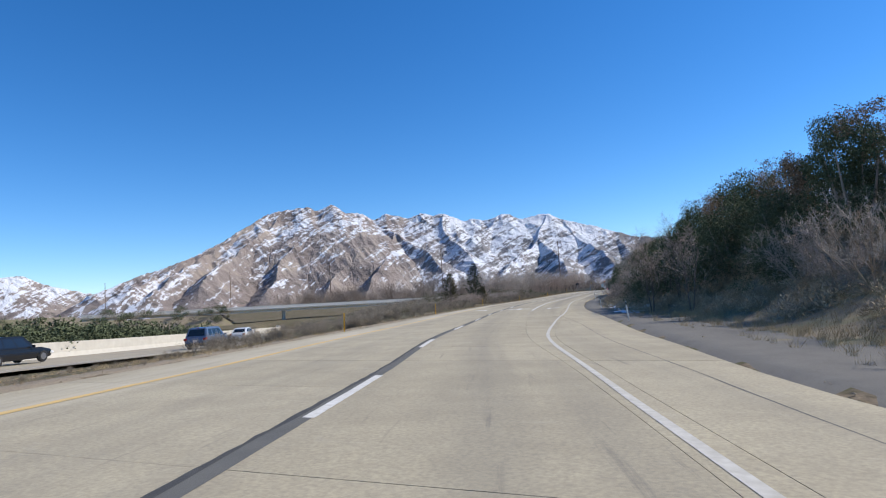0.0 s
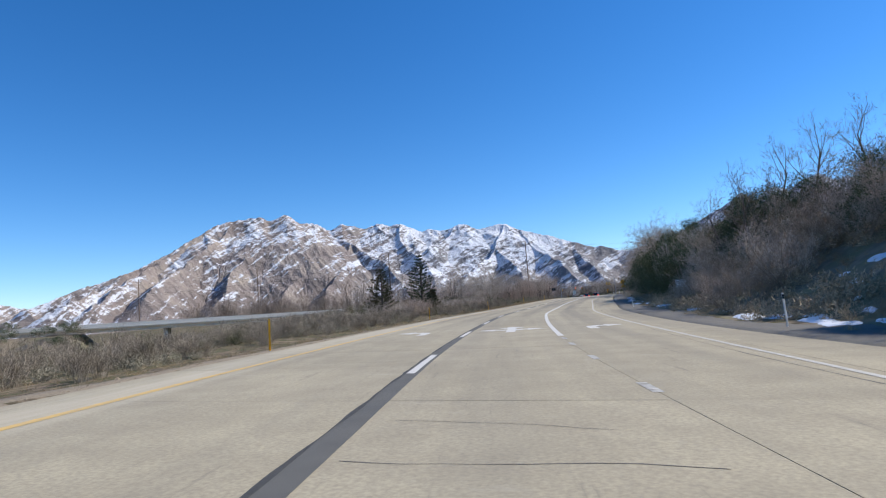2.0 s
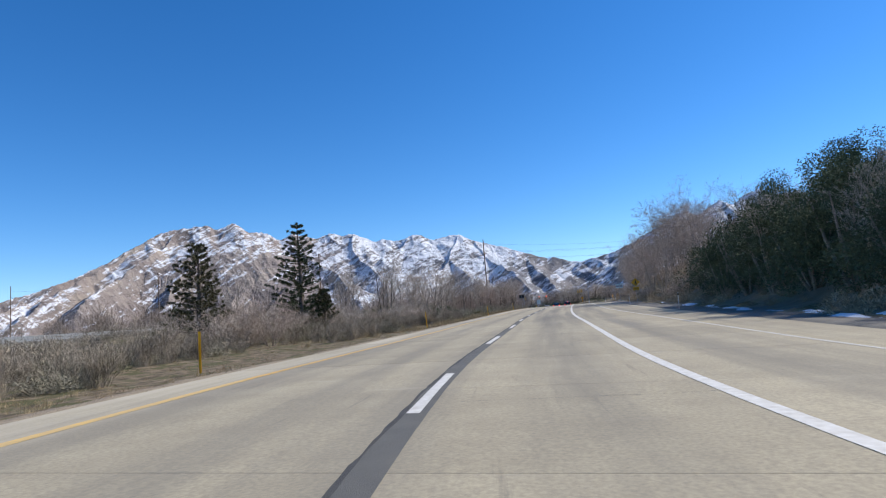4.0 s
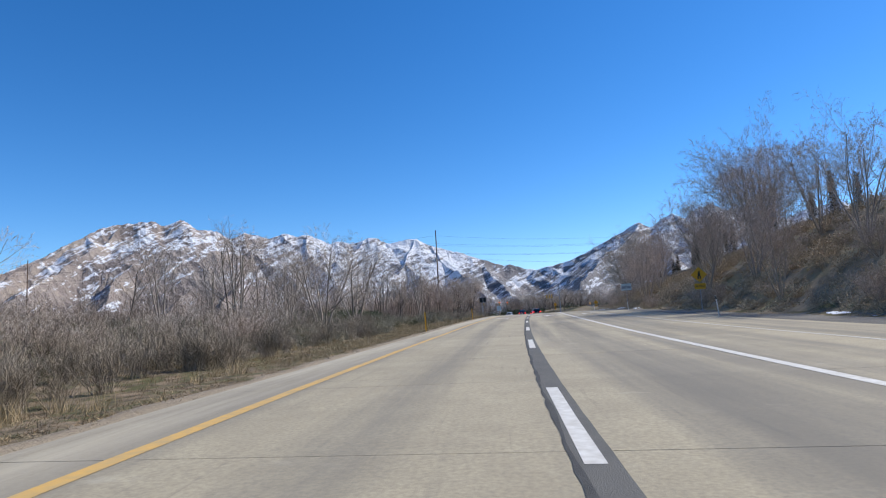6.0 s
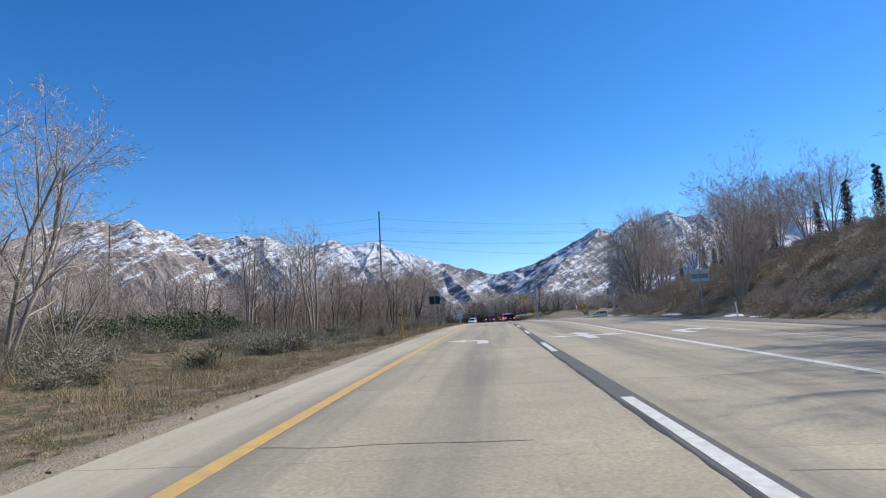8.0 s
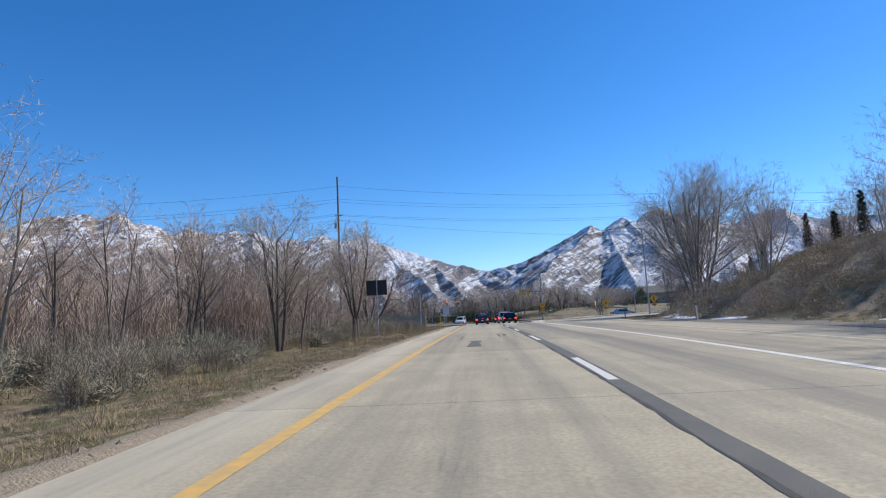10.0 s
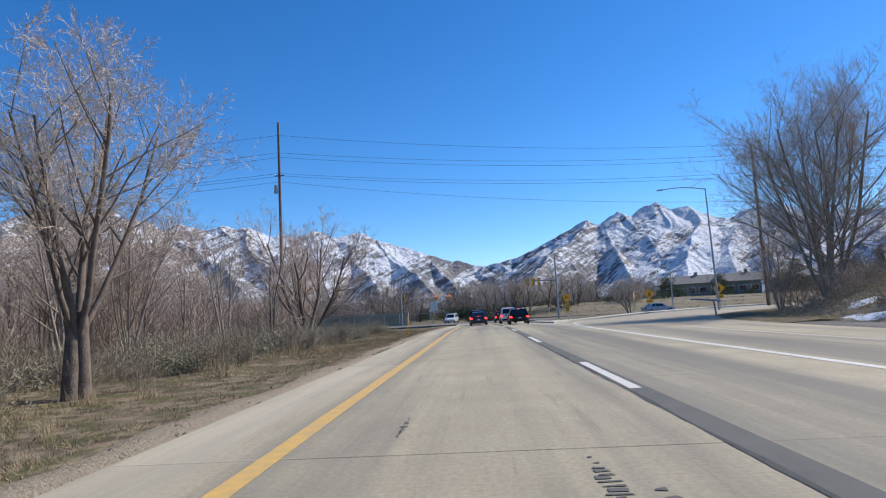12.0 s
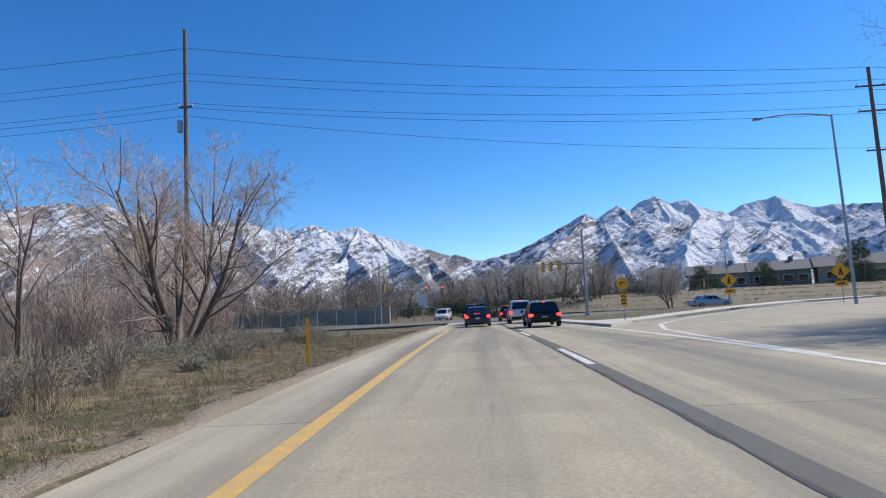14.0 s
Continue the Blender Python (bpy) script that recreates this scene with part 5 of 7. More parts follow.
# ---- trees beside the road ----
ROADSIDE = "bare trees beside the road"
t_a = plant_meshes("tree", 3, 6.8, 5, 0.42, 0.085, 4, (9, 6, 5, 4), 0.06, 0.13, 0.3)
slender_tree = make_tree("bare_tree", "pale leafless tree with several slender stems", "tree", ROADSIDE, t_a, place(-12.4, -73.0, 0.4, 1.12), BARK_PALE, TWIG_PALE)
for x, y, turn, s in ((-13.9, -68.6, 2.1, 0.62), (-11.2, -84.6, 3.9, 1.0), (-19.8, -70.5, 5.0, 0.9)):
    slender = copy_thing(slender_tree, place(x, y, turn))
    slender.scale = (s, s, s)
t_n = plant_meshes("tree", 8, 9.9, 5, 0.85, 0.21, 4, (12, 9, 8, 6), 0.085, 0.15, 0.22)
make_tree("bare_tree", "large dark leafless tree with spreading forked stems", "tree", ROADSIDE, t_n, place(-15.0, 17.0, 1.9), BARK, TWIG)
t_f = plant_meshes("tree", 14, 7.0, 3, 0.15, 0.1, 4, (12, 8, 6, 6), 0.06, 0.08, 0.25)
make_tree("bare_tree", "tall leafless tree with upswept grey twigs", "tree", ROADSIDE, t_f, place(-8.3, -33.6, 0.0, 0.8), BARK, TWIG_PALE)
t_k = plant_meshes("tree", 23, 5.2, 6, 0.5, 0.085, 4, (10, 8, 6, 5), 0.08, 0.1, 0.2)
for tubes in t_k[:2]:
    tubes.v[:] = [(p[0], p[1], p[2] + 1.55) for p in tubes.v]
for dx, dy in ((0.09, 0.02), (-0.1, -0.03)):
    t_k[0].add([Vector((dx * 1.3, dy, -0.3)), Vector((dx, dy * 2, 0.7)), Vector((dx * 0.7, -dy, 1.75))], [0.17, 0.14, 0.11], 8)
make_tree("bare_tree", "dark twin trunked leafless tree with a broad fan of limbs", "tree", ROADSIDE, t_k, place(-7.6, -22.0, 0.6), BARK, TWIG_PALE)
t_g = plant_meshes("tree", 15, 4.6, 1, 0.1, 0.085, 4, (12, 7, 4, 4), 0.07, 0.09, 0.3)
t_h = plant_meshes("tree", 17, 5.6, 2, 0.16, 0.085, 4, (9, 6, 4, 4), 0.06, 0.09, 0.3)
t_i = plant_meshes("tree", 19, 6.6, 3, 0.16, 0.08, 4, (8, 6, 4, 4), 0.07, 0.08, 0.25)
kinds = []
for mesh_set, bark, twig, text in ((t_g, BARK, TWIG, "small leafless tree with a dark trunk"), (t_h, BARK, TWIG, "leafless tree with forked dark stems"), (t_i, BARK_PALE, TWIG_PALE, "pale leafless tree with thin upright stems")):
    kinds.append((mesh_set, bark, twig, text))
firsts = {}


def tree_of(kind, x, y, turn, scale, group=ROADSIDE):
    m = place(x, y, turn, 1.0)
    if kind not in firsts:
        mesh_set, bark, twig, text = kinds[kind]
        firsts[kind] = make_tree("bare_tree", text, "tree", group, mesh_set, m, bark, twig)
        firsts[kind].scale = (scale,) * 3
        return firsts[kind]
    ob = copy_thing(firsts[kind], m)
    ob.scale = (scale,) * 3
    return ob


for kind, x, y, s in ((0, -7.8, -32.1, 1.0), (0, -10.0, -28.4, 1.0), (1, -14.8, -22.2, 0.85), (2, -17.5, 6.9, 1.15), (1, -13.5, 5.0, 0.95), (0, -12.5, -20, 1.1), (1, -21.5, 9.2, 1.1),
                      (2, -16.5, -112, 0.9), (1, -17.8, -84.9, 1.15), (2, -15.5, -88, 1.0), (1, -19.5, -77, 1.0), (2, -24, -84, 0.95), (0, -20, -93, 1.0), (2, -14.2, -83.5, 0.9), (1, -22, -101, 1.0),
                      (1, -26, -60, 1.0), (2, -28, -70, 1.05), (1, -30, -108, 1.0), (2, -34, -95, 1.1)):
    tree_of(kind, x, y, pr.uniform(0, 6.28), s)
woods = 0
while woods < 125:
    y = pr.uniform(-48, 46)
    x = -11 - abs(pr.gauss(0, 14)) - max(0, 0.1 * (y + 30))
    if not clear(x, y, 3) or (abs(x + 16.9) < 5 and abs(y - 18.4) < 8) or (x > -19 and 0 < y < 40):
        continue
    tree_of(pr.choice((0, 0, 1, 1, 2)), x, y, pr.uniform(0, 6.28), pr.uniform(0.6, 1.2))
    woods += 1

t_far = plant_meshes("tree", 27, 7.6, 3, 0.5, 0.2, 4, (11, 8, 7, 5), 0.07, 0.15, 0.25)
far_first = None
for x, y, s in ((-0.9, 113, 1.0), (3.2, 116, 1.1), (7.5, 112, 1.05), (11.5, 117, 1.15), (15.5, 112, 1.1), (20.5, 110, 1.1), (26, 111, 1.0), (-8, 118, 0.95), (-16, 112, 1.0), (-26, 120, 1.1), (23.3, 65.5, 0.62), (26.5, 80, 0.75), (33, 116, 1.0), (39, 120, 0.9)):
    m = place(x, y, pr.uniform(0, 6.28))
    if far_first is None:
        far_first = make_tree("bare_tree", "broad leafless tree with dense grey twigs", "tree", "bare trees beyond the crossing", t_far, m, BARK, TWIG_PALE)
    else:
        copy_thing(far_first, m).scale = (s, s, s)

for x, y, z, s in ((1.2, 79, -0.9, 0.9), (4.6, 82, -0.8, 1.0), (8.0, 79.5, -0.4, 0.85), (12.0, 82, 0.8, 0.9), (17.0, 80, 1.0, 0.75), (28.5, 82, 1.1, 0.6)):
    copy_thing(far_first, Matrix.Translation((x, y, z)) @ Matrix.Rotation(x, 4, "Z")).scale = (s, s, s)

# saplings and brush between the trunks
sapling = [shrub_template(160 + i, 30, 1.0, 0.34, 0.0065, 6) for i in range(5)]
brush = []
while len(brush) < 330:
    y = pr.uniform(-50, 60)
    x = -11.5 - abs(pr.gauss(0, 13)) - max(0, 0.12 * (y + 30))
    if clear(x, y, 3) and not (abs(x + 16) < 4 and 4 < y < 26):
        s = pr.uniform(1.2, 4.4)
        brush.append((x, y, ground_z(x, y) - 0.1, pr.uniform(0, 6.28), s, s * pr.uniform(0.9, 1.2)))
brush = [b for i, b in enumerate(brush) if i % 3 == 0 or (b[1] > -44 and (b[0] < -19 or i % 3 == 1))]
scatter("saplings", sapling, brush, TWIG, "thicket of thin reddish brown saplings between the trees", "shrubs")

# ---- the hillside on the right: tall scrub, junipers, oaks ----
HILLSIDE = "scrub on the hillside"
scrubs = [plant_meshes("scrub", 40 + i, 2.8, 8, 0.75, 0.034, 3, (7, 6, 5), 0.05, 0.13, 0.2) for i in range(3)]
scrub_first = []
for i, mesh_set in enumerate(scrubs):
    scrub_first.append(make_tree("scrub_oak", "tangled leafless scrub oak on the bank", "shrub", HILLSIDE, mesh_set, place(33 + 3 * i, -196 - 5 * i, i), TWIG_DARK, (TWIG_DARK, TWIG, TWIG_PALE)[i]))
for x, y, s in ((27.5, -196, 0.8), (28.6, -190, 0.75), (30.2, -201, 0.85), (26.6, -183, 0.65), (29.5, -193.5, 0.9), (22.5, -150, 0.8), (20.5, -133, 0.8), (19.8, -122, 0.85), (21.5, -112, 0.9)):
    tree_of(2 if y > -160 else 1, x, y, pr.uniform(0, 6.28), s)
n_scrub = 0
while n_scrub < 200:
    y = pr.uniform(-250, 2) if n_scrub < 100 else pr.uniform(-235, -105) if n_scrub < 150 else pr.uniform(-172, -98)
    v = 3.2 + abs(pr.gauss(0, 7.5)) if y < -95 else 3.0 + abs(pr.gauss(0, 5))
    x = off(EDGE_R, y) + v
    if (v < 8 and y < -200) or (y < -205 and n_scrub % 3 == 0 and v > 13) or (v < 10 and -206 < y < -168) or (v < 7 and -143 < y < -108) or (v < 7 and -149 < y < -142) or (v < 4.5 and -165 < y < -142) or v > 20 or (y > -92 and v > 4.5 and pr.random() < 0.8) or (y > -14 and v < 6):
        continue
    s = pr.uniform(0.75, 1.35) * (1.0 if y < -100 else 0.72) * (0.62 + 0.38 * smooth01(3, 9, v))
    ob = copy_thing(scrub_first[pr.randrange(3)], place(x, y, pr.uniform(0, 6.28)))
    ob.scale = (s, s, s * pr.uniform(0.85, 1.2))
    n_scrub += 1


for i in range(62):
    y = pr.uniform(-136, -90)
    x = off(EDGE_L, y) - 6.5 - abs(pr.gauss(0, 5.5))
    s = pr.uniform(0.5, 1.0)
    ob = copy_thing(scrub_first[pr.randrange(3)], place(x, y, pr.uniform(0, 6.28)))
    ob.scale = (s, s, s * pr.uniform(0.7, 1.05))
    tagged(ob, "tangled leafless shrub among the roadside trees", group="shrubs among the trees")
for _ in range(26):
    x, y = pr.uniform(19, 33), pr.uniform(-2, 17)
    if clear(x, y, 1.5) and x > 16 + 0.62 * (y - 8):
        ob = copy_thing(scrub_first[pr.randrange(3)], place(x, y, pr.uniform(0, 6.28)))
        ob.scale = (0.9, 0.9, pr.uniform(0.7, 1.1))


def juniper(seed, r, h, leaves, mat):
    rr = random.Random(seed)
    lumps = []
    for k in range(26):
        z = h * (0.08 + 0.86 * k / 25)
        w = r * (1.05 - 0.75 * (z / h) ** 1.5)
        a = rr.uniform(0, 6.28)
        q = w * math.sqrt(rr.random())
        lumps.append((q * math.cos(a), q * math.sin(a), z, r * rr.uniform(0.22, 0.42)))
    v = leaf_cloud(seed, lumps, leaves, 0.12, 0.5)
    rng_ = random.Random(seed + 1)
    wood = Tubes()
    for k in range(5):
        a = rng_.uniform(0, 6.28)
        wood.add([Vector((0.1 * math.cos(a), 0.1 * math.sin(a), -0.3)), Vector((r * 0.35 * math.cos(a), r * 0.35 * math.sin(a), h * 0.4)), Vector((r * 0.5 * math.cos(a), r * 0.5 * math.sin(a), h * 0.75))], [0.09, 0.06, 0.02], 5)
    return v, wood


def evergreen(name, label, category, group, seed, r, h, leaves, mat, m):
    v, wood = juniper(seed, r, h, leaves, mat)
    ob = thing(name, m, label, category, group)
    mesh_object("stem", wood.v, wood.f, TWIG_DARK, ob)
    crown = fast_mesh("crown", v, np.arange(len(v)).reshape(-1, 3), mat)
    crown.parent = ob
    return ob


JUN = "dark junipers on the bank"
j1 = evergreen("juniper", "dense dark green juniper bush on the bank", "shrub", JUN, 5, 2.2, 4.6, 10500, EVERGREEN, place(29.5, -183, 0))
j2 = evergreen("juniper", "broad dark green juniper bush on the bank", "shrub", JUN, 6, 2.8, 3.8, 11500, EVERGREEN, place(32.5, -187, 1))
for x, y, s, k in ((35, -190, 1.3, 1), (31.5, -178, 1.3, 0), (34.5, -180, 1.35, 1), (36, -201, 1.1, 1), (34.5, -206, 0.7, 1), (38.5, -207, 1.15, 0), (40, -199, 1.3, 0), (41.5, -211, 1.1, 1), (37.5, -194, 1.2, 0), (39.5, -204, 1.0, 1),
                   (24.3, -147.5, 1.0, 0), (27, -143, 1.1, 0), (23.5, -138, 0.6, 1), (26, -132, 0.65, 0), (22.5, -128, 1.1, 1), (25, -122, 1.2, 0), (21, -118, 1.0, 1), (28.5, -137, 0.6, 1), (29, -127, 0.7, 0), (23, -110, 1.0, 1),
                   (31, -170, 1.0, 0), (28.2, -187.5, 1.15, 1), (27.6, -179.5, 1.05, 0), (30.6, -191.5, 1.3, 0), (33.6, -196.5, 1.35, 1), (29.0, -174.5, 0.9, 1),
                   (21.9, -139.5, 0.95, 0), (20.9, -135.5, 1.1, 1), (20.3, -131.5, 1.2, 0), (20.0, -127.5, 1.15, 1), (19.3, -123.5, 1.2, 0), (18.9, -119.5, 1.1, 1), (18.4, -115.5, 1.05, 0), (18.3, -111.5, 0.95, 1),
                   (26.5, -151, 1.15, 0), (28.6, -156.5, 0.85, 0), (28.2, -148.0, 1.1, 1), (31, -160.5, 0.9, 1), (33, -166, 0.9, 0), (29.5, -165.5, 0.7, 1), (23.6, -133.5, 1.15, 0), (23.0, -125.0, 1.2, 1), (22.0, -117.0, 1.15, 0)):
    ob = copy_thing((j1, j2)[k], place(x, y, pr.uniform(0, 6.28)))
    ob.scale = (s, s, s * pr.uniform(0.85, 1.15))

# oak with dead leaves above the junipers, tall bare trees behind
oak = plant_meshes("oak", 61, 5.0, 3, 0.25, 0.14, 3, (9, 6, 5), 0.05, 0.12, 0.35)
oak_tips = np.array([tuple(p) for p, d in oak[2]])
oak_leaves = leaf_cloud(62, [(*p, 0.22) for p in oak_tips], 6500, 0.1, 0.8)
oak_first = None
for x, y, s in ((33.2, -184.5, 1.0), (37.5, -198.0, 1.0), (41, -205, 1.1), (36.5, -189, 0.85)):
    if oak_first is None:
        oak_first = make_tree("oak_tree", "oak still holding brown dead leaves on the bank", "tree", "oaks on the bank", oak, place(x, y), TWIG_DARK, TWIG_DARK, ((oak_leaves, np.arange(len(oak_leaves)).reshape(-1, 3)), "", OAK_LEAF, "brown dead leaves"))
    else:
        copy_thing(oak_first, place(x, y, pr.uniform(0, 6))).scale = (s, s, s)
tall = plant_meshes("tree", 71, 7.4, 1, 0.12, 0.12, 4, (11, 7, 5, 5), 0.05, 0.1, 0.3)
tall_first = make_tree("bare_tree", "tall dark leafless tree on the hillside", "tree", HILLSIDE, tall, place(27.5, -151.5), BARK, TWIG_DARK)
for x, y, s in ((25.2, -154.5, 0.95), (24.4, -149.8, 0.85), (30.5, -149.5, 1.05), (33.5, -153, 0.95), (36.5, -157, 0.9), (38, -150, 0.9), (41, -160, 0.95)):
    copy_thing(tall_first, place(x, y, pr.uniform(0, 6.28))).scale = (s, s, s)
clump = plant_meshes("tree", 81, 8.2, 7, 0.34, 0.07, 4, (8, 6, 5, 6), 0.06, 0.09, 0.2)
clump_first = make_tree("bare_tree", "dense leafless clump of tall slender stems", "tree", HILLSIDE, clump, place(19.5, -79, 0), BARK_PALE, TWIG)
for x, y, s in ((21.5, -74.5, 1.2), (18.2, -71.5, 1.0), (23.5, -70.5, 1.15), (20.5, -66, 0.95), (25, -77, 0.9), (17.6, -88, 0.72), (21.5, -90, 0.85), (17.2, -47.5, 0.85), (19.5, -44, 0.95), (21, -39.5, 0.9), (18.5, -36, 0.8), (30.5, -30, 0.85), (31.5, -22, 0.95), (29.5, -36, 0.8), (33, -15, 0.85), (21, -14, 0.8), (24, -6, 0.75), (36, -4, 1.0), (38, 6, 0.95), (41, 14, 1.0), (33, -50, 0.8), (21.8, 12.5, 0.85), (-13.4, -10.9, 0.75)):
    copy_thing(clump_first, place(x, y, pr.uniform(0, 6.28))).scale = (s, s, s)
big = plant_meshes("tree", 91, 15.2, 9, 0.34, 0.2, 4, (12, 9, 8, 6), 0.06, 0.1, 0.15)
make_tree("bare_tree", "huge leafless elm with a fan of upright limbs", "tree", "", big, place(23.8, 9.6, 0.0, 0.92), BARK_PALE, TWIG_PALE)

# columnar cypresses along the crest
cyp = None
for i, y in enumerate(np.arange(-84, 22, 5.2)):
    x = 30.0 + 0.9 * math.sin(i * 2.1)
    y = float(y) + 0.8 * math.sin(i * 5.3)
    if cyp is None:
        lumps = [(0.12 * math.sin(k * 2.4), 0.12 * math.cos(k * 2.4), 0.1 + 3.7 * k / 23, 0.42 * (1.05 - 0.85 * (k / 23) ** 1.6)) for k in range(24)]
        vv = leaf_cloud(99, lumps, 2600, 0.13, 0.5)
        cyp = thing("cypress", place(x, y), "narrow brown green columnar cypress on the crest", "tree", "cypresses on the crest")
        mesh_object("stem", *(lambda t: (t.add([Vector((0, 0, -0.3)), Vector((0, 0, 3.6))], [0.09, 0.03], 6), (t.v, t.f))[1])(Tubes()), TWIG_DARK, cyp)
        crown = fast_mesh("crown", vv, np.arange(len(vv)).reshape(-1, 3), CYPRESS)
        crown.parent = cyp
    else:
        s = 0.85 + 0.3 * pr.random()
        copy_thing(cyp, place(x, y, pr.uniform(0, 6))).scale = (s, s, s * pr.uniform(0.8, 1.2))


# ---- the two pines ----
def pine(seed, h, spread, bare):
    rng = random.Random(seed)
    nr = np.random.default_rng(seed)
    wood = Tubes()
    wood.add([Vector((0, 0, -0.3)), Vector((0.1, 0.05, h * 0.4)), Vector((0.05, 0.1, h * 0.75)), Vector((0, 0, h))], [0.24, 0.18, 0.09, 0.02], 8)
    o, d, ln = [], [], []
    z = h * bare
    while z < h * 0.98:
        u = (z - h * bare) / (h * (1 - bare))
        reach = spread * (1.0 - 0.86 * u ** 1.25) * (0.75 + 0.25 * min(1, u * 6))
        n = rng.randint(4, 6)
        a0 = rng.uniform(0, 6.28)
        for k in range(n):
            a = a0 + 6.28 * k / n + rng.uniform(-0.3, 0.3)
            length = reach * rng.uniform(0.6, 1.12)
            out = Vector((math.cos(a), math.sin(a), 0))
            pts = [Vector((0, 0, z)) + out * (length * t) + Vector((0, 0, (-0.05 + 0.3 * t * t) * length)) for t in (0, 0.35, 0.7, 1)]
            wood.add(pts, [0.05, 0.035, 0.02, 0.008], 4)
            for j in range(max(5, int(length * 7))):
                t = rng.uniform(0.22, 1.03)
                side = Vector((-out.y, out.x, 0)) * rng.gauss(0, 0.17 * length * (1.15 - t))
                c = pts[0].lerp(pts[3], t) + side + Vector((0, 0, rng.uniform(-0.02, 0.12)))
                for q in range(44):
                    w = Vector((rng.gauss(0, 1), rng.gauss(0, 1), rng.gauss(0.35, 0.8))) + out * 0.7
                    o.append(tuple(c))
                    d.append(tuple(w.normalized()))
                    ln.append(rng.uniform(0.11, 0.22))
        z += h * rng.uniform(0.045, 0.065)
    return wood, blades_of(nr, np.array(o), np.array(d), np.array(ln), 0.04)


def put_pine(label, x, y, seed, h, spread, bare, mat):
    wood, v = pine(seed, h, spread, bare)
    ob = thing("pine_tree", place(x, y), label, "tree")
    mesh_object("trunk", wood.v, wood.f, BARK, ob)
    crown = fast_mesh("crown", v, np.arange(len(v)).reshape(-1, 3), mat)
    crown.parent = ob


put_pine("tall dark green pine with layered boughs", -12.4, -119.4, 31, 8.3, 3.0, 0.1, NEEDLES)
put_pine("smaller browned pine beside the tall one", -14.6, -128.7, 32, 6.2, 2.8, 0.12, NEEDLES_BROWN)
put_pine("young green pine half hidden by the tall one", -11.4, -117.6, 33, 3.4, 1.5, 0.08, NEEDLES_BROWN)

# snow left in the shade of the bank
def snow_patch(x, y, rx, ry, seed, label="crusted patch of old snow in the shade of the bank"):
    nx, ny = int(rx * 2 / 0.22), int(ry * 2 / 0.3)
    v, f = [], []
    for j in range(ny + 1):
        for i in range(nx + 1):
            u, w = 2 * i / nx - 1, 2 * j / ny - 1
            px, py = x + u * rx + 0.05 * math.sin(seed + 7 * w), y + w * ry
            n = noise.noise((px * 0.8, py * 0.55, seed * 3.1)) + 0.5 * noise.noise((px * 2.4, py * 1.7, seed))
            v.append((px, py, ground_z(px, py) + min(0.1, 0.16 * (n * 0.9 + 0.42 - 1.1 * (u * u + w * w)))))
    for j in range(ny):
        for i in range(nx):
            q = (j * (nx + 1) + i, j * (nx + 1) + i + 1, (j + 1) * (nx + 1) + i + 1, (j + 1) * (nx + 1) + i)
            if max(v[k][2] - ground_z(v[k][0], v[k][1]) for k in q) > -0.05:
                f.append(q)
    if f:
        tagged(mesh_object("snow_patch", v, f, SNOW, smooth=True), label, "snow", "snow patches")


for i, (x, y, rx, ry) in enumerate(((25.4, -192.5, 1.6, 3.5), (26.6, -188, 1.4, 2.6), (24.4, -185, 1.3, 3.5), (23.2, -178, 0.8, 5), (24.4, -184, 0.7, 4), (21.8, -170, 0.8, 5), (19.2, -150, 0.7, 4), (17.2, -138, 0.7, 4), (16.6, -126, 0.7, 4), (16.3, -112, 0.7, 3), (16.0, -98, 0.6, 3),
                                    (14.9, -14, 0.9, 3.5), (15.7, -8.5, 1.1, 2.6), (14.8, -22, 0.8, 3), (15.2, -38, 0.7, 3), (15.4, -52, 0.7, 3), (17.6, -3.5, 1.2, 1.6), (18.9, -145, 0.6, 3), (18.2, -140, 0.55, 3.2), (17.6, -134, 0.6, 3), (17.1, -130, 0.5, 2.6), (16.6, -120, 0.55, 3), (20.6, -160, 0.6, 4), (22.6, -173, 0.7, 3), (25.8, -172.5, 0.55, 1.3), (25.0, -175.4, 0.4, 1.0), (26.6, -175, 0.5, 1.1), (24.2, -180.5, 0.4, 1.0), (27.3, -171, 0.45, 1.2), (24.6, -177.8, 0.35, 0.8), (26.2, -170.2, 0.4, 0.9))):
    snow_patch(x, y, rx, ry, i)

# ---- delineator posts ----
def post(name, label, category, group, x, y, h, mat, cap, lean=0.0, turn=0.0):
    ob = thing(name, Matrix.Translation((x, y, ground_z(x, y))) @ Matrix.Rotation(turn, 4, "Z") @ Matrix.Rotation(lean, 4, "Y"), label, category, group)
    bm = bmesh.new()
    n = 7
    rows = []
    for z in (-0.25, h * 0.3, h * 0.7, h):
        row = []
        for k in range(n):
            u = -1 + 2 * k / (n - 1)
            row.append(bm.verts.new((0.036 * u, 0.014 * (1 - u * u), z)))
        rows.append(row)
    for a, b in zip(rows, rows[1:]):
        for k in range(n - 1):
            bm.faces.new((a[k], a[k + 1], b[k + 1], b[k]))
    bmesh.ops.solidify(bm, geom=bm.faces[:], thickness=0.006)
    part("blade", bm, mat, ob)
    bm = box(bmesh.new(), (-0.03, -0.009, h - 0.2), (0.03, -0.004, h - 0.05))
    part("reflector", bm, cap, ob, "small reflective strip")
    return ob


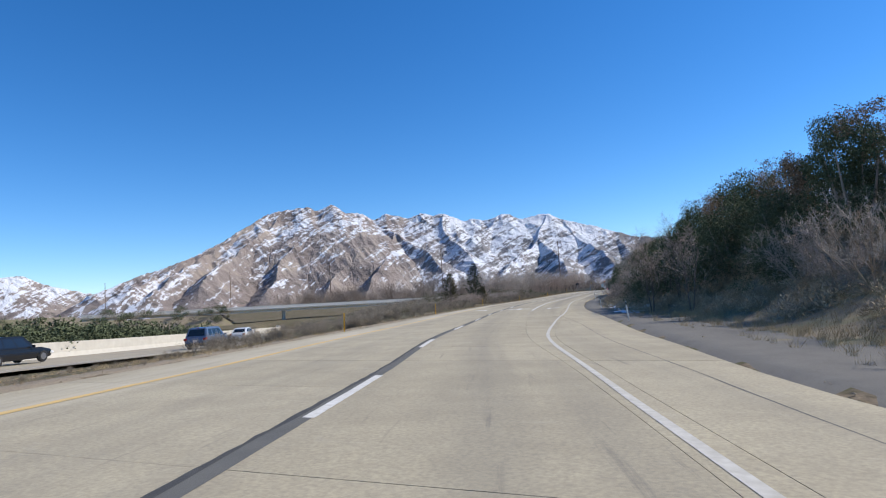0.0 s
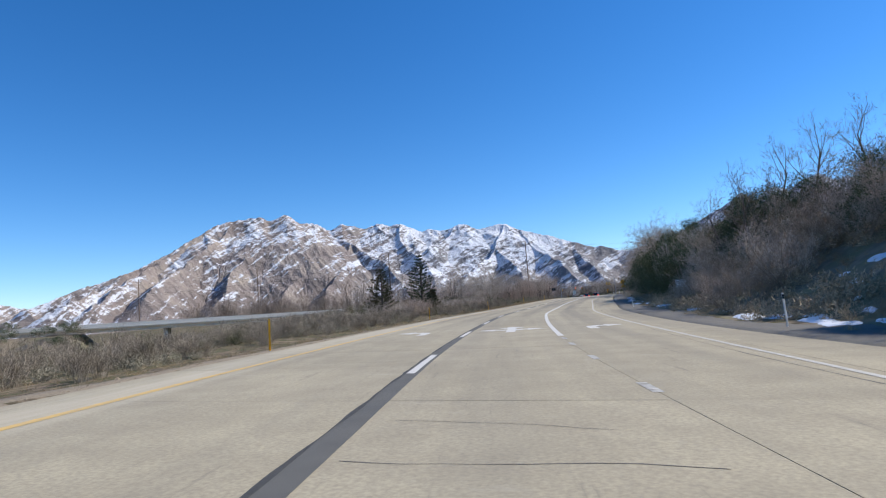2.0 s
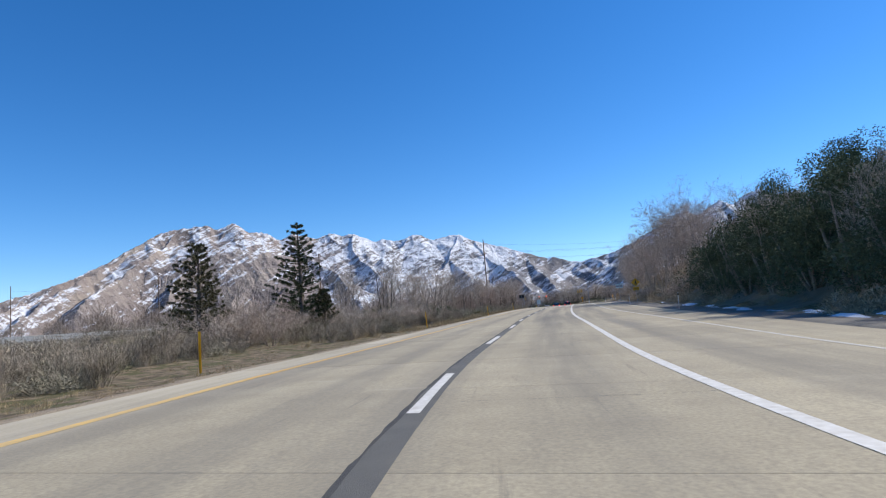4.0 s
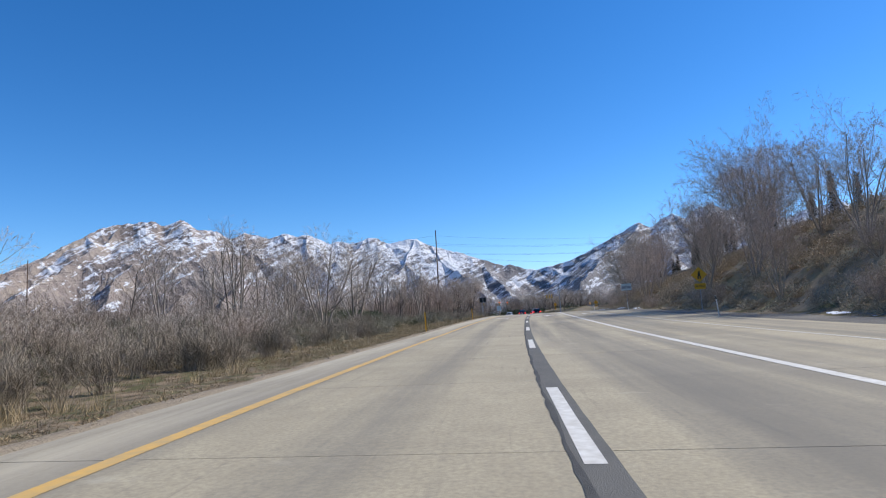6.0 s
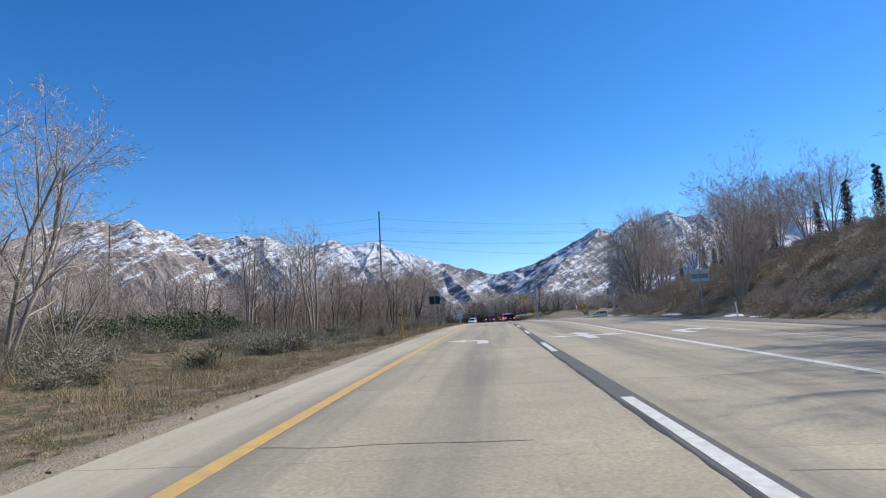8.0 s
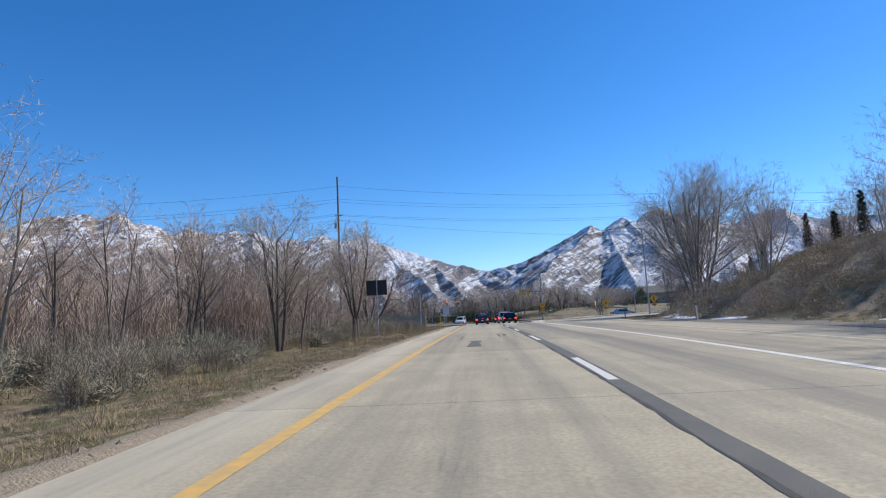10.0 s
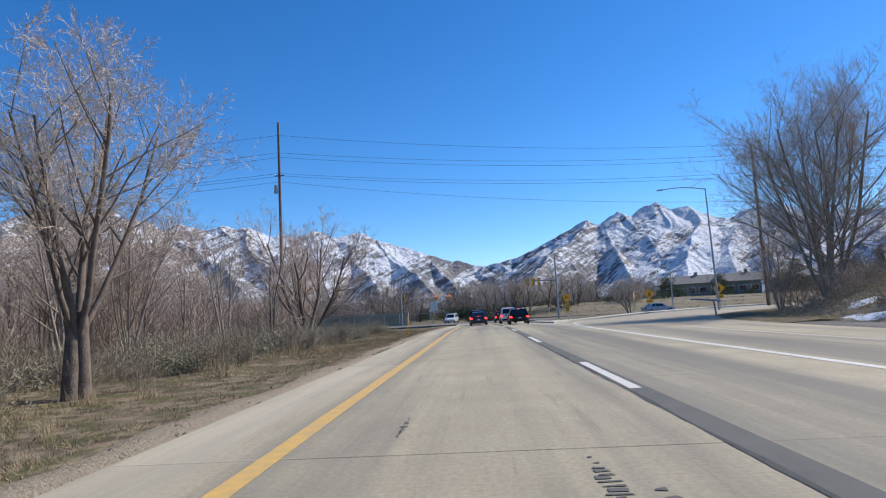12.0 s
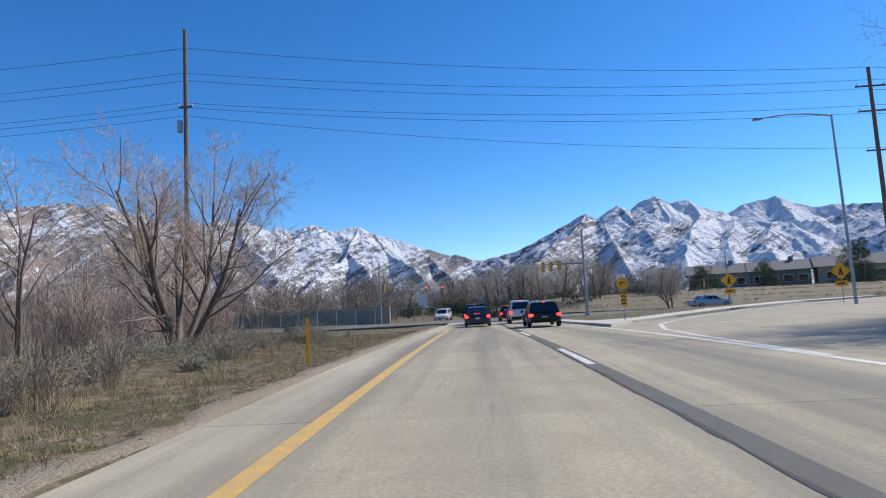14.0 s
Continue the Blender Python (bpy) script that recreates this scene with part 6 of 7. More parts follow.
YP = "yellow delineator posts"
for x, y, a in ((11.77, -214.0, 0.03), (4.25, -182.36, 0.02), (-2.0, -146.4, 0.0), (-2.6, -119.4, -0.05), (-3.0, -89.0, -0.02), (-3.6, -57.6, -0.04), (-4.48, 3.2, 0.01)):
    post("delineator_post", "thin yellow plastic delineator post on the verge", "road post", YP, x, y, 1.17, POST_YELLOW, POST_YELLOW, a, 0.3 if y < -130 else 0.1)
for x, y, a in ((26.8, -208.5, -0.08), (21.7, -179.5, -0.03), (16.85, -147.0, -0.1), (14.6, -119, 0.03), (13.5, -90.4, -0.09), (13.6, -56.2, -0.11), (12.9, -22.5, -0.04)):
    post("delineator_post", "white plastic delineator post leaning on the shoulder", "road post", "white delineator posts", x, y, 1.12, POST_WHITE, SIGN_BLACK, a, 0.2)


# ---- signs ----
def sign_post(ob, h, lean=0.0, x=0.0, y=0.03):
    bm = bmesh.new()
    rod(bm, (x, y, -0.3), (x, y, h), 0.03, sides=8)
    return part("post", bm, STEEL, ob)


def plate_of(points, thick=0.006):
    """A flat plate facing -y."""
    bm = bmesh.new()
    face = bm.faces.new([bm.verts.new((x, 0, z)) for x, z in points])
    made = bmesh.ops.extrude_face_region(bm, geom=[face])
    bmesh.ops.translate(bm, vec=(0, thick, 0), verts=[g for g in made["geom"] if isinstance(g, bmesh.types.BMVert)])
    bmesh.ops.recalc_face_normals(bm, faces=bm.faces)
    return bm


def rect(x0, x1, z0, z1):
    return [(x0, z0), (x1, z0), (x1, z1), (x0, z1)]


def moved(bm, x, y, z):
    bmesh.ops.translate(bm, vec=(x, y, z), verts=bm.verts)
    return bm


def bars(parent, items, mat, y=-0.004):
    for x0, x1, z0, z1 in items:
        part("bar", moved(plate_of(rect(x0, x1, z0, z1), 0.003), 0, y, 0), mat, parent)


def lettering(text, size, mat, parent, x, y, z):
    cu = bpy.data.curves.new("lettering", "FONT")
    cu.body, cu.size, cu.align_x, cu.align_y, cu.extrude = text, size, "CENTER", "CENTER", 0.001
    tmp = new("lettering", cu)
    me = bpy.data.meshes.new_from_object(tmp)
    bpy.data.objects.remove(tmp)
    me.materials.clear()
    me.materials.append(mat)
    ob = new("lettering", me)
    ob.parent = parent
    ob.matrix_local = Matrix.Translation((x, y, z)) @ Matrix.Rotation(radians(90), 4, "X")
    return ob


def stand(x, y, turn):
    lift = -curve(PROFILE, y) if x > 4 and 10 < y < 70 else 0.0
    return Matrix.Translation((x, y, ground_z(x, y) + lift)) @ Matrix.Rotation(turn, 4, "Z")


def diamond(s):
    h = s * 0.7071
    return [(0, -h), (h, 0), (0, h), (-h, 0)]


def warning_sign(label, x, y, turn, zc, size, symbol, plaque="", bars_below=False):
    ob = thing("warning_sign", stand(x, y, turn), label, "road sign")
    sign_post(ob, zc + size * 0.6)
    board = part("board", moved(plate_of(diamond(size)), 0, -0.01, zc), SIGN_YELLOW, ob)
    bars(board, [(a, b, zc + c, zc + d) for a, b, c, d in symbol], SIGN_BLACK, -0.014)
    if plaque or bars_below:
        low = zc - size * 0.7071 - 0.26
        pl = part("plaque", moved(plate_of(rect(-0.38, 0.38, -0.2, 0.2)), 0, -0.01, low), SIGN_YELLOW, ob)
        if plaque:
            lettering(plaque, 0.2, SIGN_BLACK, pl, 0, -0.016, low)
        else:
            bars(pl, [(-0.26, 0.2, low - 0.05, low + 0.05)], SIGN_BLACK, -0.014)
    return ob


FIGURE = [(-0.05, 0.07, 0.12, 0.24), (-0.08, 0.08, -0.1, 0.1), (-0.12, -0.02, -0.3, -0.1), (0.03, 0.12, -0.3, -0.1)]
warning_sign("yellow diamond crossing sign above a small plaque", 15.05, -81.0, 0.05, 1.96 - ground_z(15.05, -81.0), 0.78, FIGURE, "AHEAD")
ws = thing("regulatory_sign", stand(21.1, -143.4, 0.25), "white sign with dark lines among branches", "road sign")
sign_post(ws, 1.4)
b = part("board", moved(plate_of(rect(-0.48, 0.48, -0.34, 0.34)), 0, -0.01, 1.1), SIGN_WHITE, ws)
bars(b, [(-0.38, 0.3, 1.28, 1.34), (-0.2, 0.2, 1.07, 1.15), (-0.36, 0.36, 0.85, 0.93)], STEEL, -0.014)
ws = thing("guide_sign", stand(14.83, -47.1, 0.05), "pale green white board on a single post", "road sign")
zc = 2.62 - ground_z(14.83, -47.1)
sign_post(ws, zc + 0.3, y=-0.04)
b = part("board", moved(plate_of(rect(-0.62, 0.62, -0.42, 0.42)), 0, -0.01, zc), SIGN_PALE, ws)
bars(b, [(-0.56, -0.06, zc - 0.2, zc + 0.1), (0.06, 0.56, zc - 0.2, zc + 0.1)], STEEL, -0.014)
ws = thing("sign_back", stand(-5.02, -28.1, 0.0), "dark backs of two sign panels on one post", "road sign", "")
zc = 2.68 - ground_z(-5.02, -28.1)
sign_post(ws, zc + 0.42, y=-0.04)
for x0, x1 in ((-0.56, -0.015), (0.015, 0.52)):
    part("panel", moved(plate_of(rect(x0, x1, -0.4, 0.37), 0.012), 0, 0.0, zc), SIGN_BLACK, ws)
ws = thing("chevron_sign", stand(7.7, 22.3, 0.0), "yellow marker sign with chevrons on the island nose", "road sign")
sign_post(ws, 2.5)
b = part("board", moved(plate_of([(0.34 * math.cos(k * 0.5236), 0.34 * math.sin(k * 0.5236)) for k in range(12)]), 0, -0.01, 2.25), SIGN_YELLOW, ws)
bars(b, [(-0.16, 0.16, 2.26, 2.32), (-0.16, -0.1, 2.12, 2.26)], SIGN_BLACK, -0.014)
b = part("panel", moved(plate_of(rect(-0.16, 0.16, -0.42, 0.42)), 0, -0.01, 1.42), SIGN_YELLOW, ws)
for k in range(4):
    part("chevron", moved(plate_of([(-0.15, -0.06), (0, 0.04), (0.15, -0.06), (0.15, 0.02), (0, 0.12), (-0.15, 0.02)], 0.003), 0, -0.014, 1.1 + 0.2 * k), SIGN_BLACK, b)
warning_sign("yellow diamond warning sign with a lower plaque", 24.8, 31.8, -0.35, 2.5, 0.86, FIGURE, "", True)
warning_sign("yellow diamond warning sign beside the slip road", 18.4, 34.8, -0.3, 2.35, 0.8, FIGURE, "", True)
warning_sign("yellow sign seen almost edge on", 17.0, 36.0, 1.2, 2.2, 0.76, FIGURE)


# ---- lamps, power line ----
def street_lamp(x, y, h, reach, turn, lean, label):
    ob = thing("street_lamp", stand(x, y, turn) @ Matrix.Rotation(lean, 4, "Y"), label, "street lamp", "street lamps")
    bm = bmesh.new()
    rod(bm, (0, 0, -0.3), (0, 0, h * 0.97), 0.11, 0.06, 12)
    rod(bm, (0, 0, -0.2), (0, 0, 0.25), 0.17, 0.16, 12)
    part("pole", bm, STEEL, ob)
    pts = [Vector((-reach * t, 0, h * 0.965 + 0.55 * math.sin(t * 1.9) * (1 - 0.25 * t))) for t in (0, 0.1, 0.25, 0.5, 0.75, 1)]
    t = Tubes()
    t.add(pts, [0.055, 0.052, 0.05, 0.045, 0.04, 0.038], 8)
    mesh_object("arm", t.v, t.f, STEEL, ob)
    bm = bmesh.new()
    e = pts[-1]
    box(bm, (e.x - 0.55, -0.13, e.z - 0.07), (e.x + 0.05, 0.13, e.z + 0.06), 0.04)
    part("lamp_head", bm, STEEL, ob, "flat grey lamp head")
    return ob


street_lamp(22.9, 27.2, 12.75, 4.0, -0.2, -0.012, "tall grey street lamp with a long curved arm")
street_lamp(29.2, 62.5, 6.6, 1.6, 0.4, 0.0, "short grey street lamp beside the far street")
POLES = [(-300, 22.0, 24.5), (-206, 25.0, 24.5), (-142, 27.3, 24.0), (-79.4, 29.6, 24.6), (-22.07, 31.8, 23.8), (32.7, 38.5, 19.0), (90, 46, 20)]


def utility_pole(x, y, top, arms, label):
    z0 = ground_z(x, y)
    ob = thing("utility_pole", Matrix.Translation((x, y, z0)), label, "power pole", "power poles")
    bm = bmesh.new()
    rod(bm, (0, 0, -0.5), (0, 0, top - z0), 0.21, 0.13, 12)
    part("pole", bm, WOOD_POLE, ob)
    for z, w in arms:
        bm = bmesh.new()
        box(bm, (-w, -0.07, z - z0 - 0.06), (w, 0.07, z - z0 + 0.06), 0.01)
        part("crossarm", bm, WOOD_POLE, ob)
        for sx in (-w * 0.9, w * 0.9):
            bm = bmesh.new()
            rod(bm, (sx, 0, z - z0 + 0.06), (sx, 0, z - z0 + 0.26), 0.05, 0.03, 8)
            part("insulator", bm, SIGN_WHITE, ob)
    return ob


utility_pole(-22.07, 31.8, 23.8, ((17.6, 0.55),), "very tall weathered wooden power pole")
for x, y, top in POLES[:4]:
    utility_pole(x, y, top, ((17.6, 0.55),), "distant wooden power pole")
utility_pole(32.7, 38.5, 19.0, ((17.4, 1.2), (15.3, 1.2), (12.0, 0.9)), "wooden power pole with three crossarms")
bm = bmesh.new()
rod(bm, (-0.42, -0.1, 16.0), (-0.42, -0.1, 16.9), 0.2, 0.2, 12)
part("transformer", bm, STEEL, bpy.data.objects["utility_pole"])


def wire(a, b, sag, label, name="power_line"):
    n = 18
    pts = []
    for i in range(n + 1):
        t = i / n
        p = Vector(a).lerp(Vector(b), t)
        p.z -= 4 * sag * t * (1 - t)
        pts.append(p)
    t = Tubes()
    t.add(pts, [0.016] * (n + 1), 4)
    return tagged(mesh_object(name, t.v, t.f, DARK_STEEL), label, "power line", "overhead wires")


HEIGHTS = [(22.3, 0.0), (20.2, -0.25), (19.8, 0.25), (17.75, -0.5), (17.7, 0.5), (16.9, 0.0)]
RIGHT = [(19.0, 0), (17.55, -1.1), (17.55, 1.1), (15.45, -1.1), (15.45, 1.1), (12.2, 0.0)]
for (h, dx), (hr, dr) in zip(HEIGHTS, RIGHT):
    for (x0, y0, t0), (x1, y1, t1) in zip(POLES[1:4], POLES[2:5]):
        wire((x0, y0 + dx, h), (x1, y1 + dx, h), 1.0, "thin dark overhead wire between poles")
    wire((-22.07, 31.8 + dx, h), (32.7, 38.5 + dr, hr), 0.9, "thin dark overhead wire across the road")
    wire((32.7, 38.5 + dr, hr), (90, 46 + dr, hr), 1.0, "thin dark overhead wire between poles")


# ---- bent pipe post at the edge of the slip lane ----
pipe = thing("pipe_post", stand(15.2, 6.9, 0.0), "pale galvanised pipe post with a bent top bar", "post")
bm = bmesh.new()
rod(bm, (0, 0, -0.3), (-0.18, 0, 1.36), 0.06, 0.055, 10)
part("upright", bm, STEEL, pipe)
bm = bmesh.new()
rod(bm, (0.06, 0, 1.36), (-1.45, 0.5, 1.52), 0.055, 0.05, 10)
part("top_bar", bm, STEEL, pipe)
bm = bmesh.new()
rod(bm, (0.05, 0, 1.36), (0.24, -0.02, 1.33), 0.1, 0.1, 12)
part("end_cap", bm, POST_WHITE, pipe, "white end cap")

# ---- traffic signals ----
def signal_head(parent, x, y, z, lit, turn=0.0):
    head = part("signal_head", box(bmesh.new(), (-0.17, -0.12, -0.52), (0.17, 0.12, 0.52), 0.03), SIGN_YELLOW_DARK, parent)
    head.matrix_local = Matrix.Translation((x, y, z)) @ Matrix.Rotation(turn, 4, "Z")
    for k, dz in enumerate((0.34, 0.0, -0.34)):
        bm = bmesh.new()
        rod(bm, (0, -0.12, dz), (0, -0.15, dz), 0.13, 0.13, 16)
        part("lens", bm, SIGNAL_RED if (lit and k == 0) else SIGN_BLACK, head)
        bm = bmesh.new()
        rod(bm, (0, -0.12, dz + 0.15), (0, -0.34, dz + 0.13), 0.025, 0.02, 6)
        part("visor", bm, SIGN_YELLOW_DARK, head)


def signal_mast(x, y, h, arm, arm_z, heads, turn, lit, label):
    ob = thing("traffic_signal", stand(x, y, 0), label, "traffic signal", "traffic signals")
    bm = bmesh.new()
    rod(bm, (0, 0, -0.3), (0, 0, h), 0.16, 0.09, 12)
    rod(bm, (0, 0, -0.2), (0, 0, 0.3), 0.24, 0.2, 12)
    part("pole", bm, STEEL, ob)
    bm = bmesh.new()
    rod(bm, (0, 0, arm_z), (arm[0], arm[1], arm_z + 0.35), 0.09, 0.05, 10)
    part("mast_arm", bm, STEEL, ob)
    for t in heads:
        signal_head(ob, arm[0] * t, arm[1] * t - 0.2, arm_z + 0.05, lit, turn)
    return ob


signal_mast(9.7, 46.5, 8.2, (-3.4, 5.0), 5.0, (0.6, 0.8, 1.0), 0.9, False, "steel signal mast with yellow cased heads")
signal_mast(-17.0, 94.5, 7.5, (9.4, 6.0), 5.3, (0.68, 0.99), 0.0, True, "far signal mast with two red lights lit")

lone = thing("traffic_signal", stand(-14.6, 72.1, 0), "grey signal pole with one yellow cased head", "traffic signal", "traffic signals")
bm = bmesh.new()
rod(bm, (0, 0, -0.3), (0, 0, 8.6), 0.13, 0.08, 12)
part("pole", bm, STEEL, lone)
bm = bmesh.new()
rod(bm, (0, 0, 3.3), (2.4, 0.3, 4.1), 0.05, 0.04, 8)
part("mast_arm", bm, STEEL, lone)
signal_head(lone, 0.5, -0.15, 4.9, False)
info = thing("street_sign", stand(-9.9, 84.0, 0), "pale blue sign panel on a thin pole", "road sign")
bm = bmesh.new()
rod(bm, (0, 0, -0.3), (0, 0, 4.6), 0.05, 0.05, 8)
part("post", bm, STEEL, info)
part("panel", moved(plate_of(rect(-0.7, 0.7, -0.9, 0.9), 0.02), 0, -0.06, 3.4), SIGN_PALE, info, "pale blue grey panel")

# ---- cars ----
def hull_part(name, points, mat, parent, bevel=0.05, label=""):
    bm = bmesh.new()
    for p in points:
        bm.verts.new(p)
    bmesh.ops.convex_hull(bm, input=bm.verts[:])
    bmesh.ops.dissolve_limit(bm, angle_limit=radians(3), verts=bm.verts[:], edges=bm.edges[:])
    bmesh.ops.bevel(bm, geom=[e for e in bm.edges if e.calc_face_angle(0) > radians(12)], offset=bevel, segments=2, affect="EDGES")
    return part(name, bm, mat, parent, label, smooth=False)


def pane_of(name, pts, mat, parent, label=""):
    """A thin pane over four corners, pushed out along its normal."""
    a, b, c, d = [Vector(p) for p in pts]
    n = (b - a).cross(d - a).normalized()
    bm = bmesh.new()
    lo = [bm.verts.new(p - n * 0.004) for p in (a, b, c, d)]
    hi = [bm.verts.new(p + n * 0.006) for p in (a, b, c, d)]
    bm.faces.new(hi)
    bm.faces.new(lo[::-1])
    for i in range(4):
        bm.faces.new((lo[i], lo[(i + 1) % 4], hi[(i + 1) % 4], hi[i]))
    return part(name, bm, mat, parent, label)


def car(label, m, paint_mat, length, width, height, kind, lit, group="cars on the road"):
    ob = thing("car", m, label, "car", group)
    L, W, H = length / 2, width / 2, height
    belt = H * (0.58 if kind == "suv" else 0.62)
    low = 0.26 if kind == "suv" else 0.2
    pts = []
    for y, w, z0, z1 in ((-L, 0.86, low + 0.14, belt * 0.8), (-L + 0.08, 0.94, low + 0.06, belt * 0.97), (-L + 0.5, 1.0, low, belt), (0.3, 1.0, low, belt), (L - 0.9, 0.98, low, belt * 0.93), (L - 0.15, 0.9, low + 0.04, belt * 0.76), (L, 0.74, low + 0.14, belt * 0.62)):
        for s in (-1, 1):
            pts += [(s * W * w * 0.93, y, z0), (s * W * w, y, (z0 + z1) * 0.52), (s * W * w * 0.95, y, z1)]
    hull_part("body", pts, paint_mat, ob, 0.04)
    if kind == "suv":
        rb, rt, ft, fb = -L + 0.16, -L + 0.5, 0.35, 1.15
    else:
        rb, rt, ft, fb = -L + 0.55, -L + 1.25, 0.3, 1.2
    tw, bw = W * 0.74, W * 0.93
    cab = [(s * bw, rb, belt - 0.03) for s in (-1, 1)] + [(s * bw, fb, belt - 0.08) for s in (-1, 1)] + [(s * tw, rt, H - 0.05) for s in (-1, 1)] + [(s * tw, ft, H - 0.04) for s in (-1, 1)] + [(s * tw * 0.92, (rt + ft) / 2, H) for s in (-1, 1)]
    hull_part("cabin", cab, paint_mat, ob, 0.04)

    def lerp(a, b, t):
        return tuple(p + (q - p) * t for p, q in zip(a, b))

    def quad_on(a, b, c, d, u0, u1, v0, v1):
        def at_uv(u, v):
            return lerp(lerp(a, b, u), lerp(d, c, u), v)
        return [at_uv(u0, v0), at_uv(u1, v0), at_uv(u1, v1), at_uv(u0, v1)]

    z_b, z_t = belt - 0.03, H - 0.05
    pane_of("rear_window", quad_on((-bw, rb, z_b), (bw, rb, z_b), (tw, rt, z_t), (-tw, rt, z_t), 0.09, 0.91, 0.14, 0.86), GLASS, ob, "dark rear window")
    pane_of("windscreen", quad_on((bw, fb, z_b - 0.05), (-bw, fb, z_b - 0.05), (-tw, ft, z_t), (tw, ft, z_t), 0.07, 0.93, 0.1, 0.9), GLASS, ob, "dark windscreen")
    for s in (-1, 1):
        a, b, c, d = (s * bw, fb, z_b - 0.05), (s * bw, rb, z_b), (s * tw, rt, z_t), (s * tw, ft, z_t)
        if s < 0:
            a, b, c, d = b, a, d, c
        cuts = ((0.1, 0.36), (0.39, 0.64), (0.67, 0.88))
        for u0, u1 in cuts:
            if s < 0:
                u0, u1 = 1 - u1, 1 - u0
            pane_of("side_window", quad_on(b, a, d, c, 1 - u1, 1 - u0, 0.16, 0.86), GLASS, ob, "dark side window")
        for y in (-L + 0.85, L - 0.9):
            bm = bmesh.new()
            r = 0.36 if kind == "suv" else 0.32
            rod(bm, (s * (W - 0.2), y, r), (s * (W + 0.005), y, r), r, r, 20)
            bmesh.ops.bevel(bm, geom=[e for e in bm.edges if e.calc_face_angle(0) > 1.0], offset=0.04, segments=2, affect="EDGES")
            wheel = part("wheel", bm, TYRE, ob, "black tyre")
            bm = bmesh.new()
            rod(bm, (s * (W - 0.02), y, r), (s * (W + 0.014), y, r), r * 0.62, r * 0.56, 16)
            part("rim", bm, RIM, wheel)
        x0, x1 = sorted((s * W * 0.97, s * W * 0.68))
        bm = box(bmesh.new(), (x0, -L - 0.012, belt * 0.72), (x1, -L + 0.22, belt * 0.93), 0.03)
        part("tail_lamp", bm, BRAKE_ON if lit else LAMP_RED, ob, "red tail lamp")
        bm = box(bmesh.new(), (x0, L - 0.28, belt * 0.5), (x1, L - 0.02, belt * 0.63), 0.03)
        part("headlamp", bm, SIGN_WHITE, ob)
        xs = s * (W + 0.1)
        bm = box(bmesh.new(), (xs - 0.09, fb - 0.45, belt - 0.02), (xs + 0.09, fb - 0.32, belt + 0.12), 0.03)
        part("wing_mirror", bm, paint_mat, ob)
    bm = box(bmesh.new(), (-0.09 * W, rt + 0.02, H - 0.06), (0.09 * W, rt + 0.1, H - 0.02)) if kind == "suv" else box(bmesh.new(), (-0.2, rb + 0.1, belt + 0.02), (0.2, rb + 0.2, belt + 0.07))
    part("high_brake_lamp", bm, BRAKE_ON if lit else LAMP_RED, ob)
    bm = box(bmesh.new(), (-W * 0.82, -L - 0.03, low + 0.1), (W * 0.82, -L + 0.2, low + 0.34), 0.04)
    part("rear_bumper", bm, TYRE if kind == "suv" else paint_mat, ob, "dark rear bumper")
    bm = box(bmesh.new(), (-0.16, -L - 0.02, belt * 0.62), (0.16, -L + 0.06, belt * 0.76), 0.01)
    part("number_plate", bm, PLATE, ob, "plain grey plate")
    return ob


def on_lane(x, y, turn=0.0, z=None):
    a = math.atan2(lane(y + 2) - lane(y - 2), 4)
    return Matrix.Translation((x, y, (road_z(x, y) if z is None else z) + 0.012)) @ Matrix.Rotation(-a + turn, 4, "Z")


car("dark blue saloon waiting with brake lamps lit", on_lane(-0.6, 33.0), PAINT_NAVY, 4.7, 1.84, 1.46, "sedan", True)
car("black people carrier waiting ahead of the saloon", on_lane(-0.85, 41.0), PAINT_BLACK, 4.9, 1.95, 1.78, "suv", True)
car("black estate car braking in the next lane", on_lane(3.2, 23.8), PAINT_BLACK, 4.6, 1.82, 1.44, "suv", True)
car("white off-roader waiting with brake lamps lit", on_lane(2.75, 38.0), PAINT_PEARL, 4.7, 1.9, 1.82, "suv", True)
car("dark red hatchback at the head of the queue", on_lane(2.2, 47.5, 0, -0.47), PAINT_RED, 4.3, 1.8, 1.5, "suv", True)
car("white people carrier coming out of the crossing", Matrix.Translation((-6.0, 74, ground_z(-6.0, 74) + 0.05)) @ Matrix.Rotation(3.0, 4, "Z"), PAINT_PEARL, 4.6, 1.85, 1.7, "suv", False)
car("silver saloon on the far street", Matrix.Translation((26.6, 61.5, -0.49)) @ Matrix.Rotation(-1.4, 4, "Z"), PAINT_SILVER, 4.8, 1.85, 1.45, "sedan", False)


def on_mainline(x, y):
    a = math.atan2(curve(MAINLINE, y + 4) - curve(MAINLINE, y - 4), 8)
    return Matrix.Translation((x, y, ml_z(x, y) + 0.012)) @ Matrix.Rotation(-a, 4, "Z")


car("slate blue off-roader on the main carriageway", on_mainline(-7.4, -204.0), PAINT_BLUE, 4.8, 1.95, 1.78, "suv", False)
car("black off-roader on the main carriageway", on_mainline(-8.4, -219.5), PAINT_BLACK, 5.0, 1.95, 1.72, "suv", False)
car("white saloon further along the main carriageway", on_mainline(-18.6, -186.5), PAINT_PEARL, 4.7, 1.85, 1.5, "sedan", False)

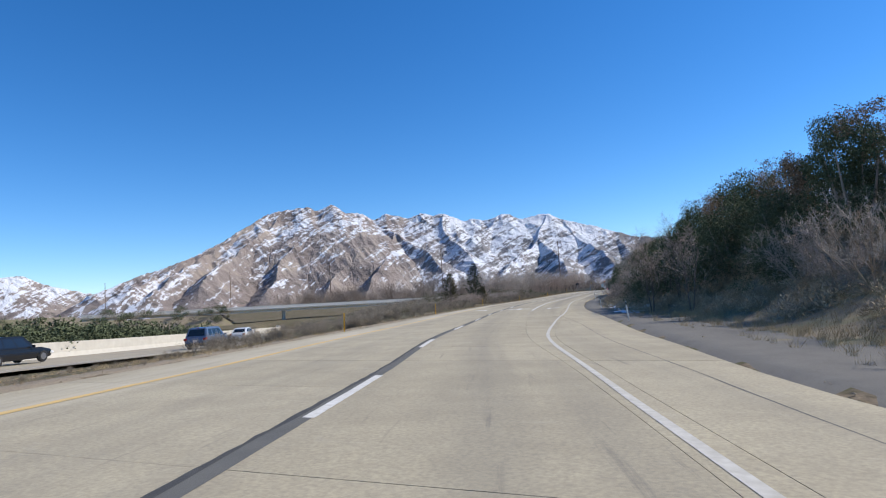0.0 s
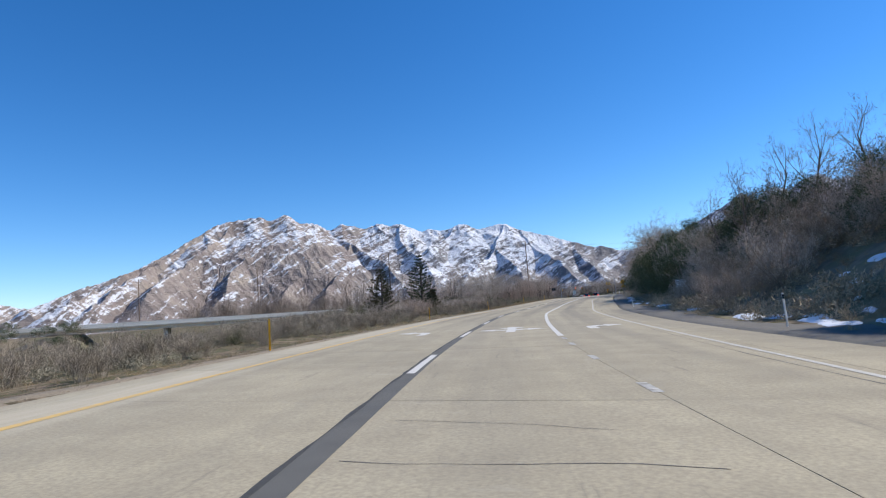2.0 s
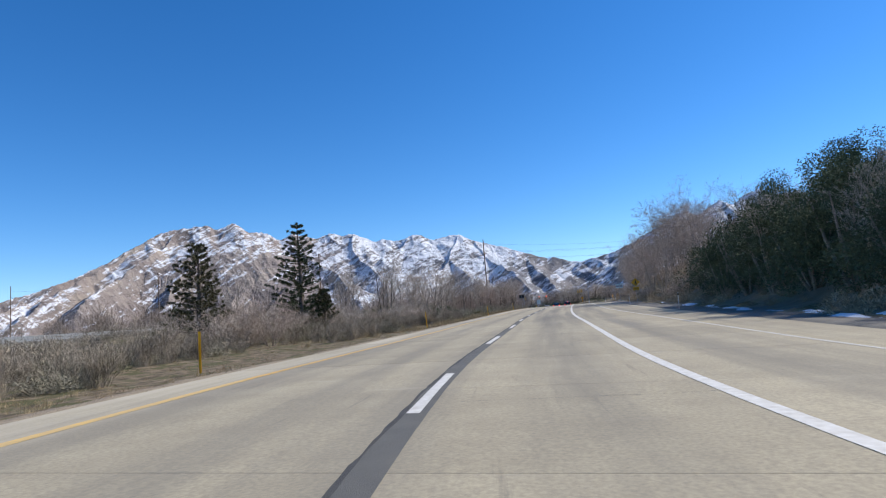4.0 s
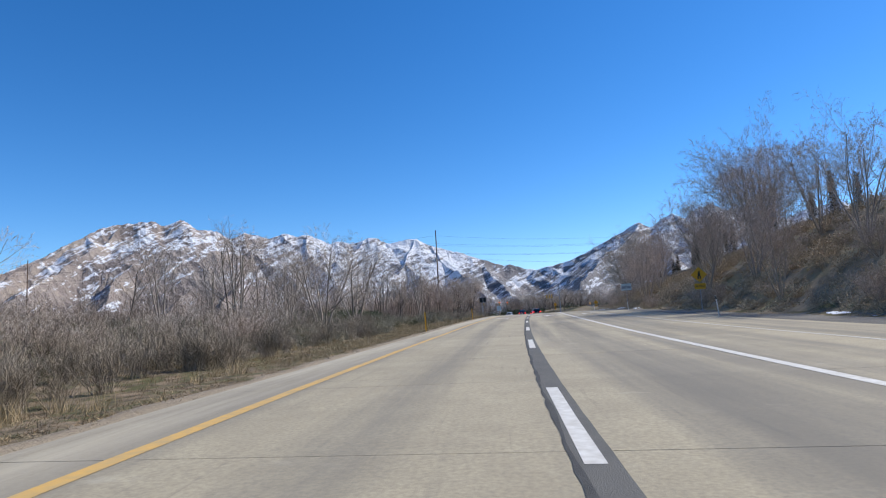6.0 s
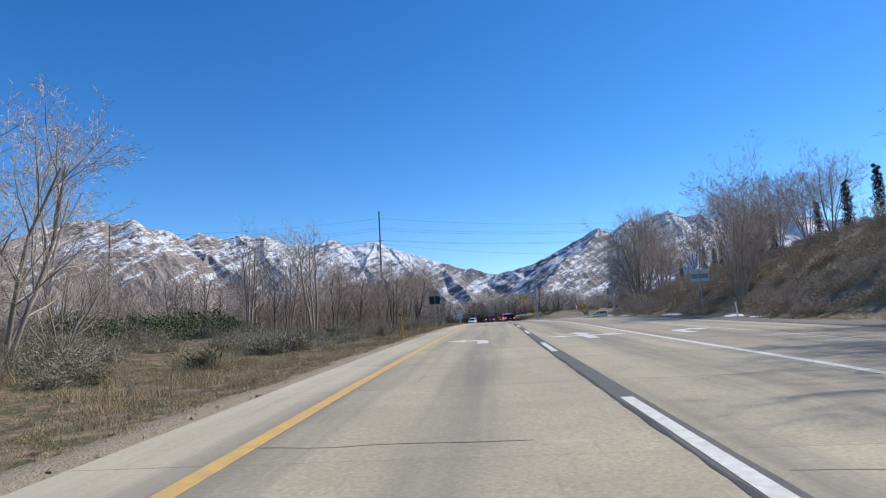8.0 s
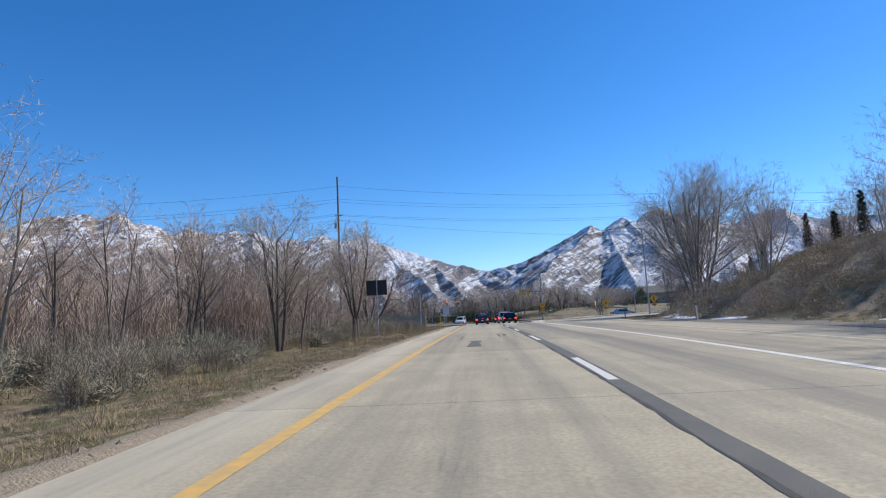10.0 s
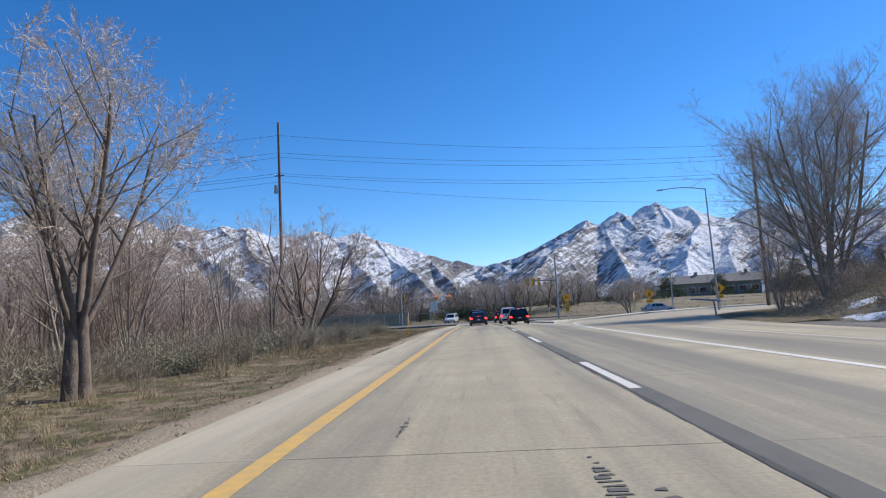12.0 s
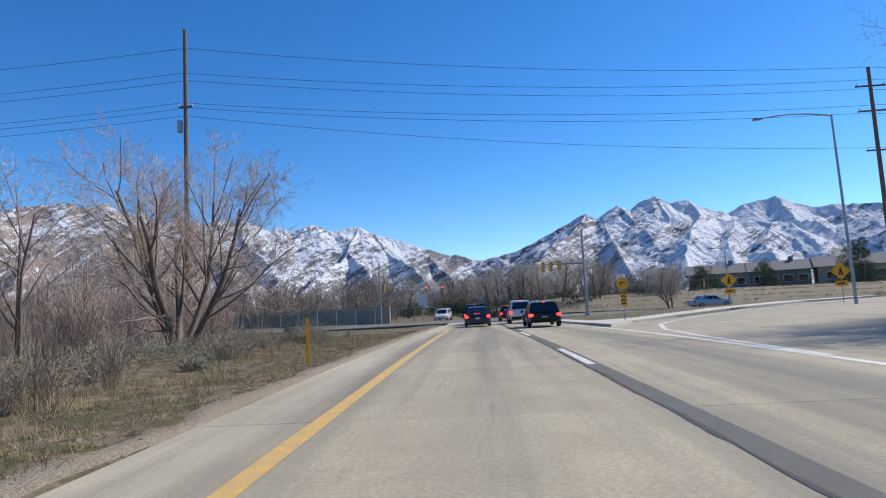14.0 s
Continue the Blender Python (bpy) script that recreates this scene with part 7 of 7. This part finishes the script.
# ---- overpass ----
def beam(parent, name, a, b, u0, u1, z0, z1, mat, label=""):
    """A long box from a to b (x, y, top), offset sideways u0..u1 and z0..z1 from the top."""
    a, b = Vector(a), Vector(b)
    d = Vector((b.x - a.x, b.y - a.y, 0)).normalized()
    n = Vector((-d.y, d.x, 0))
    bm = bmesh.new()
    vs = [[bm.verts.new(p + n * u + Vector((0, 0, z))) for u, z in ((u0, z0), (u1, z0), (u1, z1), (u0, z1))] for p in (a, b)]
    bm.faces.new(vs[0])
    bm.faces.new(vs[1][::-1])
    for k in range(4):
        bm.faces.new((vs[0][k], vs[1][k], vs[1][(k + 1) % 4], vs[0][(k + 1) % 4]))
    bmesh.ops.recalc_face_normals(bm, faces=bm.faces)
    return part(name, bm, mat, parent, label)


A, B = (-18, -44.1, 0.85), (-196, -181.7, 3.2)
B = tuple(Vector(A).lerp(Vector(B), 0.6))
bridge = thing("overpass", Matrix.Identity(4), "pale concrete overpass crossing the main carriageway", "bridge")
# parapets and girders take the sunlit colour, the deck edge between stays darker
beam(bridge, "parapet", A, B, 0.0, 0.25, -0.8, 0.0, PARAPET, "pale concrete parapet")
beam(bridge, "parapet", A, B, -11.5, -11.25, -0.8, 0.0, PARAPET)
beam(bridge, "deck", A, B, -11.7, 0.45, -1.05, -0.8, CONCRETE_PALE)
for u in (-0.9, -4.0, -7.2, -10.4):
    beam(bridge, "girder", A, B, u, u + 0.5, -1.75, -1.05, PARAPET, "pale concrete girder")
for s in (0.3, 0.6):
    p = Vector(A).lerp(Vector(B), s)
    d = (Vector(B) - Vector(A)).normalized()
    for u in (-1.6, -9.4):
        bm = bmesh.new()
        q = p + Vector((-d.y, d.x, 0)) * u
        rod(bm, (q.x, q.y, -6.5), (q.x, q.y, p.z - 1.75), 0.5, 0.5, 16)
        part("pier", bm, CONCRETE_PALE, bridge)


# earth bank behind the bridge's end
ev, ef = [], []
start, way = Vector(B), (Vector(B) - Vector(A)).normalized()
cross = Vector((-way.y, way.x, 0))
for i in range(33):
    p = start + way * ((i - 7) * 6.0 - 6)
    top = -5.0 if i < 2 else (p.z - 1.95 if i < 9 else p.z - 0.1)
    for u, z in ((22, -5.0), (9, max(-5.2, top - 3.2)), (3, top), (-13, top), (-26, -5.0)):
        q = p + cross * (u + 1.5 * noise.noise((i * 0.5, u * 0.3, 1)))
        ev.append((q.x, q.y, z + 0.5 * noise.noise((i * 0.4, u * 0.2, 5))))
    if i:
        ef += [(5 * i - 5 + k, 5 * i - 4 + k, 5 * i + 1 + k, 5 * i + k) for k in range(4)]
structure(mesh_object("embankment", ev, ef, SLOPE, smooth=True), "brown earth bank carrying the road to the overpass", "embankment")
bank_spots = []
for _ in range(380):
    k = pr.uniform(-40, 120)
    q = start + way * k + cross * pr.uniform(3, 20)
    s = pr.uniform(0.9, 2.0)
    bank_spots.append((q.x, q.y, max(-4.6, q.z - 0.2 - max(0, ((q - start - way * k).length - 3) * 0.42)), pr.uniform(0, 6), s, s))


# ---- houses ----
def house(x, y, turn, w, d, h, roof_h, wall, roof, windows, label):
    z0 = ground_z(x, y) - 0.3
    ob = thing("house", Matrix.Translation((x, y, z0)) @ Matrix.Rotation(turn, 4, "Z"), label, "house", "houses behind the street")
    bm = bmesh.new()
    v = [(-w / 2, -d / 2, 0), (w / 2, -d / 2, 0), (w / 2, d / 2, 0), (-w / 2, d / 2, 0)]
    lo = [bm.verts.new(p) for p in v]
    hi = [bm.verts.new((px, py, h)) for px, py, _ in v]
    g0, g1 = bm.verts.new((-w / 2, 0, h + roof_h - 0.1)), bm.verts.new((w / 2, 0, h + roof_h - 0.1))
    bm.faces.new((lo[0], lo[1], hi[1], hi[0]))
    bm.faces.new((lo[2], lo[3], hi[3], hi[2]))
    bm.faces.new((lo[1], lo[2], hi[2], g1, hi[1]))
    bm.faces.new((lo[3], lo[0], hi[0], g0, hi[3]))
    part("wall", bm, wall, ob)
    bm = bmesh.new()
    e = 0.6
    rows = []
    for px in (-w / 2 - e, w / 2 + e):
        rows.append([bm.verts.new((px, py, z)) for py, z in ((-d / 2 - e, h - 0.35), (0, h + roof_h), (d / 2 + e, h - 0.35), (d / 2 + e, h - 0.2), (0, h + roof_h + 0.17), (-d / 2 - e, h - 0.2))])
    for k in range(6):
        bm.faces.new((rows[0][k], rows[1][k], rows[1][(k + 1) % 6], rows[0][(k + 1) % 6]))
    bm.faces.new(rows[0])
    bm.faces.new(rows[1][::-1])
    bmesh.ops.recalc_face_normals(bm, faces=bm.faces)
    part("roof", bm, roof, ob)
    part("chimney", box(bmesh.new(), (w * 0.2, -0.4, h), (w * 0.2 + 0.8, 0.4, h + roof_h + 0.9)), wall, ob)
    for wx, wz, ww, wh in windows:
        fr = part("window", box(bmesh.new(), (wx - ww / 2 - 0.08, -d / 2 - 0.05, wz - 0.08), (wx + ww / 2 + 0.08, -d / 2 + 0.06, wz + wh + 0.08)), SIGN_WHITE, ob, "white framed window")
        part("pane", box(bmesh.new(), (wx - ww / 2, -d / 2 - 0.07, wz), (wx + ww / 2, -d / 2 - 0.045, wz + wh)), GLASS, fr)
    return ob


TWO_ROWS = [(u * 2.7, z, 1.6, 1.25) for u in (-1.4, -0.45, 0.5, 1.45) for z in (0.7, 3.5)]
for x, y, turn, w, wall, text in ((49.5, 119, -0.3, 11.5, WALL_TAUPE, "two storey taupe house with balconies"), (60, 115, -0.35, 10.5, WALL_GREEN, "two storey grey green house with balconies"),
                                  (71.5, 110, -0.4, 12, WALL_TAN, "two storey tan house with balconies"), (85, 104, -0.45, 13, WALL_GREEN, "long two storey house behind the trees")):
    home = house(x, y, turn, w, 8.5, 6.0, 1.7, wall, ROOF_GREY, TWO_ROWS, text)
    for u in (-0.25, 0.25):
        part("balcony", box(bmesh.new(), (u * w - 1.9, -5.6, 2.75), (u * w + 1.9, -4.2, 2.95), 0.02), ROOF_GREY, home, "dark balcony floor")
        for k in range(9):
            part("baluster", box(bmesh.new(), (u * w - 1.85 + k * 0.46, -5.58, 2.95), (u * w - 1.79 + k * 0.46, -5.52, 3.85)), ROOF_GREY, home)
        part("handrail", box(bmesh.new(), (u * w - 1.9, -5.6, 3.85), (u * w + 1.9, -5.5, 3.95)), ROOF_GREY, home)
house(-3.5, 165, 0.1, 10, 8, 4.0, 2.8, WALL_TAN, ROOF_GREY, [(-2, 1, 1.5, 1.3), (2, 1, 1.5, 1.3)], "small gabled house beyond the crossing")
house(-26, 150, 0.3, 16, 9, 4.0, 1.6, WALL_TAUPE, ROOF_GREY, [(-4, 1, 1.6, 1.3), (3, 1, 1.6, 1.3)], "low grey building beyond the crossing")

# grassy bank beyond the slip road
gbv, gbf = [], []
edge_line = [(9, 70), (20, 67.5), (40, 69), (60, 75), (90, 87), (130, 104)]
for i, (x, y) in enumerate(edge_line):
    for k, (dy, z) in enumerate(((0, -0.45), (3, 0.4), (8, 1.2), (16, 1.75), (26, 1.5), (34, -0.5))):
        gbv.append((x - dy * 0.45, y + dy, -0.4 if i == 0 else z + (0.12 * math.sin(i * 2.3 + k) if k else 0)))
    if i:
        gbf += [(6 * i - 6 + k, 6 * i + k, 6 * i + 1 + k, 6 * i - 5 + k) for k in range(5)]
structure(mesh_object("grass_bank", gbv, gbf, SLOPE, smooth=True), "low straw coloured bank beyond the slip road", "bank")
bank_grass = []
for _ in range(2400):
    u = pr.random() * 4.99
    i = int(u)
    (xa, ya), (xb, yb) = edge_line[i], edge_line[i + 1]
    dy = pr.uniform(0.5, 22)
    x, y = xa + (xb - xa) * (u - i), ya + (yb - ya) * (u - i)
    bank_grass.append((x - dy * 0.45, y + dy, (0.0 if dy < 2 else 0.55 if dy < 6 else 1.2 if dy < 12 else 1.6) * (0.4 if i == 0 else 1), pr.uniform(0, 6), pr.uniform(0.8, 1.8), pr.uniform(0.6, 1.3)))
scatter("dry_grass", tufts, bank_grass, STRAW, "straw grass on the bank beyond the slip road", "grass")

# ---- chain link fence and wall on the left before the crossing ----
fence = thing("fence", Matrix.Identity(4), "grey chain link fence before the crossing", "fence")
for i in range(4, 17):
    x, y = -46 + 2.5 * i, 66 - 0.35 * i
    z = ground_z(x, y)
    bm = bmesh.new()
    rod(bm, (x, y, z - 0.3), (x, y, z + 2.1), 0.045, 0.045, 8)
    part("fence_post", bm, STEEL, fence)
    if i < 16:
        x2, y2 = x + 2.5, y - 0.35
        for dz in (0.1, 2.05):
            bm = bmesh.new()
            rod(bm, (x, y, z + dz), (x2, y2, ground_z(x2, y2) + dz), 0.025, 0.025, 6)
            part("rail", bm, STEEL, fence)
wall = thing("roadside_wall", Matrix.Identity(4), "low grey concrete wall behind the fence", "wall")
beam(wall, "wall_body", (-44, 80.3, 1.7), (-14, 76, 1.7), 0, 0.4, -2.8, 0, CONCRETE)
cab = thing("utility_cabinet", stand(-13.8, 30.2, 0.2), "small dark green utility box on the grass", "utility box")
part("cabinet_body", box(bmesh.new(), (-0.45, -0.35, -0.1), (0.45, 0.35, 0.75), 0.03), SIGN_GREEN, cab)
part("lid", box(bmesh.new(), (-0.48, -0.38, 0.75), (0.48, 0.38, 0.82), 0.02), SIGN_GREEN, cab)

# ---- woods and hedges in the distance ----
far_tree = [shrub_template(60 + i, 34, 1.0, 0.36, 0.006, 6) for i in range(5)]
fr_ = random.Random(77)
woods_spots = []
while len(woods_spots) < 420:
    zone = fr_.random()
    if zone < 0.3:
        x, y = fr_.uniform(-130, -12), fr_.uniform(72, 190)
    elif zone < 0.55:
        x, y = fr_.uniform(-10, 70), fr_.uniform(118, 240)
    elif zone < 0.85:
        x, y = fr_.uniform(-150, -46), fr_.uniform(-30, 70)
    else:
        x, y = fr_.uniform(45, 140), fr_.uniform(95, 200)
    if (x > 0 and 0.28 < x / (y + 27) < 0.58) or not clear(x, y, 2) or abs((x + 18) * 0.61 - (y + 44.1) * 0.79 * 1.0) < 16 and x < -40:
        continue
    s = fr_.uniform(5.0, 10.5)
    woods_spots.append((x, y, ground_z(x, y), fr_.uniform(0, 6.28), s, s * fr_.uniform(0.85, 1.1)))
scatter("far_woods", far_tree, woods_spots, TWIG_FAR, "brown leafless woods in the distance", "woods")
hedge = [leaf_cloud(120 + i, [(fr_.gauss(0, 0.5), fr_.gauss(0, 0.5), 0.25 + 0.6 * fr_.random(), 0.4) for k in range(9)], 620, 0.11, 0.6) for i in range(3)]
hs = []
for _ in range(70):
    x, y = fr_.uniform(-16, 38), fr_.uniform(112, 128)
    s = fr_.uniform(1.8, 3.6)
    hs.append((x, y, ground_z(x, y), fr_.uniform(0, 6.28), s, s * 0.9))
for _ in range(26):
    x, y = fr_.uniform(10, 34), 0
    y = 78 + 0.1 * x + fr_.uniform(0, 10)
    s = fr_.uniform(1.6, 3.2)
    hs.append((x, y, ground_z(x, y), fr_.uniform(0, 6.28), s, s * 1.1))
for x, y, s, k in ((40.3, 101, 1.25, 0), (42.6, 103, 1.15, 1), (51.5, 102.2, 1.2, 0), (52.8, 104, 1.0, 0), (63.9, 95.7, 1.5, 0), (66, 97, 1.3, 1), (57, 100, 0.8, 1)):
    ob = copy_thing((j1, j2)[k], place(x, y, 0.7 * x))
    ob.scale = (s, s, s * (1.25 if k == 0 else 1.0))
    tagged(ob, "dark evergreen tree beside the houses", "tree", "evergreens by the houses")
for _ in range(26):
    x, y = fr_.uniform(-62, -34), fr_.uniform(-42, -8)
    s = fr_.uniform(1.6, 2.6)
    hs.append((x, y, ground_z(x, y), fr_.uniform(0, 6.28), s, s))
for _ in range(60):
    y = fr_.uniform(-225, -150)
    x = curve(MAINLINE, y) - 9.5 - abs(fr_.gauss(0, 7))
    s = fr_.uniform(0.9, 2.0)
    hs.append((x, y, ground_z(x, y), fr_.uniform(0, 6.28), s, s))
for _ in range(30):
    y = fr_.uniform(-62, -42)
    x = -17.2 - 0.1 * (y + 62) + fr_.uniform(-3.5, 1.5)
    s = fr_.uniform(0.9, 1.45)
    hs.append((x, y, ground_z(x, y), fr_.uniform(0, 6.28), s, s))
for _ in range(46):
    y = fr_.uniform(-222, -182)
    x = curve(MAINLINE, y) - 9.0 - abs(fr_.gauss(0, 3.5))
    s = fr_.uniform(1.8, 3.2)
    hs.append((x, y, ground_z(x, y), fr_.uniform(0, 6.28), s, s * 0.9))
for _ in range(14):
    x, y = fr_.uniform(-33, -22), fr_.uniform(-49, -36)
    s = fr_.uniform(1.6, 2.4)
    hs.append((x, y, ground_z(x, y), fr_.uniform(0, 6.28), s, s))
for _ in range(16):
    x, y = fr_.uniform(-3, 9), fr_.uniform(73.5, 80)
    s = fr_.uniform(1.0, 1.7)
    hs.append((x, y, ground_z(x, y), fr_.uniform(0, 6.28), s, s))
hs += bank_spots[::2]
scatter("sagebrush", sages_far, [(x, y, z, a, 1.4 * s, 1.3 * s) for x, y, z, a, s, t in bank_spots], SAGE, "grey brown brush on the overpass bank", "shrubs")
scatter("evergreen_thicket", hedge, hs, EVERGREEN, "dark evergreen thicket and hedges in the distance", "shrubs")
